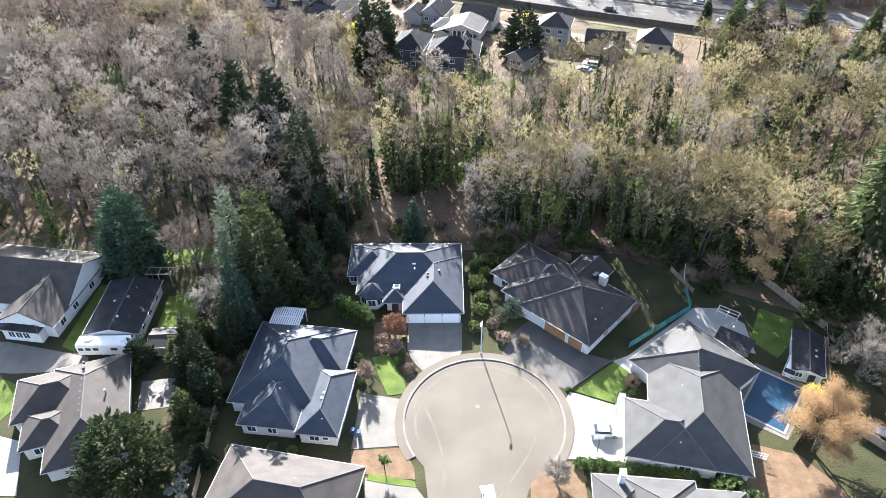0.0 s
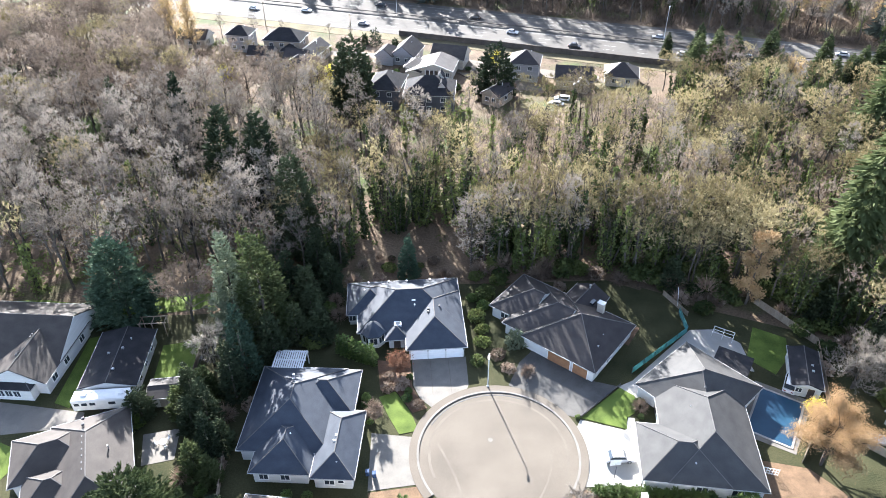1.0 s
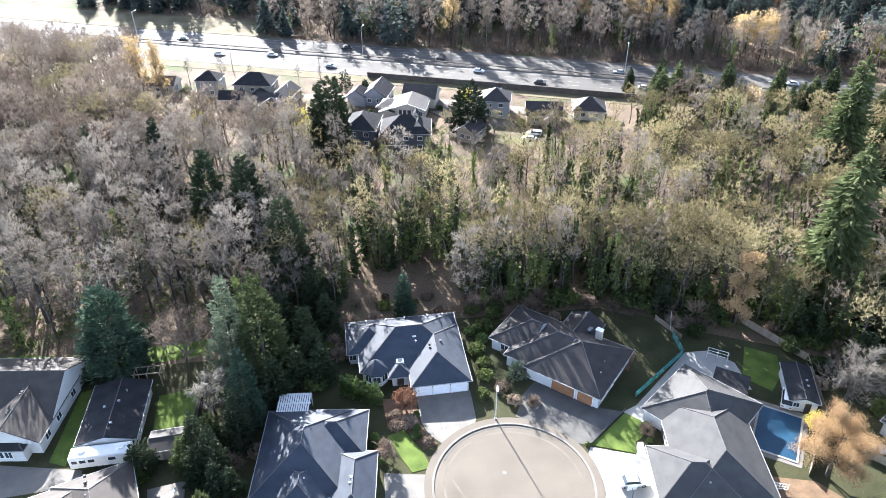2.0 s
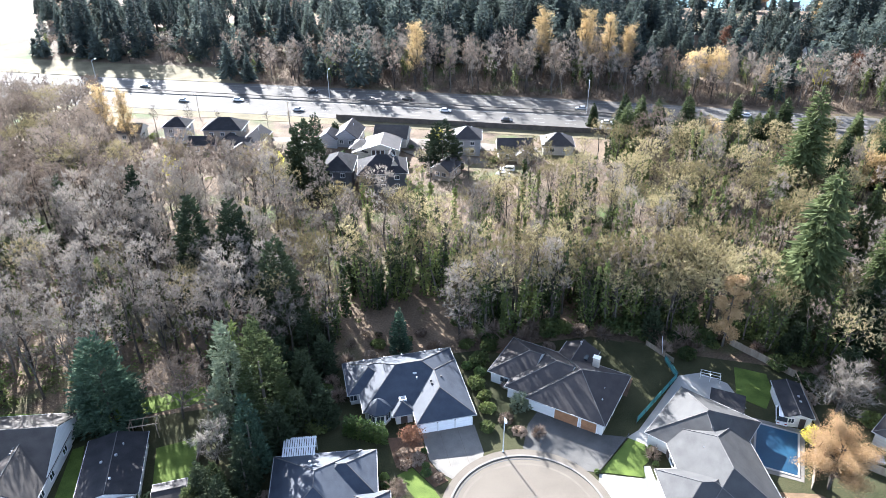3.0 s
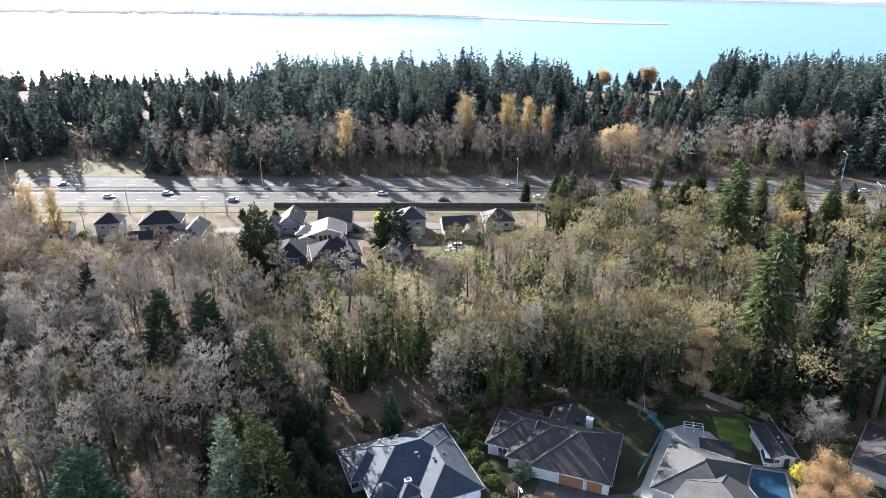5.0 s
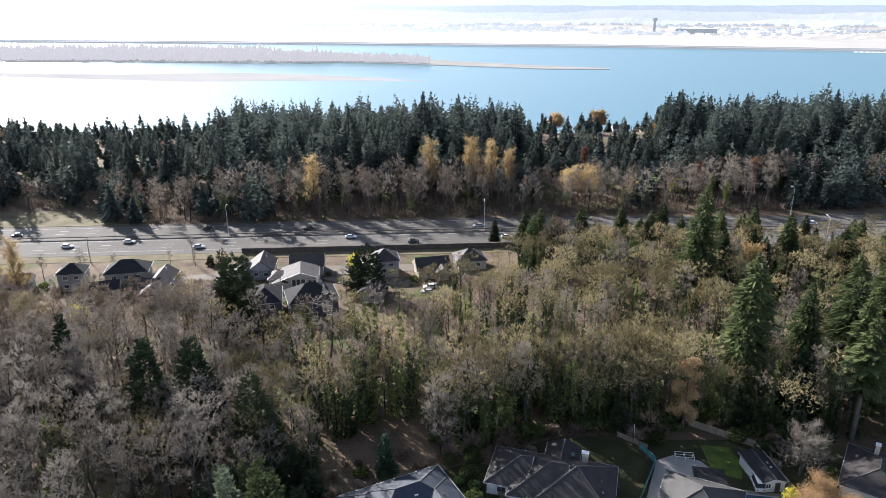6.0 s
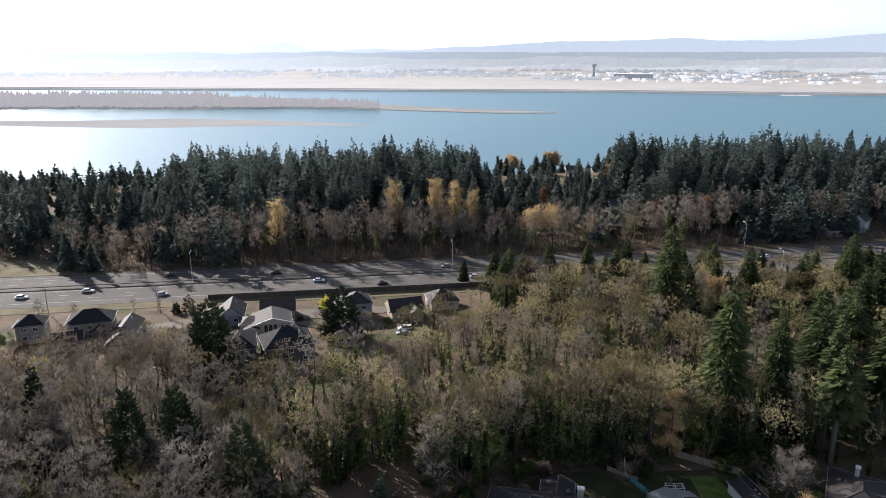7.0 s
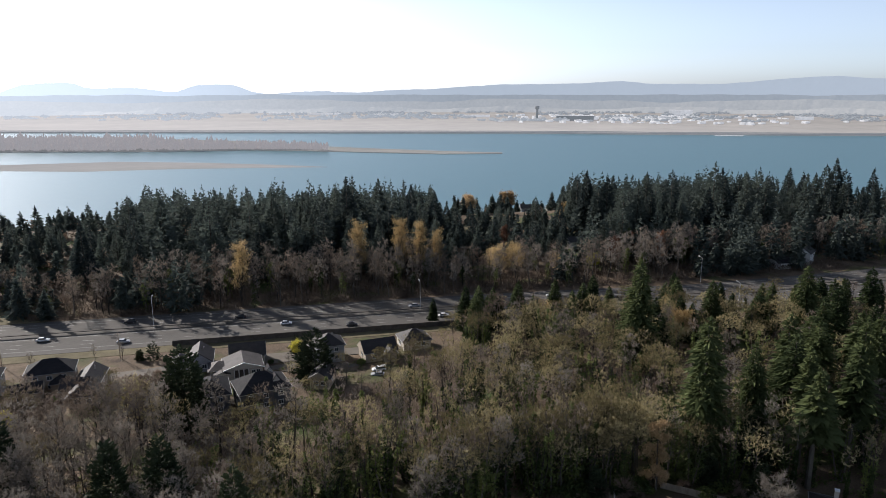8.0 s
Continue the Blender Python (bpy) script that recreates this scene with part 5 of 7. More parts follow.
block(porch_house, 2, -8.0, -2.8, -5.2, 0.0, 2.2, 0.3, M_ROOF_BROWN, M_WALL_CREAM, ends="gh", along_x=False, caps=False)
# No recess is cut: a dark panel on the wall paints the porch's shade.
box_part("porch_recess", porch_house, (-1.6, 2.6, -4.06, -3.9, 0.3, 2.7), M_DOOR, "flat dark panel standing in for a shaded porch")
for x in (-1.7, -0.3, 1.2, 2.7):
    box_part("column", porch_house, (x - 0.13, x + 0.13, -4.5, -4.2, 0, 2.9), M_TRIM)
for x in (4.2, 5.6):
    window(porch_house, x, -4.05, 1.0, 1.1, 1.3, 0)
pipe(roof, 3.0, 3.0, 3.9, 0.5)
for x0, z0, x1, z1 in ((-5.1, 3.1, 1.25, 5.2), (1.25, 5.2, 7.6, 3.1)):
    g = Geo()
    g.tube([(x0, -4.75, z0), (x1, -4.75, z1)], [0.17, 0.17], 4)
    part("bargeboard", g, M_TRIM, roof)
# Walls of the next two houses are coloured dark in place of shade.
far_house(-9.0, 199.0, -14, 10, 13, 2, M_ROOF_DARK, M_WALL_SHADED, "two-storey grey house, walls darkened for shade, dark hip roof", ends="hh")
dormer_house = far_house(3.5, 193.5, -8, 15, 12, 2, M_ROOF_DARK, M_WALL_SHADED, "big dark-roofed house with two pale dormers", ends="hh", wing=(-4.0, -4.5, 6, 6))
for x, y, z, w in ((3.6, -3.6, 7.0, 1.5), (3.0, 1.2, 8.7, 1.0)):
    g = Geo()
    g.add([(x - w, y, z), (x + w, y, z), (x, y, z + w * 1.5), (x - w, y + 3.0, z), (x + w, y + 3.0, z), (x, y + 3.0, z + w * 1.5)], [(0, 1, 2), (1, 4, 5, 2), (3, 0, 2, 5), (4, 3, 5)])
    part("dormer_roof", g, M_ROOF_DARK, dormer_house)
    g = Geo()
    g.add([(x - w + 0.12, y - 0.05, z - 1.3), (x + w - 0.12, y - 0.05, z - 1.3), (x + w - 0.12, y - 0.05, z), (x, y - 0.05, z + w * 1.5 - 0.2), (x - w + 0.12, y - 0.05, z), (x - w + 0.12, y + 2.6, z - 1.3), (x + w - 0.12, y + 2.6, z - 1.3), (x + w - 0.12, y + 2.6, z), (x - w + 0.12, y + 2.6, z)],
          [(0, 1, 2, 3, 4), (1, 6, 7, 2), (5, 0, 4, 8)])
    part("dormer", g, M_WALL_CREAM, dormer_house, "small pale gabled dormer")
    window(dormer_house, x, y - 0.1, z - 0.9, 0.7, 0.9, 0, cross=False)
far_house(36.0, 216.0, -16, 10, 10, 2, M_ROOF_BROWN, M_WALL_GREY, "grey two-storey house with a brown hip roof", wing=(-4.0, 4.0, 7, 7))
far_house(50.0, 207.0, -14, 12, 10, 1, M_ROOF_BROWN, M_WALL_TAN, "tan house with a wide brown roof", ends="gg", wing=(2.5, -3.0, 5, 9))
far_house(66.0, 209.0, -16, 11, 10, 1, M_ROOF_BROWN, M_WALL_CREAM, "cream house with a brown hip roof")
far_house(24.0, 196.0, -40, 7, 9, 1, M_ROOF_BROWN, M_WALL_TAN, "small house with a brown roof", ends="gg")
far_house(-77.0, 255.0, -14, 9, 8, 1, M_ROOF_TAUPE, M_WALL_CREAM, "pale house among bare trees", ends="gg")
# beyond the highway
far_house(314.0, 420.0, -35, 13, 9, 1, M_ROOF_GREY, M_WALL_WHITE, "pale house near the river bank", ends="gg")
far_house(330.0, 408.0, -35, 12, 9, 1, M_ROOF_GREY, M_WALL_CREAM, "cream house near the river bank", ends="hh")
far_house(298.0, 432.0, -30, 12, 9, 1, M_ROOF_TAUPE, M_WALL_WHITE, "white house near the river bank", ends="gg")
far_house(228.0, 285.0, -20, 12, 8, 1, M_ROOF_GREY, M_WALL_WHITE, "white bungalow on a green slope", ends="gg")
far_house(208.0, 313.0, 12, 12, 8, 1, M_ROOF_GREY, M_WALL_CREAM, "pale bungalow among autumn trees", ends="hh")
far_house(285.0, 193.0, -20, 14, 8, 1, M_ROOF_DARK, M_WALL_WHITE, "white building in the shade of tall firs", ends="gg")
far_house(304.0, 192.0, 15, 11, 8, 2, M_ROOF_GREY, M_WALL_WHITE, "white house in the shade of tall firs", ends="gg")
slab("lawn", [(206, 268), (212, 288), (236, 284), (230, 264)], 1.3, M_LAWN, "sunlit green slope across the highway", "lawn", thick=2.5)

# ---- trees and shrubs ----


def blades(g, p, d, length, width, rnd):
    """One thin twig or spray as a narrow triangle from p along d."""
    side = d.cross(Vector((rnd.uniform(-1, 1), rnd.uniform(-1, 1), rnd.uniform(-1, 1)))).normalized() * width
    k = len(g.v)
    g.v += [tuple(p - side), tuple(p + side), tuple(p + d * length)]
    g.f.append((k, k + 1, k + 2))


def leaf(g, p, size, rnd, up=0.0):
    d = Vector((rnd.gauss(0, 1), rnd.gauss(0, 1), rnd.gauss(up, 1))).normalized()
    a = d.orthogonal().normalized()
    a.rotate(Matrix.Rotation(rnd.uniform(0, 6.28), 3, d))
    b = d.cross(a)
    k = len(g.v)
    g.v += [tuple(p - a * size), tuple(p + b * size * 0.55), tuple(p + a * size), tuple(p - b * size * 0.55)]
    g.f.append((k, k + 1, k + 2, k + 3))


def limbs(rnd, h, spread, lean=0.0, stems=1, first=0.3, rise=0.9, count=9):
    """Trunk, limbs and boughs; gives the wood and the lines along which twigs or leaves grow."""
    wood, tips = Geo(), []
    for s in range(stems):
        off = Vector((rnd.uniform(-1, 1), rnd.uniform(-1, 1), 0)) * (0.07 * h if stems > 1 else lean * h)
        pts = [Vector((off.x * 0.15, off.y * 0.15, -0.3))]
        n = 5
        for i in range(1, n + 1):
            f = i / n
            pts.append(Vector((off.x * (0.15 + f * 1.6), off.y * (0.15 + f * 1.6), h * 0.88 * f)) + Vector((rnd.gauss(0, 0.014 * h), rnd.gauss(0, 0.014 * h), 0)))
        r0 = 0.0125 * h + 0.05
        wood.tube(pts, [r0 * (1 - 0.88 * i / n) for i in range(n + 1)], 5)
        for b in range(count):
            f = first + (0.97 - first) * (b + rnd.random()) / count
            q = f * n
            i = min(int(q), n - 1)
            p = pts[i].lerp(pts[i + 1], q - i)
            a = b * 2.4 + rnd.uniform(-0.5, 0.5)
            reach = spread * (1.0 - 0.5 * max(0.0, (f - first)) / (1 - first)) * rnd.uniform(0.75, 1.15) * min(1.0, 0.65 + f)
            d = Vector((math.cos(a), math.sin(a), rise * rnd.uniform(0.7, 1.3))).normalized()
            mid = p + d * reach * 0.5 + Vector((0, 0, 0.02 * reach))
            end = p + d * reach + Vector((rnd.gauss(0, 0.2), rnd.gauss(0, 0.2), 0.15 * reach))
            rb = r0 * (1 - 0.85 * f) * 0.6 + 0.02
            wood.tube([p, mid, end], [rb, rb * 0.65, rb * 0.3], 3, False)
            for c in range(5):
                f2 = 0.3 + 0.68 * (c + rnd.random()) / 5
                p2 = p.lerp(mid, f2 * 2) if f2 < 0.5 else mid.lerp(end, f2 * 2 - 1)
                d2 = (d + Vector((rnd.gauss(0, 0.6), rnd.gauss(0, 0.6), rnd.gauss(0.15, 0.4)))).normalized()
                l2 = reach * rnd.uniform(0.28, 0.5)
                e2 = p2 + d2 * l2
                blades(wood, p2, d2, l2, rb * 0.4 + 0.02, rnd)
                tips.append((p2, e2, d2))
            tips.append((mid, end, d))
    return wood, tips


def twigs(rnd, tips, per, length, width, up=0.2):
    g = Geo()
    for p, e, d in tips:
        for i in range(per):
            q = p.lerp(e, 0.15 + 0.85 * rnd.random())
            w = (d * 0.8 + Vector((rnd.gauss(0, 0.75), rnd.gauss(0, 0.75), rnd.gauss(up, 0.6)))).normalized()
            blades(g, q, w, length * rnd.uniform(0.55, 1.25), width * rnd.uniform(0.7, 1.3), rnd)
    return g


def twig_dome(rnd, h, spread, n, length, width, low=0.34, flat=0.0):
    """A crown of rounded lobes, each covered in small brooms of fine twigs, with shaded gaps between them; flat spreads the lobes into a broad dome."""
    g = Geo()
    lobes = [(Vector((rnd.gauss(0, 0.1) * spread, rnd.gauss(0, 0.1) * spread, h * 0.99 - 0.5 * spread)), 0.5 * spread, 0.5 * spread)]
    for i in range(9):
        a, f = i * 2.4 + rnd.uniform(-0.4, 0.4), (i + rnd.random()) / 9
        base = low + 0.16 + (0.55 - low) * flat
        r = spread * (0.72 - (0.3 - 0.12 * flat) * f) * rnd.uniform(0.75, 1.12)
        size = spread * rnd.uniform(0.34, 0.5)
        z = h * (base + (0.93 - base) * f) - size * 0.4
        lobes.append((Vector((math.cos(a) * r, math.sin(a) * r, z)), size, size * rnd.uniform(0.7, 1.05)))
    brooms = max(20, n // 8)
    for i in range(brooms):
        c, r, rz = lobes[i % 10]
        v = Vector((rnd.gauss(0, 1), rnd.gauss(0, 1), rnd.gauss(0.6, 0.85))).normalized()
        k = rnd.uniform(0.35, 1.0) ** 0.35
        p = c + Vector((v.x * r * k, v.y * r * k, v.z * rz * k))
        d0 = Vector((v.x * 0.75 + rnd.gauss(0, 0.25), v.y * 0.75 + rnd.gauss(0, 0.25), 0.45 + 0.5 * v.z)).normalized()
        for q in range(8):
            d = (d0 + Vector((rnd.gauss(0, 0.38), rnd.gauss(0, 0.38), rnd.gauss(0, 0.38)))).normalized()
            blades(g, p + d * length * rnd.uniform(-0.8, -0.3), d, length * rnd.uniform(0.6, 1.2), width * rnd.uniform(0.7, 1.3), rnd)
    return g


def foliage(rnd, tips, per, size, scatter):
    g = Geo()
    for p, e, d in tips:
        for i in range(per):
            q = p.lerp(e, 0.2 + 0.9 * rnd.random()) + Vector((rnd.gauss(0, scatter), rnd.gauss(0, scatter), rnd.gauss(0, scatter * 0.8)))
            leaf(g, q, size * rnd.uniform(0.6, 1.3), rnd)
    return g


def ivy_sleeve(rnd, h, top, r, n, tips=()):
    g = Geo()
    for i in range(n):
        f = rnd.random() ** 0.8
        a = rnd.uniform(0, 6.28)
        rr = r * (1.2 - 0.75 * f) * rnd.uniform(0.5, 1.25) * (1 + 0.35 * math.sin(f * 23 + a))
        leaf(g, Vector((math.cos(a) * rr, math.sin(a) * rr, f * top)), rnd.uniform(0.16, 0.38), rnd)
    for p, e, d in tips:
        if p.z < top and rnd.random() < 0.6:
            for i in range(9):
                leaf(g, p.lerp(e, rnd.random() * 0.7) * rnd.uniform(0.85, 1.0) + Vector((rnd.gauss(0, 0.25), rnd.gauss(0, 0.25), rnd.gauss(0, 0.25))), rnd.uniform(0.15, 0.34), rnd)
    return g


def make_bare(seed, label, h=16, spread=3.6, twig=None, per=17, ivy=0.0, name="bare_tree", stems=1, group="bare trees in the woods", wide=0.05, length=1.35, rise=0.9, first=0.32, count=9, dome=0, flat=0.0):
    rnd = random.Random(seed)
    t = thing(name, label, "tree", pose(0, 0, 0), group)
    wood, tips = limbs(rnd, h, spread, 0.02, stems, first, rise, count)
    part("trunk", wood, M_BARK, t)
    g = twigs(rnd, tips, per, length, wide)
    if dome:
        d = twig_dome(rnd, h * 1.04, spread * 1.08, dome, length, wide, first, flat)
        g.add(d.v, d.f)
    part("crown", g, twig or M_TWIG_GREY, t)
    if ivy:
        part("ivy", ivy_sleeve(rnd, h, h * ivy, 1.15, int(720 * ivy), tips), M_IVY, t, "dark green ivy climbing the trunk")
    return t


def make_ivy_tree(seed, label, h, stems, mat, dome, group, top=0.78, bulk=1.0):
    """Several upright stems smothered in ivy, with a thin bare crown above."""
    rnd = random.Random(seed)
    t = thing("ivy_clad_tree", label, "tree", pose(0, 0, 0), group)
    wood, ivy = Geo(), Geo()
    for s in range(stems):
        a, lean = 6.28 * s / stems + rnd.uniform(-0.5, 0.5), rnd.uniform(0.08, 0.2) * (stems > 1)
        foot = Vector((math.cos(a), math.sin(a), 0)) * 0.5 * (stems > 1)
        tip = foot + Vector((math.cos(a) * lean * h, math.sin(a) * lean * h, h * rnd.uniform(0.8, 0.98)))
        mid = foot.lerp(tip, 0.5) + Vector((rnd.gauss(0, 0.3), rnd.gauss(0, 0.3), 0))
        wood.tube([foot - Vector((0, 0, 0.3)), mid, tip], [0.24, 0.15, 0.04], 5)
        reach, thick = top * rnd.uniform(0.75, 1.1), rnd.uniform(0.5, 0.95) * bulk
        for i in range(int(560 / stems)):
            f = rnd.random() * reach
            c = foot.lerp(mid, f * 2) if f < 0.5 else mid.lerp(tip, f * 2 - 1)
            w, r = rnd.uniform(0, 6.28), thick * (1.1 - 0.7 * f) * rnd.uniform(0.3, 1.2) * (1 + 0.3 * math.sin(f * 31 + s))
            leaf(ivy, c + Vector((math.cos(w) * r, math.sin(w) * r, rnd.gauss(0, 0.2))), rnd.uniform(0.2, 0.42) * (0.7 + 0.3 * bulk), rnd)
        for b in range(4):
            f = rnd.uniform(0.55, 0.95)
            c = mid.lerp(tip, f * 2 - 1)
            d = Vector((rnd.gauss(0, 0.6), rnd.gauss(0, 0.6), 1)).normalized()
            wood.tube([c, c + d * 0.13 * h, c + d * 0.22 * h + Vector((0, 0, 0.4))], [0.06, 0.04, 0.015], 3, False)
    part("trunk", wood, M_BARK, t)
    part("crown", twig_dome(rnd, h * 1.06, 3.0, dome, 1.1, 0.042, 0.55), mat, t)
    part("ivy", ivy, M_IVY, t, "dark green ivy climbing the stems")
    return t


def make_leafy(seed, label, h, spread, mat, per=16, size=0.16, scatter=0.35, name="autumn_tree", group="", stems=1, rise=0.9, first=0.25, count=12):
    rnd = random.Random(seed)
    t = thing(name, label, "tree", pose(0, 0, 0), group)
    wood, tips = limbs(rnd, h, spread, 0.02, stems, first, rise, count)
    part("trunk", wood, M_BARK, t)
    part("crown", foliage(rnd, tips, per, size, scatter), mat, t)
    return t


def make_conifer(seed, label, h, r, mat, first=0.12, droop=0.28, levels=34, around=9, name="fir_tree", power=0.85, group="conifers", ragged=0.3, joints=5, hang=0.5, fat=1.0):
    """Whorls of drooping boughs, each a spine with hanging sprays on both sides."""
    rnd = random.Random(seed)
    t = thing(name, label, "conifer", pose(0, 0, 0), group)
    g = Geo()
    g.tube([(0, 0, -0.3), (0, 0, h * 0.5), (0, 0, h * 0.97)], [0.016 * h, 0.010 * h, 0.02], 6)
    part("trunk", g, M_BARK, t)
    g = Geo()
    fir_boughs(g, rnd, 0, 0, 0, h, r, first, droop, levels, around, power, ragged, joints, hang, fat)
    cone_sprays(g, rnd, 0, 0, 0, h, r * 1.08, 2100, 1.05, first, power, levels / 2.5, ragged)
    part("crown", g, mat, t)
    return t


def kite(g, p, out, side, L, w, drop, lift=0.0):
    """One flat bough: pointed at the trunk, broad in the middle, drooping to its tip."""
    k = len(g.v)
    m = p + out * L * 0.55 + Vector((0, 0, lift - drop * 0.35))
    g.v += [tuple(p), tuple(m + side * w), tuple(p + out * L + Vector((0, 0, lift - drop))), tuple(m - side * w)]
    g.f += [(k, k + 1, k + 2), (k, k + 2, k + 3)]


def fir_boughs(g, rnd, x, y, z0, h, r, first, droop, levels, around, power, ragged, joints, hang, fat=1.0):
    """Boughs in whorls, shorter towards the top; each may carry side sprays."""
    for k in range(levels):
        f = (k + rnd.random() * 0.8) / levels
        z = z0 + h * (first + (0.975 - first) * f)
        reach = r * (1 - f) ** power * (1 if f > 0.12 else 0.7 + 2.5 * f) + 0.07 * r
        n = max(4, int(around * (0.5 + 0.6 * (1 - f))))
        for b in range(n):
            a = 6.28 * (b + rnd.random() * 0.9) / n + k * 1.1
            L = reach * rnd.uniform(1 - ragged, 1 + ragged * 0.45)
            base = Vector((x, y, z + rnd.uniform(-0.35, 0.35)))
            out = Vector((math.cos(a), math.sin(a), 0))
            tilt = Vector((-out.y, out.x, rnd.uniform(-0.8, 0.8))).normalized()
            drop, lift = L * droop * rnd.uniform(0.6, 1.5), 0.18 * L * (f - 0.1)
            kite(g, base, out, tilt, L, (L * 0.2 + 0.1) * fat, drop, lift)
            for j in range(joints - 1):
                q = 0.3 + 0.3 * j
                c = base + out * L * q + Vector((0, 0, lift * q - drop * q * 0.6))
                for s in (-1, 1):
                    o2 = (out + tilt * s * rnd.uniform(0.6, 1.1)).normalized()
                    kite(g, c, o2, Vector((-o2.y, o2.x, rnd.uniform(-0.5, 0.5))).normalized(), L * (0.52 - 0.18 * q) + 0.15, L * 0.1 + 0.07, L * hang * 0.3 * rnd.uniform(0.4, 1.4))
    for i in range(4):
        blades(g, Vector((x, y, z0 + h * 0.93)), Vector((rnd.gauss(0, 0.12), rnd.gauss(0, 0.12), 1)).normalized(), h * 0.05, 0.12 + 0.006 * h, rnd)


def cone_sprays(g, rnd, x, y, z0, h, r, n, size, low=0.05, power=0.8, tiers=11, ragged=0.3):
    """A pointed conifer crown: short drooping sprays in uneven tiers over a cone, denser towards the outside."""
    ph, sway = rnd.uniform(0, 6.28), rnd.uniform(0, 6.28)
    for i in range(n):
        f = low + (1 - low) * (1 - rnd.random() ** 0.56)
        a = rnd.uniform(0, 6.28)
        tier = (f * tiers + 0.12 * math.sin(a * 3 + ph)) % 1.0
        rr = r * (1 - f) ** power * min(1.0, 0.5 + f * 4) * (1.08 - ragged * tier) * (1 + 0.16 * math.sin(a * 2 + sway + f * 9)) * math.sqrt(rnd.uniform(0.35, 1.0)) + 0.1
        d = Vector((math.cos(a) + rnd.gauss(0, 0.3), math.sin(a) + rnd.gauss(0, 0.3), rnd.gauss(-0.25, 0.45) + 0.9 * f * f)).normalized()
        p = Vector((x + math.cos(a) * rr, y + math.sin(a) * rr, z0 + h * f * 0.985)) - d * size * 0.5
        blades(g, p, d, size * rnd.uniform(0.7, 1.35) * (1.1 - 0.55 * f), size * rnd.uniform(0.22, 0.36) * (1.1 - 0.5 * f), rnd)
    for i in range(3):
        blades(g, Vector((x, y, z0 + h * 0.94)), Vector((rnd.gauss(0, 0.08), rnd.gauss(0, 0.08), 1)).normalized(), h * 0.06, 0.25, rnd)


def make_far_fir(seed, label, h, r, n, power):
    rnd = random.Random(seed)
    t = thing("douglas_fir", label, "conifer", pose(0, 0, 0), "firs beyond the highway")
    g = Geo()
    g.tube([(0, 0, -0.3), (0, 0, h * 0.5), (0, 0, h * 0.97)], [0.014 * h, 0.009 * h, 0.03], 5)
    part("trunk", g, M_BARK, t)
    g = Geo()
    cone_sprays(g, rnd, 0, 0, 0, h, r, n, 2.1, 0.1 + 0.08 * (seed % 3), power)
    part("crown", g, M_HAZED_FIR, t)
    return t


def make_cedar(seed, label, h, r, mat, name="cedar_tree", n=2600, power=0.75, size=0.4, group="conifers", low=0.03, lumps=9, reach=1.5):
    """A dense tapering crown: overlapping boughs that curve outwards and up, each a fan of flat sprays, lumpy in outline."""
    rnd = random.Random(seed)
    t = thing(name, label, "conifer", pose(0, 0, 0), group)
    g = Geo()
    g.tube([(0, 0, -0.3), (0, 0, h * 0.6)], [0.018 * h, 0.006 * h], 7)
    part("trunk", g, M_BARK, t)
    g = Geo()
    ph = [rnd.uniform(0, 6.28) for i in range(4)]
    for i in range(int(n * 3.2 / 8)):
        f = low + (1 - low) * (1 - math.sqrt(rnd.random()))
        a = rnd.uniform(0, 6.28)
        shape = (1 - f) ** power * min(1.0, 0.55 + f * 5)
        lump = 1 + 0.14 * math.sin(a * 3 + ph[0] + f * lumps) + 0.12 * math.sin(a * 5 + ph[1] - f * 17) + 0.08 * math.sin(f * 40 + ph[2])
        rr = r * shape * lump * rnd.uniform(0.68, 1.1) + 0.05
        out = Vector((math.cos(a), math.sin(a), 0))
        root = out * max(0.0, rr - size * reach) + Vector((0, 0, h * f * 0.985))
        lift = rnd.uniform(-0.25, 0.4) + 0.7 * f
        side = Vector((-out.y, out.x, 0))
        for q in range(8):
            u = rnd.uniform(0.15, 1.0)
            p = root + out * u * size * reach + Vector((0, 0, lift * u * size * reach * 0.6)) + side * rnd.gauss(0, 0.3) * size
            d = (out * 0.8 + side * rnd.gauss(0, 0.55) + Vector((0, 0, lift * 0.8 + rnd.gauss(0.15, 0.3)))).normalized()
            blades(g, p - d * size * 0.4, d, size * rnd.uniform(0.7, 1.5), size * rnd.uniform(0.22, 0.38), rnd)
    part("crown", g, mat, t)
    return t


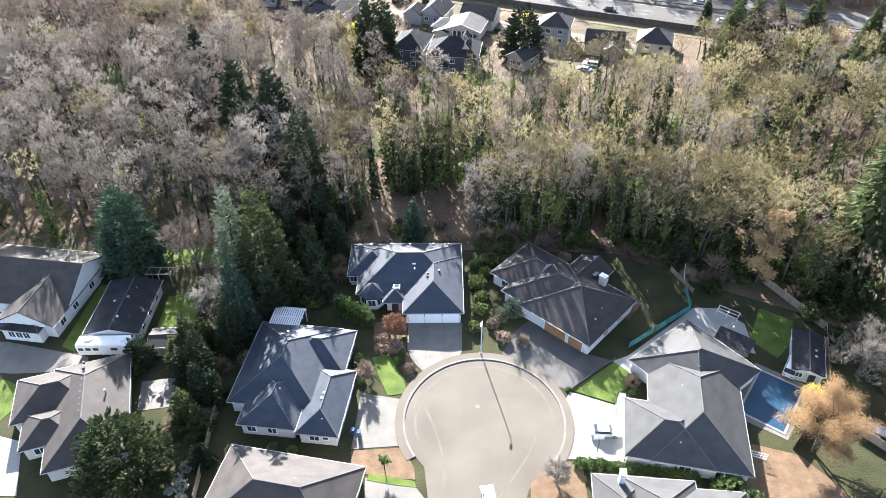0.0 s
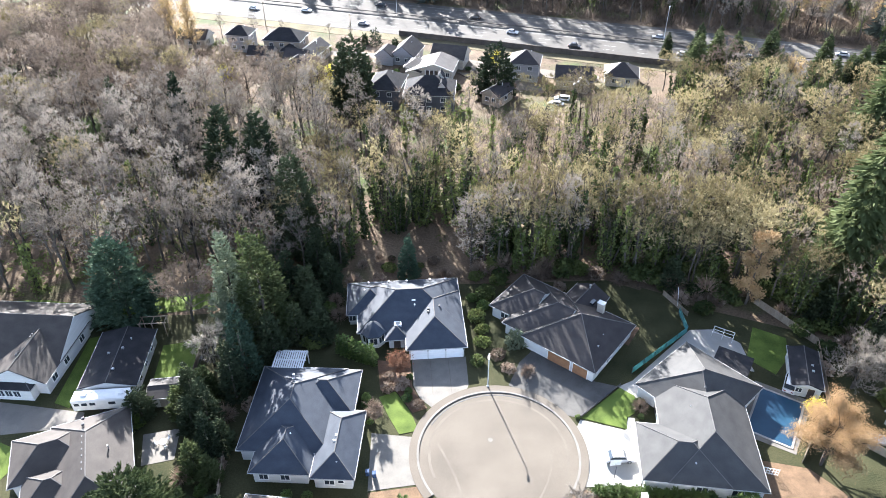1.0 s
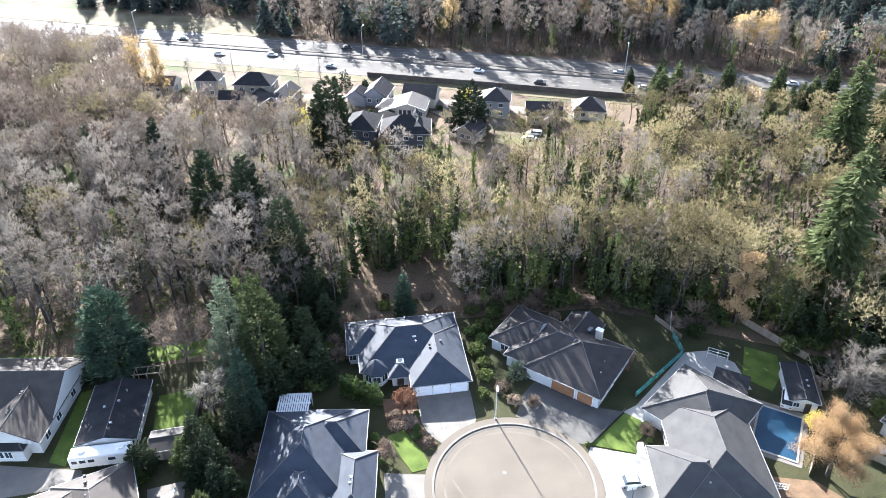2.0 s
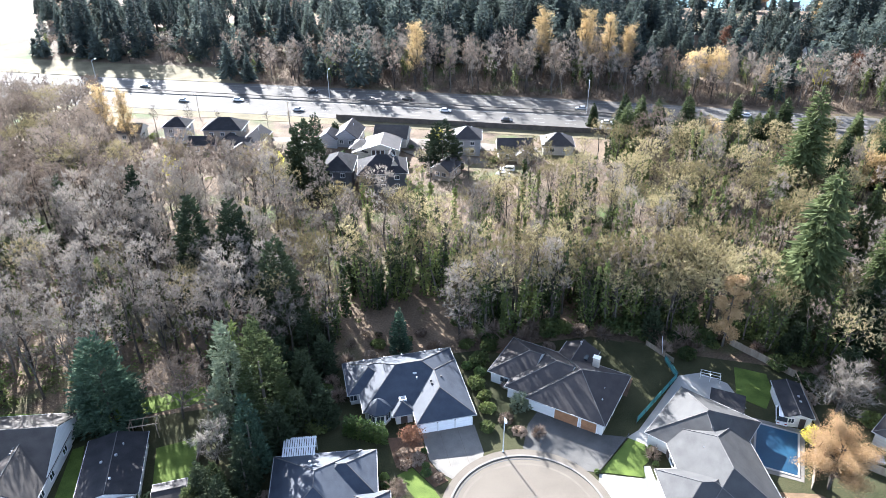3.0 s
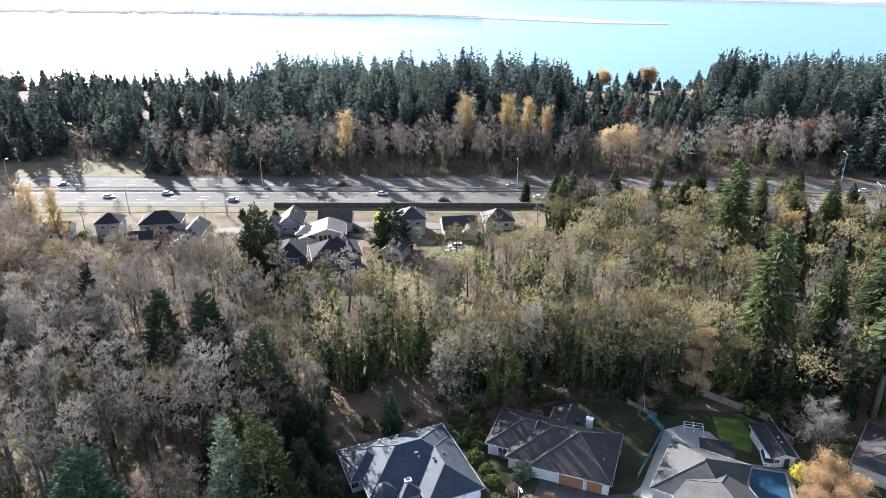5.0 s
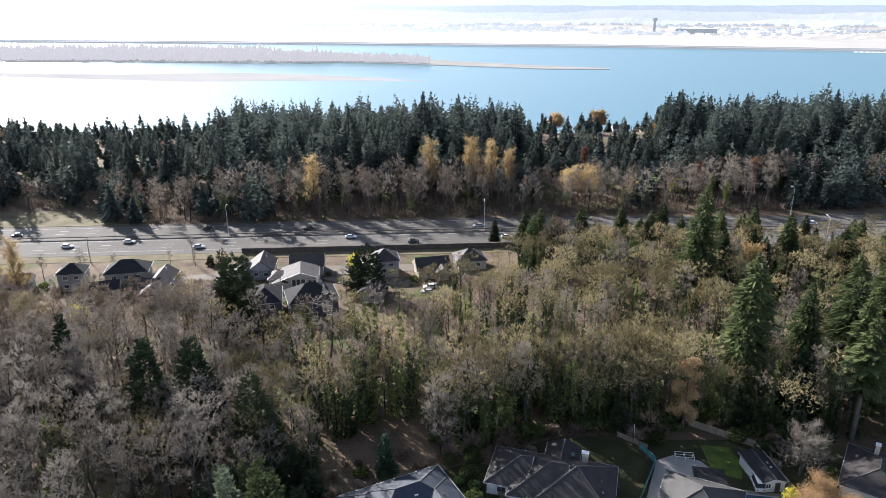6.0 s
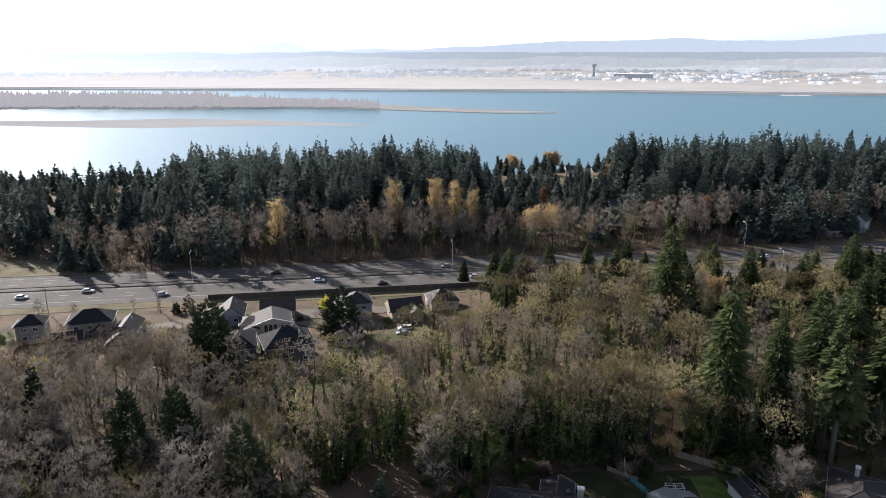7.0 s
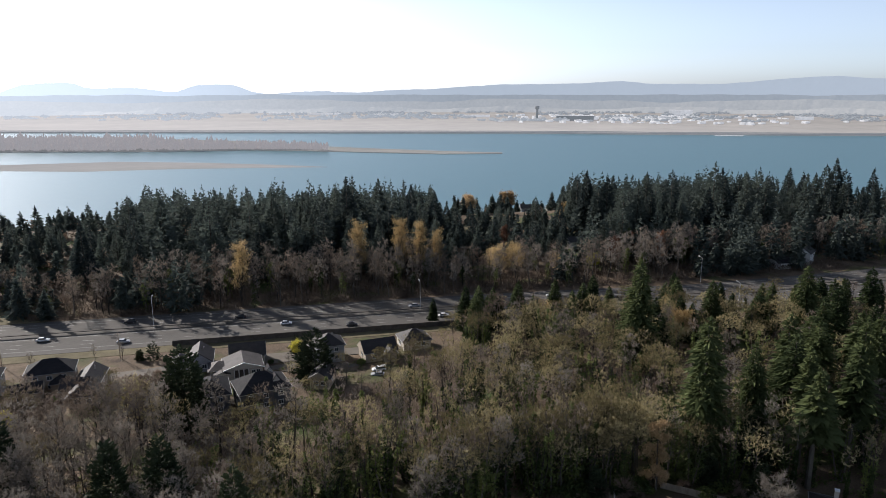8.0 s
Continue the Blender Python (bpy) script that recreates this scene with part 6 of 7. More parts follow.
def make_shrub(seed, label, w, d, h, mat, n=700, size=0.2, name="shrub", twiggy=False, boxy=0.0, category="shrub", group=""):
    rnd = random.Random(seed)
    t = thing(name, label, category, pose(0, 0, 0), group)
    g = Geo()
    for i in range(5):
        a = rnd.uniform(0, 6.28)
        g.tube([(0.1 * math.cos(a), 0.1 * math.sin(a), -0.1), (w * 0.3 * math.cos(a), d * 0.3 * math.sin(a), h * 0.6)], [0.05, 0.02], 4)
    part("woody_base", g, M_BARK, t)
    g = Geo()
    for i in range(n):
        v = Vector((rnd.gauss(0, 1), rnd.gauss(0, 1), rnd.gauss(0.2, 1))).normalized()
        if boxy:
            c = max(abs(v.x), abs(v.y), abs(v.z)) ** boxy
            v = v / c
        k = rnd.uniform(0.7, 1.05) * (1 + 0.12 * math.sin(v.x * 7 + seed) * math.sin(v.y * 6))
        p = Vector((v.x * w * k / 2, v.y * d * k / 2, max(0.05, h * 0.5 + v.z * h * k / 2)))
        if twiggy:
            blades(g, p * 0.6 + Vector((0, 0, 0.1)), (v + Vector((0, 0, 0.3))).normalized(), size * rnd.uniform(2, 4), 0.02 + size * 0.08, rnd)
        else:
            leaf(g, p, size * rnd.uniform(0.6, 1.3), rnd)
    part("crown", g, mat, t)
    return t


class Kinds:
    """Trees built once and then copied to their places."""

    def __init__(self, makers):
        self.made = [m() for m in makers]
        self.used = [False] * len(self.made)

    def put(self, k, x, y, scale=1.0, turn=0.0, wide=1.0):
        k %= len(self.made)
        z = ground_height(x, y)
        if not self.used[k]:
            self.used[k] = True
            self.made[k].matrix_basis = pose(x, y, z, 0, 0, turn)
            return self.made[k]
        return copy_thing(self.made[k], pose(x, y, z, 0, 0, turn) @ Matrix.Diagonal((scale * wide, scale * wide, scale, 1)))


def place(t, x, y, turn=0.0, z=None):
    t.matrix_basis = pose(x, y, ground_height(x, y) if z is None else z, 0, 0, turn)
    return t


# single trees that stand out
place(make_cedar(11, "broad rounded blue-green pine beside the houses", 19.0, 6.3, M_PINE, "pine_tree", 4600, 0.42, 0.62, lumps=12, reach=2.4), -59.5, 104.2)
place(make_cedar(12, "tall cedar with silvery-green sprays", 24.0, 4.6, M_PALE_CEDAR, "cedar_tree", 3600, 0.62, 0.5), -37.6, 98.0)
place(make_cedar(13, "tall dark green cedar with a dense pointed crown", 24.0, 6.2, M_NEAR_FIR, "cedar_tree", 4600, 0.62, 0.5), -32.4, 97.2)
place(make_cedar(14, "dark green cypress with pointed crown", 18.0, 3.3, M_PINE, "cypress_tree", 2400, 0.6), -34.7, 86.5)
place(make_cedar(15, "narrow dark cypress beside a shed", 11.5, 2.6, M_CEDAR, "cypress_tree", 1800, 0.6), -42.0, 80.0)
place(make_cedar(16, "broad green conifer beside a taupe house", 14.0, 6.6, M_NEAR_FIR, "cedar_tree", 5200, 0.45, 0.5, lumps=14), -45.0, 57.5)
place(make_cedar(17, "small dark round-headed tree", 6.0, 2.6, M_CEDAR, "yew_tree", 1200, 0.4), -51.0, 80.0)
place(make_cedar(18, "small pointed blue-green spruce behind the house", 11.0, 2.5, M_PINE, "spruce_tree", 1800, 0.7), -6.0, 112.0)
place(make_cedar(19, "small dark rounded yew tree", 8.5, 2.1, M_CEDAR, "yew_tree", 1300, 0.4), -20.5, 117.0)
place(make_bare(21, "pale grey leafless tree with drooping fine twigs", 18.5, 4.6, M_TWIG_PALE, 16, name="bare_tree", group="", rise=0.55, first=0.15, count=18, dome=2600, length=1.0, wide=0.03), 7.2, 114.0)
place(make_bare(22, "pale leafless tree with a wide open crown", 10.5, 5.4, M_TWIG_PALE, 14, name="bare_tree", group="", stems=3, rise=0.6, first=0.16, wide=0.035, dome=1700), 67.5, 76.0)
place(make_leafy(23, "birch with thin orange-gold leaves", 19.5, 2.8, M_BIRCH, 90, 0.19, 0.5, "birch_tree", rise=0.3, first=0.12, count=16), 59.0, 98.5)
place(make_leafy(24, "broad maple with dense orange-brown leaves", 10.5, 6.0, M_TAN, 190, 0.1, 0.5, "maple_tree", stems=3, rise=0.5, first=0.2), 54.5, 61.5)
place(make_leafy(25, "shrub with a few yellow leaves", 4.0, 1.6, M_YELLOWGREEN, 14, 0.2, 0.3, "shrub", stems=2), 57.5, 69.8)
place(make_bare(26, "wide leafless tree with brown twigs over the yard", 13.0, 6.4, M_TWIG_BROWN, 10, name="bare_tree", group="", stems=2, rise=0.5, first=0.22, count=10, dome=3600, wide=0.03, length=0.9, flat=0.8), -47.5, 102.5)
place(make_bare(27, "pale pinkish leafless tree beside a shed", 9.5, 3.6, M_TWIG_PALE, 8, name="bare_tree", group="", stems=2, rise=0.5, first=0.2, dome=800, wide=0.03), -41.0, 90.0)
place(make_leafy(28, "small weeping tree with dry russet leaves", 4.2, 2.0, M_RUST, 16, 0.14, 0.25, "maple_tree", stems=3, rise=0.3, first=0.2), -8.6, 86.2)
place(make_bare(29, "small rounded leafless shrub tree on a lawn", 3.6, 1.9, M_SHRUB, 20, name="bare_tree", group="", stems=3, rise=0.6, first=0.1, wide=0.022, length=0.7), -13.0, 75.6)
place(make_bare(30, "rounded leafless tree by the street", 4.5, 2.4, M_TWIG_PALE, 18, name="bare_tree", group="", stems=3, rise=0.6, first=0.1, wide=0.022, length=0.8), 16.0, 56.6)
place(make_leafy(31, "small topiary tree with tufted branches at the street corner", 3.2, 1.0, M_HEDGE, 22, 0.13, 0.15, "topiary_tree", rise=0.5, first=0.6, count=5), -8.6, 58.8)
place(make_cedar(32, "small grey-green weeping conifer beside the driveway", 3.6, 2.0, M_PALE_CEDAR, "shrub_conifer", 900, 0.35, 0.3), 12.6, 91.0)

place(make_cedar(33, "broad dark cedar beside the far houses", 24.0, 6.4, M_CEDAR, "cedar_tree", 6500, 0.34, 0.8, reach=0.8, lumps=4), -18.7, 190.0)
place(make_cedar(34, "broad dark cedar before a far house", 16.5, 6.4, M_CEDAR, "cedar_tree", 3400, 0.36, 0.7, reach=1.2), 24.0, 201.5)
place(make_cedar(35, "dark evergreen in the shaded yard", 12.5, 2.6, M_CEDAR, "cypress_tree", 1700, 0.6), -39.0, 76.0)
place(make_cedar(36, "dark evergreen against the fence", 10.5, 2.4, M_CEDAR, "cypress_tree", 1500, 0.6), -37.8, 70.5)
place(make_cedar(37, "dark evergreen behind a blue-roofed house", 13.0, 2.8, M_CEDAR, "cypress_tree", 1700, 0.6), -36.0, 82.5)
place(make_cedar(38, "dark evergreen in a shaded corner", 9.0, 2.6, M_CEDAR, "cypress_tree", 1500, 0.5), -27.0, 95.5)
place(make_cedar(39, "dark evergreen beside the back lawn", 9.5, 2.8, M_CEDAR, "cypress_tree", 1500, 0.5), -24.5, 100.0)
place(make_cedar(140, "tall dark cedar above the bare woods", 27.5, 6.3, M_CEDAR, "cedar_tree", 4600, 0.55, 0.7), -45.3, 140.2)
place(make_cedar(141, "tall dark cedar in the woods", 27.0, 6.5, M_CEDAR, "cedar_tree", 4600, 0.55, 0.7), -36.9, 137.4)
place(make_cedar(142, "tall dark green cedar at the edge of the woods", 24.5, 5.8, M_CEDAR, "cedar_tree", 4400, 0.5, 0.62), -28.3, 122.6)
place(make_cedar(143, "dark cedar deep in the woods", 22.0, 5.0, M_CEDAR, "cedar_tree", 3000, 0.75, 0.55), -79.0, 172.0)
place(make_cedar(144, "dark cedar near the far houses", 26.0, 5.6, M_CEDAR, "cedar_tree", 3400, 0.75, 0.6), -60.1, 163.3)
for i, (x, y, s) in enumerate(((-21.5, 124.5, 1.0), (-17.8, 125.5, 0.95), (-6.6, 129.5, 0.9), (-2.2, 131.0, 0.95), (7.2, 137.5, 1.0), (15.0, 134.5, 0.9), (24.8, 133.0, 1.0), (32.5, 130.5, 0.95), (39.0, 123.0, 0.9))):
    place(make_ivy_tree(150 + i, "leafless tree thickly clad in ivy", 15.5 * s, 2 + i % 3, M_TWIG_OLIVE, 420, "ivy-clad trees at the edge of the woods", 0.82), x, y, i * 50)
for i, (x, y, h, r) in enumerate(((-44.0, 79.0, 7.5, 2.2), (-41.5, 75.5, 9.0, 2.4), (-39.5, 67.5, 8.0, 2.3), (-36.2, 72.0, 7.0, 2.0), (-37.0, 66.0, 6.0, 1.9), (-35.2, 60.0, 5.0, 1.8), (-40.5, 82.5, 8.0, 2.2))):
    place(make_cedar(160 + i, "dark unclipped evergreen in the shaded yard", h, r, M_CEDAR if i % 2 else M_NEAR_FIR, "cypress_tree", 1200, 0.5, 0.4), x, y)
for i, (x, y, h, r) in enumerate(((-22.5, 95.0, 9.0, 2.6), (-25.5, 103.5, 12.0, 3.0), (-21.5, 108.5, 10.0, 2.8), (-29.0, 106.0, 13.0, 3.2), (-30.5, 91.0, 11.0, 3.0), (-24.0, 113.0, 13.5, 3.2), (-33.5, 110.0, 14.0, 3.4), (-40.5, 110.0, 12.0, 3.0), (46.0, 104.5, 7.5, 2.6), (71.0, 93.0, 8.0, 2.8), (75.0, 83.0, 9.0, 3.0))):
    place(make_cedar(170 + i, "dark green evergreen in deep shade", h, r, M_CEDAR, "cypress_tree", 1300, 0.5, 0.55), x, y)
# shrubs and hedges
for i in range(9):
    place(make_cedar(60 + i, "clipped columnar tree in a hedge", 4.6 + 0.3 * (i % 3), 0.95, M_HEDGE, "hedge_cypress", 360, 0.35, 0.3, "hedge between two houses"), -19.0 + i * 0.72, 91.5 - i * 0.42)
for i in range(13):
    place(make_cedar(80 + i, "clipped green shrub in a hedge", 1.9 + 0.25 * (i % 3), 1.0, M_HEDGE, "hedge_shrub", 330, 0.3, 0.26, "hedge along the driveway"), 19.8 + i * 1.32, 59.4 - i * 0.22)
for i, (x, y, s) in enumerate(((38.8, 54.6, 1.3), (40.6, 55.6, 1.2), (41.8, 52.6, 1.5), (-51.5, 77.5, 1.0))):
    place(make_cedar(100 + i, "rounded green shrub beside a house", 2.6 * s, 1.5 * s, M_HEDGE, "shrub", 700, 0.35, 0.32, "green shrubs"), x, y)
bushes = Kinds([lambda: make_shrub(41, "low rounded brown-leaved shrub", 2.6, 2.2, 1.3, M_SHRUB, 430, 0.19, group="shrubs round the houses"),
                lambda: make_shrub(42, "low rounded green shrub", 1.8, 1.8, 1.2, M_HEDGE, 520, 0.16, group="shrubs round the houses"),
                lambda: make_shrub(43, "leafless brown bush with fine twigs", 2.6, 2.4, 1.9, M_SHRUB, 420, 0.32, twiggy=True, group="shrubs round the houses"),
                lambda: make_shrub(44, "tangled dark green bramble bush", 3.0, 2.6, 1.4, M_IVY, 430, 0.24, group="shrubs round the houses")])
for i, (k, x, y, s) in enumerate(((0, -10.4, 84.4, 1), (0, -8.4, 82.4, 1.2), (0, -10.8, 81.9, 1), (1, -7.5, 79.4, 1.1), (0, -5.8, 77.9, 0.9), (1, -6.9, 84.2, 0.7), (1, -7.2, 81.0, 0.8), (1, -14.4, 78.6, 0.8), (1, -14.3, 80.2, 0.9),
                                  (1, -29.0, 61.9, 0.8), (1, -25.8, 61.6, 0.9), (1, -13.6, 75.0, 0.6), (1, 20.0, 73.4, 0.5), (1, 31.0, 75.6, 0.8), (2, 30.6, 74.4, 0.6), (1, 30.2, 72.6, 0.6),
                                  (3, 7.0, 95.0, 1.2), (3, 6.4, 98.5, 1.3), (1, 8.0, 101.5, 1.4), (3, 6.6, 91.5, 1.1), (0, 9.0, 88.0, 1.2), (3, 5.2, 87.0, 1.0), (0, 10.4, 84.6, 1.1), (2, 13.6, 83.6, 1.0), (3, 8.8, 105.0, 1.5), (1, 6.0, 104.0, 1.2), (0, 12.0, 96.8, 1.0),
                                  (2, -19.6, 101.0, 1.3), (2, -20.5, 105.0, 1.2), (1, -21.5, 103.4, 1.4), (3, -24.0, 94.0, 1.6), (3, -26.0, 98.0, 1.6), (2, -17.0, 110.5, 1.4), (0, -12.0, 111.5, 1.2), (2, 1.0, 111.0, 1.3), (3, 12.0, 109.0, 1.3),
                                  (2, 20.0, 110.0, 1.4), (0, 24.0, 106.0, 1.1), (2, 28.0, 103.0, 1.1), (3, -30.5, 84.5, 1.1), (0, -33.5, 80.0, 1.2), (2, -37.0, 78.0, 1.3), (3, -39.0, 72.0, 1.3), (0, -36.5, 68.0, 1.2), (1, -38.2, 64.0, 1.1), (1, -37.5, 60.5, 0.9), (2, -41.5, 66.5, 1.2),
                                  (3, 62.5, 70.0, 1.4), (0, 65.0, 80.0, 1.3), (3, 68.0, 84.0, 1.6), (2, 70.0, 79.0, 1.4), (3, 66.0, 90.0, 1.6), (3, 72.0, 72.0, 1.6), (2, 46.5, 100.0, 1.3), (3, 50.0, 97.0, 1.4), (0, 42.0, 107.5, 1.2), (2, 36.5, 107.0, 1.3))):
    bushes.put(k, x, y, s, i * 47)

# big firs on the east side and in the woods
firs = Kinds([lambda: make_conifer(51, "tall dark Douglas fir with drooping boughs", 34, 4.6, M_NEAR_FIR, 0.1, levels=44, around=11, power=0.45, fat=0.6, ragged=0.5, joints=2, hang=0.9),
              lambda: make_conifer(52, "tall dark fir with a ragged crown", 30, 4.9, M_NEAR_FIR, 0.2, levels=38, ragged=0.55, power=0.48, fat=0.6, around=10, joints=2, hang=0.9),
              lambda: make_conifer(53, "slender dark green fir tree", 24, 4.0, M_NEAR_FIR, 0.08, levels=34, power=0.55, fat=0.6, ragged=0.45, joints=2, hang=0.8),
              lambda: make_conifer(54, "old fir with bare lower trunk", 31, 4.8, M_NEAR_FIR, 0.42, levels=26, ragged=0.55, power=0.65, joints=2)])
for i, (k, x, y, s) in enumerate(((0, 120.0, 84.0, 1.0), (0, 77.0, 100.0, 1.12), (0, 111.0, 147.0, 1.1), (1, 91.0, 96.0, 1.03), (3, 97.0, 86.0, 1.0), (1, 104.0, 93.0, 1.0), (0, 112.0, 99.0, 0.95), (3, 106.0, 79.0, 1.0), (1, 124.0, 97.0, 0.95), (0, 131.0, 85.0, 0.95),
                                  (1, 135.0, 105.0, 0.85), (3, 144.0, 95.0, 0.9), (0, 151.0, 109.0, 0.8), (1, 161.0, 99.0, 0.85), (0, 169.0, 113.0, 0.8), (1, 182.0, 130.0, 0.93), (0, 176.0, 118.0, 0.8), (2, 192.0, 122.0, 0.95), (0, 204.0, 118.0, 0.8), (3, 88.0, 79.0, 0.95), (2, 84.0, 90.0, 0.8),
                                  (2, 154.0, 149.0, 0.98), (2, 157.0, 166.0, 0.86), (2, 176.0, 181.0, 0.7), (2, 196.0, 154.0, 0.62), (2, 84.0, 196.0, 0.83), (2, 90.0, 210.0, 0.78), (2, 87.0, 227.0, 0.42), (2, 101.0, 207.0, 0.7), (2, 108.0, 219.0, 0.4), (2, 140.0, 166.0, 0.6), (2, 128.0, 150.0, 0.6), (2, 137.0, 137.0, 0.66),
                                  (2, 122.0, 186.0, 0.66), (2, 134.0, 192.0, 0.7), (2, 96.0, 169.0, 0.52), (2, 84.0, 152.0, 0.5), (2, 72.0, 134.0, 0.55), (2, 118.0, 128.0, 0.7), (2, 104.0, 118.0, 0.7), (2, 166.0, 140.0, 0.7), (2, 186.0, 166.0, 0.6), (2, 172.0, 152.0, 0.62), (2, 164.0, 176.0, 0.66), (2, 150.0, 182.0, 0.6), (2, 206.0, 146.0, 0.6), (2, 212.0, 138.0, 0.66), (2, 168.0, 190.0, 0.55), (2, 146.0, 156.0, 0.7), (2, 222.0, 134.0, 0.7), (1, 196.0, 132.0, 0.72), (2, 112.0, 176.0, 0.55), (2, 106.0, 190.0, 0.5))):
    firs.put(k, x, y, s, i * 77, 1.42)

# autumn-coloured trees
gold = Kinds([lambda: make_leafy(71, "tall cottonwood in pale gold leaf", 30, 6.6, M_GOLD, 26, 0.26, 0.7, "cottonwood_tree", "golden cottonwoods", rise=1.7, first=0.22, count=15, stems=2),
              lambda: make_leafy(72, "broad tree in dull gold leaf", 16, 6.2, M_GOLD, 22, 0.3, 0.9, "autumn_tree", "golden trees", stems=2, rise=0.8),
              lambda: make_leafy(73, "small tree in bright yellow-green leaf", 8, 3.0, M_YELLOWGREEN, 24, 0.22, 0.4, "autumn_tree", "yellow trees", stems=2, rise=0.7),
              lambda: make_leafy(74, "small tree in rust-red leaf", 14, 3.6, M_RUST, 26, 0.28, 0.5, "autumn_tree", "russet trees", rise=1.0),
              lambda: make_leafy(75, "broad tree in orange leaf near the river", 13, 6.0, M_BIRCH, 40, 0.5, 1.0, "autumn_tree", "orange trees", stems=2, rise=0.8)])
for i, (k, x, y, s) in enumerate(((0, 92.5, 296.0, 1.12), (0, 108.0, 284.0, 1.05), (0, 116.0, 280.0, 1.0), (0, 33.6, 293.0, 0.95), (0, 124.0, 277.0, 0.85), (1, 150.0, 262.0, 1.15), (1, 158.0, 258.0, 1.05), (1, 114.0, 194.0, 0.75), (1, 160.0, 172.0, 0.7), (2, -58.9, 211.0, 1.7), (2, -28.0, 208.0, 1.0),
                                  (2, 27.0, 222.0, 0.8), (0, -75.0, 240.0, 0.75), (0, -82.0, 243.0, 0.8), (4, 252.0, 418.0, 1.2), (4, 292.0, 420.0, 1.15), (3, 190.0, 305.0, 1.2), (3, 240.0, 262.0, 1.3), (3, 232.0, 250.0, 1.1), (1, 176.0, 250.0, 0.7), (1, 262.0, 330.0, 1.0), (1, 137.0, 150.0, 0.9), (3, 235.0, 233.0, 1.35), (3, 213.0, 244.0, 1.2), (2, 198.0, 245.0, 1.2))):
    gold.put(k, x, y, s, i * 61)

# the woods between the houses and the highway
woods_grey = Kinds([lambda s=s: make_bare(200 + s, "leafless grey-brown alder in the woods", 18.5, 3.3 + 0.3 * (s % 3), M_TWIG_GREY, 2, name="alder_tree", dome=1800, group="alders in the woods", first=0.34, rise=1.3, length=0.85, wide=0.036) for s in range(5)])
woods_brown = Kinds([lambda s=s: make_bare(210 + s, "leafless brown ash deep in the woods", 16.5, 4.0 + 0.3 * (s % 3), M_TWIG_BROWN, 2, name="ash_tree", dome=1250, group="ashes in the woods", first=0.34, rise=1.0, wide=0.048, length=0.95, flat=0.6) for s in range(4)])
woods_olive = Kinds([lambda s=s: make_bare(220 + s, "leafless maple with olive mossy twigs", 16.5, 4.7 + 0.35 * (s % 3), M_TWIG_OLIVE, 2, name="mossy_maple_tree", dome=2100, group="mossy maples in the woods", length=0.8, wide=0.04, first=0.36, flat=1.0, rise=0.8) for s in range(5)])
woods_ivy = Kinds([lambda s=s: make_ivy_tree(240 + s, "leafless tree with ivy climbing its stems", 17, 1 + s % 3, M_TWIG_OLIVE if s % 2 else M_TWIG_BROWN, 330 - 40 * (s % 3), "ivy-clad trees in the woods", 0.78 + 0.08 * (s % 3), 1.05 + 0.3 * (s % 3)) for s in range(6)])


def edge_of_woods(x):
    """How near to the houses the trees come."""
    steps = ((-140, 113), (-72, 112), (-46, 111), (-40, 106), (-22, 112), (-16, 122), (2, 124), (8, 114), (14, 113), (34, 112), (46, 107), (54, 103), (62, 102), (72, 88), (86, 66), (160, 60))
    for (x0, y0), (x1, y1) in zip(steps, steps[1:]):
        if x <= x1:
            return y0 + (y1 - y0) * (x - x0) / (x1 - x0)
    return 60


rnd = random.Random(77)
STEP = 6.5
count = 0
for j in range(40):
    for i in range(52):
        x, y = -140 + i * STEP + rnd.uniform(-2.6, 2.6) + (j % 2) * 3.2, 60 + j * STEP * 0.93 + rnd.uniform(-2.6, 2.6)
        s = beyond(x, y)
        limit = -42 if (x > 76 or x < -84) else -64 - 30 * ease(-84, -74, x) * ease(-16, -26, x) - 40 * ease(-30, -18, x) * ease(38, 26, x) - 16 * ease(26, 38, x) * ease(82, 72, x)
        pick, size, turn = rnd.random(), rnd.uniform(0.82, 1.15), rnd.uniform(0, 360)
        if y < edge_of_woods(x) or s > limit or x > 225:
            continue
        if x > 110 and pick < 0.45:
            continue
        if -16 < x < 12 and y < 132 and pick < 0.4:
            continue
        size *= (1.06 if x < -20 else 1.0) if x < 60 else 0.95
        mossy = ease(-60, 10, x + 18 * noise.noise((x * 0.03, y * 0.03, 1)))
        front = ease(40, 0, y - edge_of_woods(x))
        u = rnd.random()
        front = max(front, 0.8 * ease(72, 50, y - edge_of_woods(x)) * ease(62, 46, x))
        if u < (0.44 + 0.34 * front) * (0.14 + 0.86 * mossy):
            woods_ivy.put(count, x, y, size, turn)
        elif u < 0.12 + 0.8 * mossy:
            woods_olive.put(count, x, y, size, turn)
        else:
            (woods_brown if (y > 180 or x < -112) else woods_grey).put(count, x, y, size * 1.05, turn)
        count += 1

for i, (k, x, y, s) in enumerate(((1, -26, 196, 0.7), (0, -22, 190, 0.75), (2, -3, 182, 0.65), (3, 14, 186, 0.6), (0, 32, 199, 0.6), (1, 44, 197, 0.55), (2, 57, 196, 0.6), (0, 70, 196, 0.7), (3, -30, 226, 0.6), (1, 17, 202, 0.55), (2, -56, 240, 0.5))):
    woods_olive.put(k, x, y, s * 0.8, i * 63)
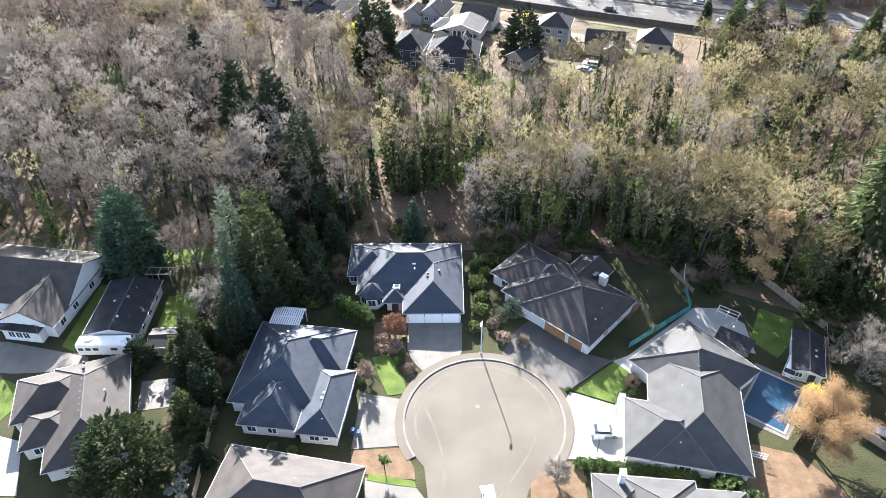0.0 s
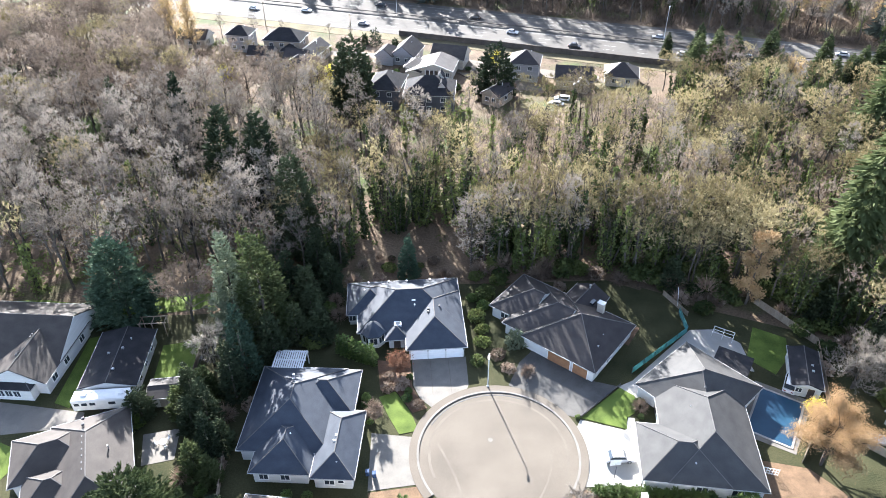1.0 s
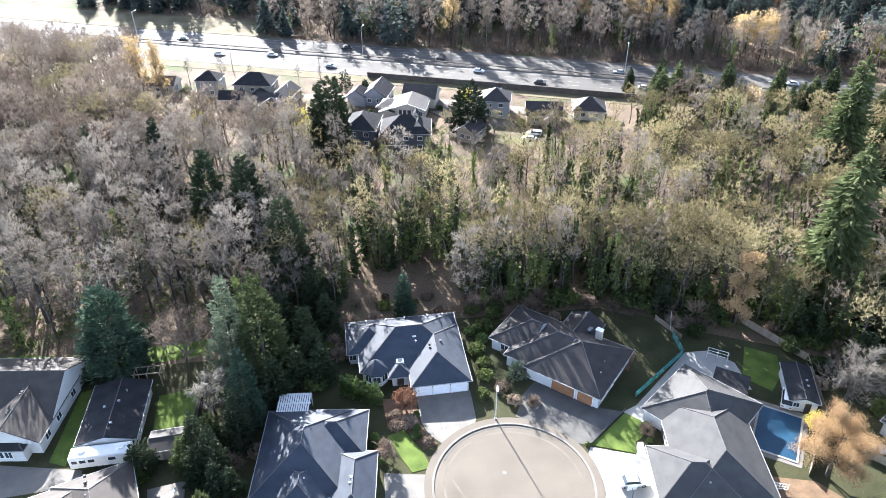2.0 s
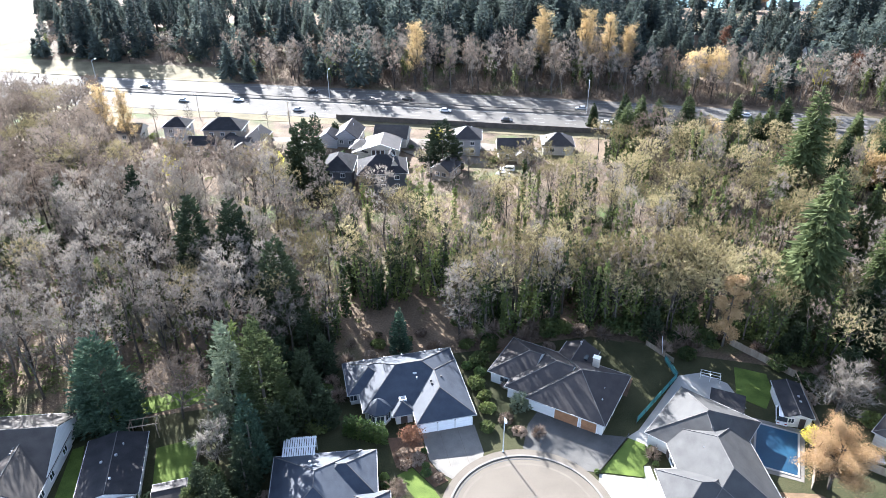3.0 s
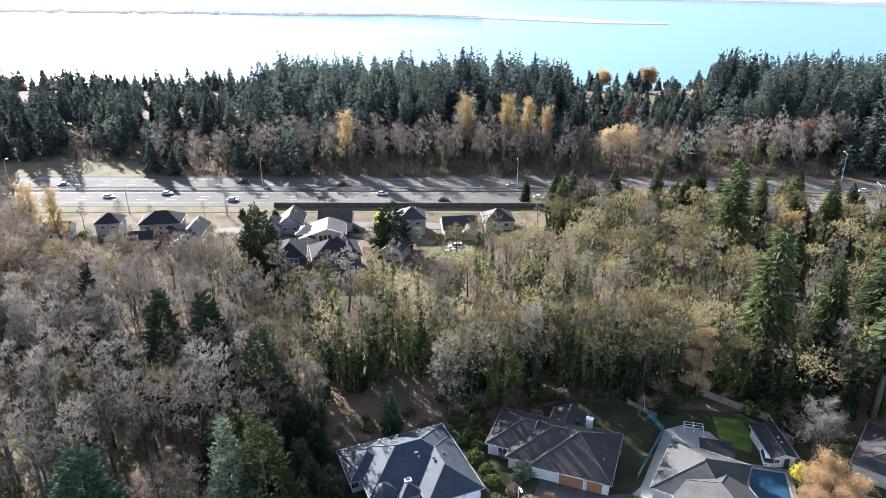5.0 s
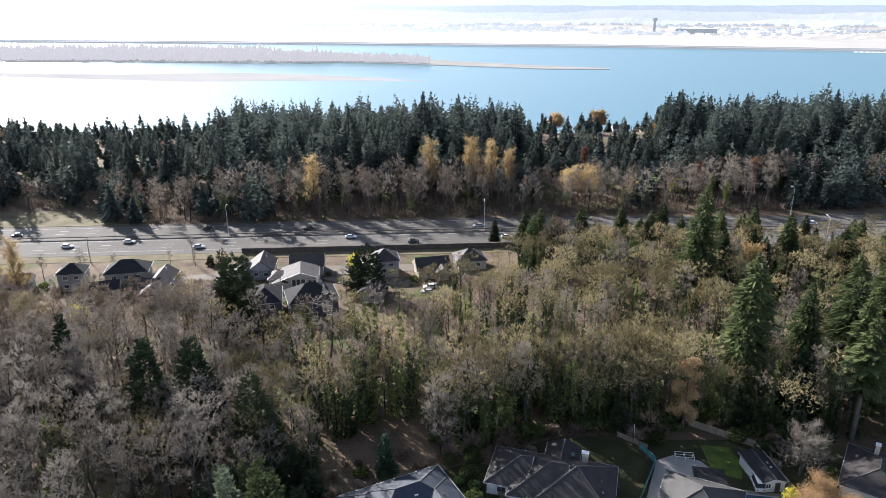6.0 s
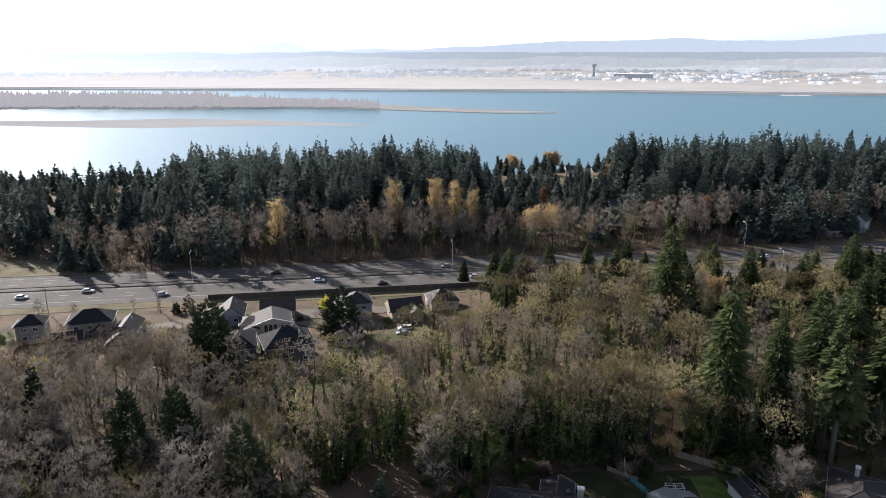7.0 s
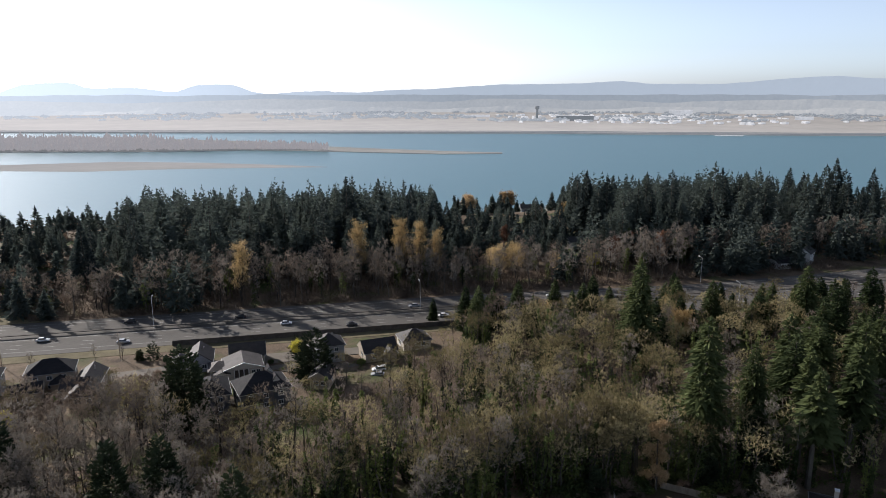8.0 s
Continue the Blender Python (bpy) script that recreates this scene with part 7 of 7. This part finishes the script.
for i, (k, x, y, s) in enumerate(((0, -50, 237, 1.4), (1, -45, 231, 1.3), (3, -30, 244, 1.2), (1, -6, 222, 1.2), (0, 1, 210, 1.3), (3, 12, 206, 1.5), (1, 18, 223, 1.1), (0, 30, 206, 1.4), (3, 42, 204, 1.2), (1, 58, 212, 1.2), (2, -16, 232, 1.4), (3, -2, 187, 1.6), (0, 9, 185, 1.5), (2, -66, 246, 1.5), (3, -70, 254, 1.3), (1, 66, 196, 1.3))):
    bushes.put(k, x, y, s, i * 31)
for i in range(56):
    x = 92 + i * 4.3
    y = 281.3 - (x * 0.388 + 24 + 9 * ((i * 7) % 5) / 4) / 0.922
    if (i * 5) % 13 < 7 and x > 165:
        continue
    if i % 3 and x < 165:
        firs.put(2, x, y, 0.44 + 0.06 * ((i * 5) % 7), i * 47, 1.5)
    elif i % 3:
        woods_brown.put(i, x, y, 0.4 + 0.04 * (i % 4), i * 31)
    else:
        woods_olive.put(i, x, y, 0.6 + 0.05 * (i % 4), i * 31)
# evergreens and bare trees that screen the highway further along
rnd = random.Random(23)
for i in range(46):
    x, s = rnd.uniform(76, 300), rnd.uniform(-66, -30)
    if x > 165 and s > -46:
        continue
    y = 281.3 + (s - 0.388 * x) / 0.922
    if i % 5 < 2:
        firs.put(2 if i % 3 else 0, x, y, rnd.uniform(0.45, 0.85) * (1 if i % 3 else 0.8), i * 47, 1.35)
    else:
        woods_olive.put(i, x, y, rnd.uniform(0.6, 0.9), i * 31)
# dense ivy-clad trees and thicket just behind the gardens
for i in range(40):
    x = 10 + 54 * (i % 20) / 20 + rnd.uniform(-1.2, 1.2)
    y = edge_of_woods(x) + (1.0 if i < 20 else 7.0) + rnd.uniform(-1.5, 4.5)
    (woods_ivy if i % 4 and x < 48 else woods_olive).put(1 + i % 5, x, y, rnd.uniform(0.95, 1.3), i * 53, 1.05)
for i in range(9):
    x = -15 + 24 * i / 9 + rnd.uniform(-1, 1)
    woods_ivy.put(i, x, 131 + rnd.uniform(-4, 7), rnd.uniform(0.95, 1.25), i * 53, 1.1)
rnd = random.Random(61)
for i in range(34):
    x = rnd.uniform(-18, 62)
    y = edge_of_woods(x) - rnd.uniform(0.5, 4.5 if x > 8 else 11)
    bushes.put((2, 3, 0, 2)[i % 4], x, y, rnd.uniform(0.5, 1.4), i * 39)
for i in range(70):
    x = rnd.uniform(8, 78)
    y = edge_of_woods(x) + rnd.uniform(-3.0, 12.0)
    bushes.put((3, 3, 2, 3)[i % 4], x, y, rnd.uniform(1.1, 2.2), i * 39)
for i, (x, y, s) in enumerate(((50.0, 104.0, 0.95), (54.5, 106.5, 1.0), (47.5, 110.0, 1.0), (57.0, 111.0, 1.05), (40.0, 109.5, 0.95), (35.0, 111.5, 1.0), (28.0, 114.0, 1.0))):
    (woods_ivy if i % 2 else woods_olive).put(i, x, y, s, i * 77)
for i, (x, y, s) in enumerate(((64.5, 99.5, 0.85), (70.0, 96.0, 0.9), (63.0, 107.0, 1.0))):
    woods_olive.put(i, x, y, s, i * 67)
place(make_leafy(76, "broad tree in thin olive-yellow leaf", 16.5, 5.6, M_TWIG_OLIVE, 26, 0.3, 0.7, "autumn_tree", "yellow trees", stems=2, rise=0.8), -29.5, 190.0)
for i, (x, y, h) in enumerate(((228.0, 249.0, 21.0), (226.0, 236.0, 17.0), (247.0, 226.0, 15.0))):
    place(make_cedar(190 + i, "pointed green cedar beyond the highway", h, h * 0.19, M_NEAR_FIR, "cedar_tree", 1500, 0.6, 0.8, "green cedars beyond the highway"), x, y)
# trees round the highway houses and on the verge
for i, (k, x, y, s) in enumerate(((0, -70, 262, 0.7), (1, -58, 262, 0.7), (2, -30, 257, 0.5), (3, -22, 254, 0.5), (0, -95, 255, 0.8), (1, -90, 268, 0.8), (2, -12, 214, 0.8), (3, -30, 219, 0.8), (0, -60, 226, 0.9), (1, -20, 222, 0.7), (2, 19, 210, 0.75), (3, 30, 192, 0.7), (0, -105, 262, 0.8), (1, -115, 272, 0.8), (2, -48, 263, 0.45), (3, -66, 238, 0.8))):
    woods_grey.put(k, x, y, s * (0.55 if y < 250 else 0.75), i * 40)
for i, (x, y, w) in enumerate(((28, 224, 1.7), (-13, 250, 1.5), (-17, 252, 0.9), (-85, 262, 1.0), (-6, 246, 0.9))):
    place(make_cedar(130 + i, "dark rounded tree beside the highway", 4.5 * w, 1.7 * w, M_CEDAR, "holly_tree", 800, 0.35, 0.36, "dark trees beside the highway"), x, y)

# ---- woods beyond the highway ----
belt_fir = Kinds([lambda s=s: make_far_fir(300 + s, "tall dark fir on the rise beyond the highway", 34, 7.2 + 0.6 * (s % 4), 1250, 0.6 + 0.07 * (s % 3)) for s in range(6)])
belt_bare = Kinds([lambda s=s: make_bare(320 + s, "leafless brown tree beside the highway", 19, 3.7, (M_TWIG_BROWN, M_TWIG_GREY)[s % 2], 2, ivy=0.62 * (s == 3), name="roadside_tree", dome=600, group="bare trees beyond the highway", wide=0.06, length=1.5, count=9, first=0.28, rise=1.5) for s in range(4)])
rnd = random.Random(91)
n_fir = n_bare = 0
rest = []
for j in range(44):
    for i in range(84):
        u, s = -330 + i * 9.0 + rnd.uniform(-4, 4), 22 + j * 7.0 + rnd.uniform(-3.2, 3.2)
        x, y = 0.922 * u + 0.388 * s, 281.3 - 0.388 * u + 0.922 * s
        turn, size, pick = rnd.uniform(0, 360), rnd.uniform(0.6, 1.12) * (1 + 0.22 * noise.noise((u * 0.045, s * 0.045, 5))), rnd.random()
        az = math.degrees(math.atan2(x + 62, y - 11))
        if az < -12 or az > 80 or (x < -48 and s < 42) or (208 < x < 238 and 266 < y < 292) or (180 < x < 212 and 244 < y < 268 and (i + j) % 2):
            continue
        if az > 54 and s < 40 and pick > 0.5:
            continue
        gap = ease(34.0, 36.0, az) * ease(46.5, 44.0, az)
        left = ease(12.5, 8.5, az)
        tall = size * (1.1 - 0.5 * gap - 0.42 * left)
        if s > 60 and ((i * 7 + j * 3) % 9 < 4 or (s > 120 and noise.noise((u * 0.02, s * 0.03, 4)) > 0.38)):
            continue
        if s < 55:
            bare = ease(15.0, 18.0, az) * ease(48.0, 42.0, az)
            dark = 0.44 - 0.4 * bare - 0.42 * ease(46, 48, az) * ease(57, 54, az) + (0.45 - 0.35 * bare) * noise.noise((u * 0.03, s * 0.02, 8))
            if pick < dark:
                rest.append((x, y, (13 + 17 * rnd.random() ** 1.3 * (1 + 0.3 * ease(47, 52, az))) * (1.0 - 0.3 * left), 0))
            elif n_bare < 298:
                belt_bare.put(n_bare, x, y, (rnd.uniform(0.85, 1.22) - 0.22 * gap) * (1.0 - 0.3 * left), turn, 1.0)
                n_bare += 1
        elif s < 150 and n_fir < 295 and pick < 0.62:
            belt_fir.put(n_fir, x, y, tall * (1.0 if s > 78 else 0.85), turn, 1.05)
            n_fir += 1
        elif not (gap > 0.4 and s > 150 and pick < 0.8) and not (left > 0.5 and s > 130 and pick < 0.4):
            rest.append((x, y, 27 * tall * (1.0 if s < 170 else 0.9), 1 if pick > 0.86 + 0.1 * (1 - left) else 0))
g = Geo()
for i in range(1500):
    u, s = rnd.uniform(-120, 330), 19.5 + 34 * rnd.random() ** 1.7
    x, y = 0.922 * u + 0.388 * s, 281.3 - 0.388 * u + 0.922 * s
    if (x < -48 and s < 42) or (206 < x < 238 and 262 < y < 294):
        continue
    z, w, h = ground_height(x, y), rnd.uniform(1.2, 2.6), rnd.uniform(1.5, 6.5) * (0.6 + 0.4 * ease(20, 30, s))
    for q in range(26):
        a, r = rnd.uniform(0, 6.28), w * math.sqrt(rnd.random())
        d = Vector((math.cos(a) * 0.3 + rnd.gauss(0, 0.25), math.sin(a) * 0.3 + rnd.gauss(0, 0.25), 1)).normalized()
        blades(g, Vector((x + math.cos(a) * r, y + math.sin(a) * r, z + rnd.uniform(0, 0.5) * h)), d, h * rnd.uniform(0.35, 0.65), rnd.uniform(0.07, 0.16), rnd)
tagged(part("roadside_thicket", g, M_TWIG_BROWN), "tangled brown leafless thicket beside the highway", "thicket", kind="stuff")
g, k = Geo(), Geo()
for x, y, h, kind in rest:
    z = ground_height(x, y)
    if kind == 0:
        cone_sprays(g, rnd, x, y, z, h, 0.26 * h, 210, 3.2, 0.05, 0.64, 9)
    else:
        for q in range(60):
            a, r = rnd.uniform(0, 6.28), 4.5 * math.sqrt(rnd.random())
            leaf(k, Vector((x + math.cos(a) * r, y + math.sin(a) * r, z + h * 0.55 * (0.3 + 0.7 * rnd.random() * (1 - 0.4 * r / 4.5)))), rnd.uniform(0.5, 1.0), rnd)
tagged(part("far_firs", g, M_HAZED_FIR), "dense dark fir woods running down to the river", "far woods", kind="stuff")
tagged(part("far_broadleaves", k, M_SHRUB), "brown leafless trees among the far firs", "far woods", kind="stuff")
# low scrub before the highway houses
g = Geo()
rnd = random.Random(29)
for i in range(900):
    x, s = rnd.uniform(-84, 80), rnd.uniform(-112, -52)
    y = 281.3 + (s - 0.388 * x) / 0.922
    if any(math.hypot(x - hx, y - hy) < 11 for hx, hy in ((-44, 244), (-34, 236), (-37, 224), (-60, 250), (-51, 236), (-2, 234), (12, 229), (6, 219), (-9, 199), (3, 193), (36, 216), (50, 207), (66, 209), (24, 196), (43, 195))):
        continue
    z, w, h = ground_height(x, y), rnd.uniform(1.2, 2.4), rnd.uniform(1.2, 5.0)
    for q in range(30):
        a, r = rnd.uniform(0, 6.28), w * math.sqrt(rnd.random())
        d = Vector((math.cos(a) * 0.5 + rnd.gauss(0, 0.3), math.sin(a) * 0.5 + rnd.gauss(0, 0.3), 1)).normalized()
        blades(g, Vector((x + math.cos(a) * r, y + math.sin(a) * r, z + rnd.uniform(0, 0.55) * h)), d, h * rnd.uniform(0.25, 0.5), rnd.uniform(0.05, 0.11), rnd)
tagged(part("scrub", g, M_TWIG_BROWN), "low tangled brown scrub behind the far gardens", "scrub", kind="stuff")
# undergrowth through the woods
g = Geo()
rnd = random.Random(17)
n = 0
while n < 2000:
    x, y = (rnd.uniform(-130, 150), rnd.uniform(66, 235)) if n < 1300 else (rnd.uniform(-130, -30), rnd.uniform(108, 175))
    if y < edge_of_woods(x) - 1 or beyond(x, y) > -45:
        continue
    if -16 < x < 12 and y < 150 and rnd.random() < 0.6:
        continue
    n += 1
    z, w, h = ground_height(x, y), rnd.uniform(0.6, 1.6), rnd.uniform(0.4, 1.3)
    for q in range(22):
        a, r = rnd.uniform(0, 6.28), w * math.sqrt(rnd.random())
        leaf(g, Vector((x + math.cos(a) * r, y + math.sin(a) * r, z + h * rnd.random() * (1 - r / w * 0.5))), rnd.uniform(0.15, 0.4), rnd)
tagged(part("undergrowth", g, M_IVY), "dark green ferns and brambles under the trees", "undergrowth", kind="stuff")

# ---- fences and small things in the yards ----


def fence(path, h, mat, label, step=2.4, mesh_like=False):
    (x0, y0), (x1, y1) = path
    L = math.hypot(x1 - x0, y1 - y0)
    t = thing("fence", label, "fence", pose(x0, y0, 0, 0, 0, math.degrees(math.atan2(y1 - y0, x1 - x0))), "yard fences")
    n = max(1, round(L / step))
    for i in range(n + 1):
        box_part("post", t, (i * L / n - 0.05, i * L / n + 0.05, -0.06, 0.06, 0, h + 0.1), mat if not mesh_like else M_DARKMETAL)
    for i in range(n):
        a, b = i * L / n + 0.06, (i + 1) * L / n - 0.06
        if mesh_like:
            box_part("screen", t, (a, b, -0.015, 0.015, 0.08, h), mat)
        else:
            box_part("fence_panel", t, (a, b, -0.02, 0.02, 0.05, h - 0.03 * (i % 2)), mat)
    for z in (0.35, h - 0.25):
        box_part("rail", t, (0, L, 0.03, 0.09, z, z + 0.08), mat if not mesh_like else M_DARKMETAL)
    return t


fence(((31.6, 82.3), (44.8, 91.6)), 1.5, M_TEAL, "teal mesh windscreen fence beside the court", 3.0, True)
fence(((44.8, 91.6), (45.2, 97.0)), 1.5, M_TEAL, "teal mesh windscreen fence at the corner of the court", 3.0, True)
fence(((28.9, 79.9), (20.5, 73.5)), 0.35, M_KERB, "low pale edging wall between lawn and driveway", 4.0, True)
fence(((44.0, 102.5), (46.5, 96.0)), 1.2, M_WOOD, "low weathered post-and-board fence")
fence(((60.8, 98.5), (67.0, 86.5)), 1.7, M_WOOD, "weathered board fence behind the lawn")
fence(((67.0, 86.5), (61.8, 73.0)), 1.7, M_WOOD, "weathered board fence beside the shed")
fence(((60.2, 71.5), (52.0, 62.2)), 1.7, M_WOOD, "weathered board fence beside the pool")
fence(((-36.0, 71.5), (-35.0, 54.0)), 1.7, M_WOOD, "grey weathered board fence between two yards")
fence(((-44.0, 98.0), (-44.4, 78.0)), 1.7, M_WOOD, "weathered board fence behind the cabin")
fence(((60.0, 68.0), (72.0, 54.0)), 1.7, M_WOOD, "dark weathered fence beside the leaf-strewn yard")
# trampoline-like frame on the court
t = thing("play_frame", "white metal ball-game frame standing on the court", "play frame", pose(51.0, 90.0, 0.05, 0, 0, -35))
for x in (-1.8, 0.0, 1.8):
    box_part("upright", t, (x - 0.04, x + 0.04, -0.9, -0.82, 0, 1.0), M_TRIM)
    box_part("upright", t, (x - 0.04, x + 0.04, 0.82, 0.9, 0, 1.0), M_TRIM)
    box_part("bar", t, (x - 0.039, x + 0.039, -0.82, 0.82, 0.92, 0.99), M_TRIM)
for y in (-0.86, 0.0, 0.86):
    box_part("bar", t, (-1.9, 1.9, y - 0.04, y + 0.04, 1.0, 1.07), M_TRIM)
t = thing("gate", "white metal gate beside the grey house", "gate", pose(46.0, 60.6, 0, 0, 0, -20))
for z in (0.2, 0.75, 1.3):
    box_part("rail", t, (-1.3, 1.3, -0.03, 0.03, z, z + 0.06), M_TRIM)
for i in range(7):
    box_part("picket", t, (-1.3 + i * 0.42, -1.24 + i * 0.42, -0.025, 0.025, 0.05, 1.5), M_TRIM)
t = thing("basketball_hoop", "basketball hoop and board on a pole at the driveway", "basketball hoop", pose(22.6, 61.4, 0.06, 0, 0, 0))
g = Geo()
g.tube([(0, 0, 0), (0, 0, 2.9), (0, 0.5, 3.2)], [0.06, 0.05, 0.05], 6)
part("pole", g, M_DARKMETAL, t)
box_part("backboard", t, (-0.8, 0.8, 0.5, 0.55, 2.8, 3.8), M_TRIM)
g = Geo()
g.tube([(0.23 * math.cos(i * 0.7), 0.85 + 0.23 * math.sin(i * 0.7), 3.05) for i in range(10)], [0.02] * 10, 4)
part("hoop", g, M_ORANGE, t)
for x, y in ((-13.9, 65.2), (-12.9, 64.8)):
    t = thing("wheelie_bin", "blue plastic recycling bin beside the garage", "bin", pose(x, y, 0.06))
    box_part("bin_body", t, (-0.28, 0.28, -0.32, 0.32, 0.08, 1.0), M_CARS[4], "", 0.05)
    box_part("lid", t, (-0.3, 0.3, -0.35, 0.35, 1.0, 1.06), M_CARS[4], "", 0.02)
t = thing("mailbox", "small mailbox on a post at the kerb", "mailbox", pose(13.0, 81.0, 0.1))
box_part("post", t, (-0.05, 0.05, -0.05, 0.05, 0, 1.0), M_WOOD)
box_part("box", t, (-0.12, 0.12, -0.25, 0.25, 1.0, 1.25), M_DARKMETAL, "", 0.04)
# white-flowered shrubs along the fence, clipped domes and a red shrub at a porch
M_BLOOM = material("faded_white_blooms", (0.20, 0.21, 0.17), (0.42, 0.42, 0.37), 0.8, 0.85, 3.0, 0, vary=0.3, through_light=0.25)
M_RED = material("red_orange_leaves", (0.22, 0.05, 0.02), (0.48, 0.14, 0.06), 0.8, 0.8, 3.0, 0, vary=0.3, through_light=0.3)
for i, (x, y, r) in enumerate(((-37.5, 59.1, 1.0), (-38.2, 57.3, 0.75), (-37.3, 56.0, 1.0), (-38.9, 55.4, 0.7), (-36.9, 54.2, 0.8))):
    place(make_shrub(400 + i, "rounded shrub with faded white flower heads", 2 * r, 2 * r, 1.5 * r, M_BLOOM, 420, 0.13, name="hydrangea_shrub", group="white-flowered shrubs along the fence"), x, y)
for i, (x, y) in enumerate(((-25.6, 62.3), (-22.6, 61.8))):
    place(make_shrub(410 + i, "clipped green dome beside the house wall", 1.7, 1.7, 1.3, M_HEDGE, 520, 0.11, name="topiary_dome", group="clipped domes"), x, y)
place(make_shrub(415, "small shrub with bright red autumn leaves", 1.4, 1.4, 1.5, M_RED, 420, 0.12, name="red_shrub"), 16.0, 90.5)


def utility_pole(x, y, h, turn):
    t = thing("utility_pole", "plain wooden utility pole with a crossarm", "utility pole", pose(x, y, ground_height(x, y), 0, 0, turn), "utility poles")
    g = Geo()
    g.tube([(0, 0, -0.3), (0, 0, h)], [0.16, 0.1], 8)
    part("pole", g, M_WOOD, t)
    box_part("crossarm", t, (-1.1, 1.1, -0.06, 0.06, h - 0.7, h - 0.55), M_WOOD)
    for q in (-0.9, 0.0, 0.9):
        g = Geo()
        g.tube([(q, 0, h - 0.55), (q, 0, h - 0.35)], [0.05, 0.03], 6)
        part("insulator", g, M_CORR, t)


utility_pole(-55.6, 274.0, 10.0, -22)
utility_pole(-22.0, 258.0, 9.5, -22)
t = thing("flag_pole", "thin white pole leaning at the corner of the court", "pole", pose(45.6, 98.6, 0, 0, -9, 0))
g = Geo()
g.tube([(0, 0, 0), (0, 0, 5.2)], [0.06, 0.035], 6)
part("pole", g, M_TRIM, t)
t = thing("utility_trailer", "low grey utility trailer parked under the trees", "trailer", pose(65.7, 64.8, 0.02, 0, 0, -28))
box_part("bed", t, (-1.6, 1.6, -0.85, 0.85, 0.5, 0.6), M_METAL)
for d in ((-1.6, 1.6, -0.88, -0.82), (-1.6, 1.6, 0.82, 0.88), (-1.66, -1.6, -0.85, 0.85), (1.6, 1.66, -0.85, 0.85)):
    box_part("side_board", t, (*d, 0.55, 0.95), M_METAL)
for y in (-0.98, 0.98):
    g = Geo()
    g.tube([(0, y - 0.09, 0.32), (0, y + 0.09, 0.32)], [0.32, 0.32], 12)
    part("wheel", g, M_TYRE, t)
box_part("drawbar", t, (1.66, 3.0, -0.05, 0.05, 0.45, 0.53), M_DARKMETAL)
# a paved sitting corner behind the taupe house
slab("patio", [(-49.6, 75.6), (-44.0, 76.4), (-43.6, 70.4), (-48.4, 69.6)], 0.06, M_DRIVE, "small grey paved patio behind a house", "patio")
t = thing("garden_table", "round pale garden table on a paved patio", "table", pose(-45.8, 73.4, 0.06))
g = Geo()
g.tube([(0, 0, 0.7), (0, 0, 0.75)], [0.6, 0.6], 16)
part("tabletop", g, M_CORR, t)
g = Geo()
g.tube([(0, 0, 0.02), (0, 0, 0.06), (0, 0, 0.07), (0, 0, 0.7)], [0.32, 0.3, 0.06, 0.05], 10)
part("pedestal", g, M_DARKMETAL, t)
for i in range(3):
    c = thing("garden_chair", "plain pale garden chair at a round table", "chair", pose(-45.8, 73.4, 0.06) @ pose(0, 0, 0, 0, 0, 30 + 120 * i) @ pose(0, -1.05, 0), "chairs round the garden table")
    box_part("seat", c, (-0.23, 0.23, -0.22, 0.22, 0.42, 0.46), M_CORR)
    box_part("backrest", c, (-0.23, 0.23, -0.26, -0.22, 0.46, 0.88), M_CORR)
    for x in (-0.2, 0.2):
        for y in (-0.2, 0.2):
            box_part("leg", c, (x - 0.02, x + 0.02, y - 0.02, y + 0.02, 0, 0.42), M_CORR)
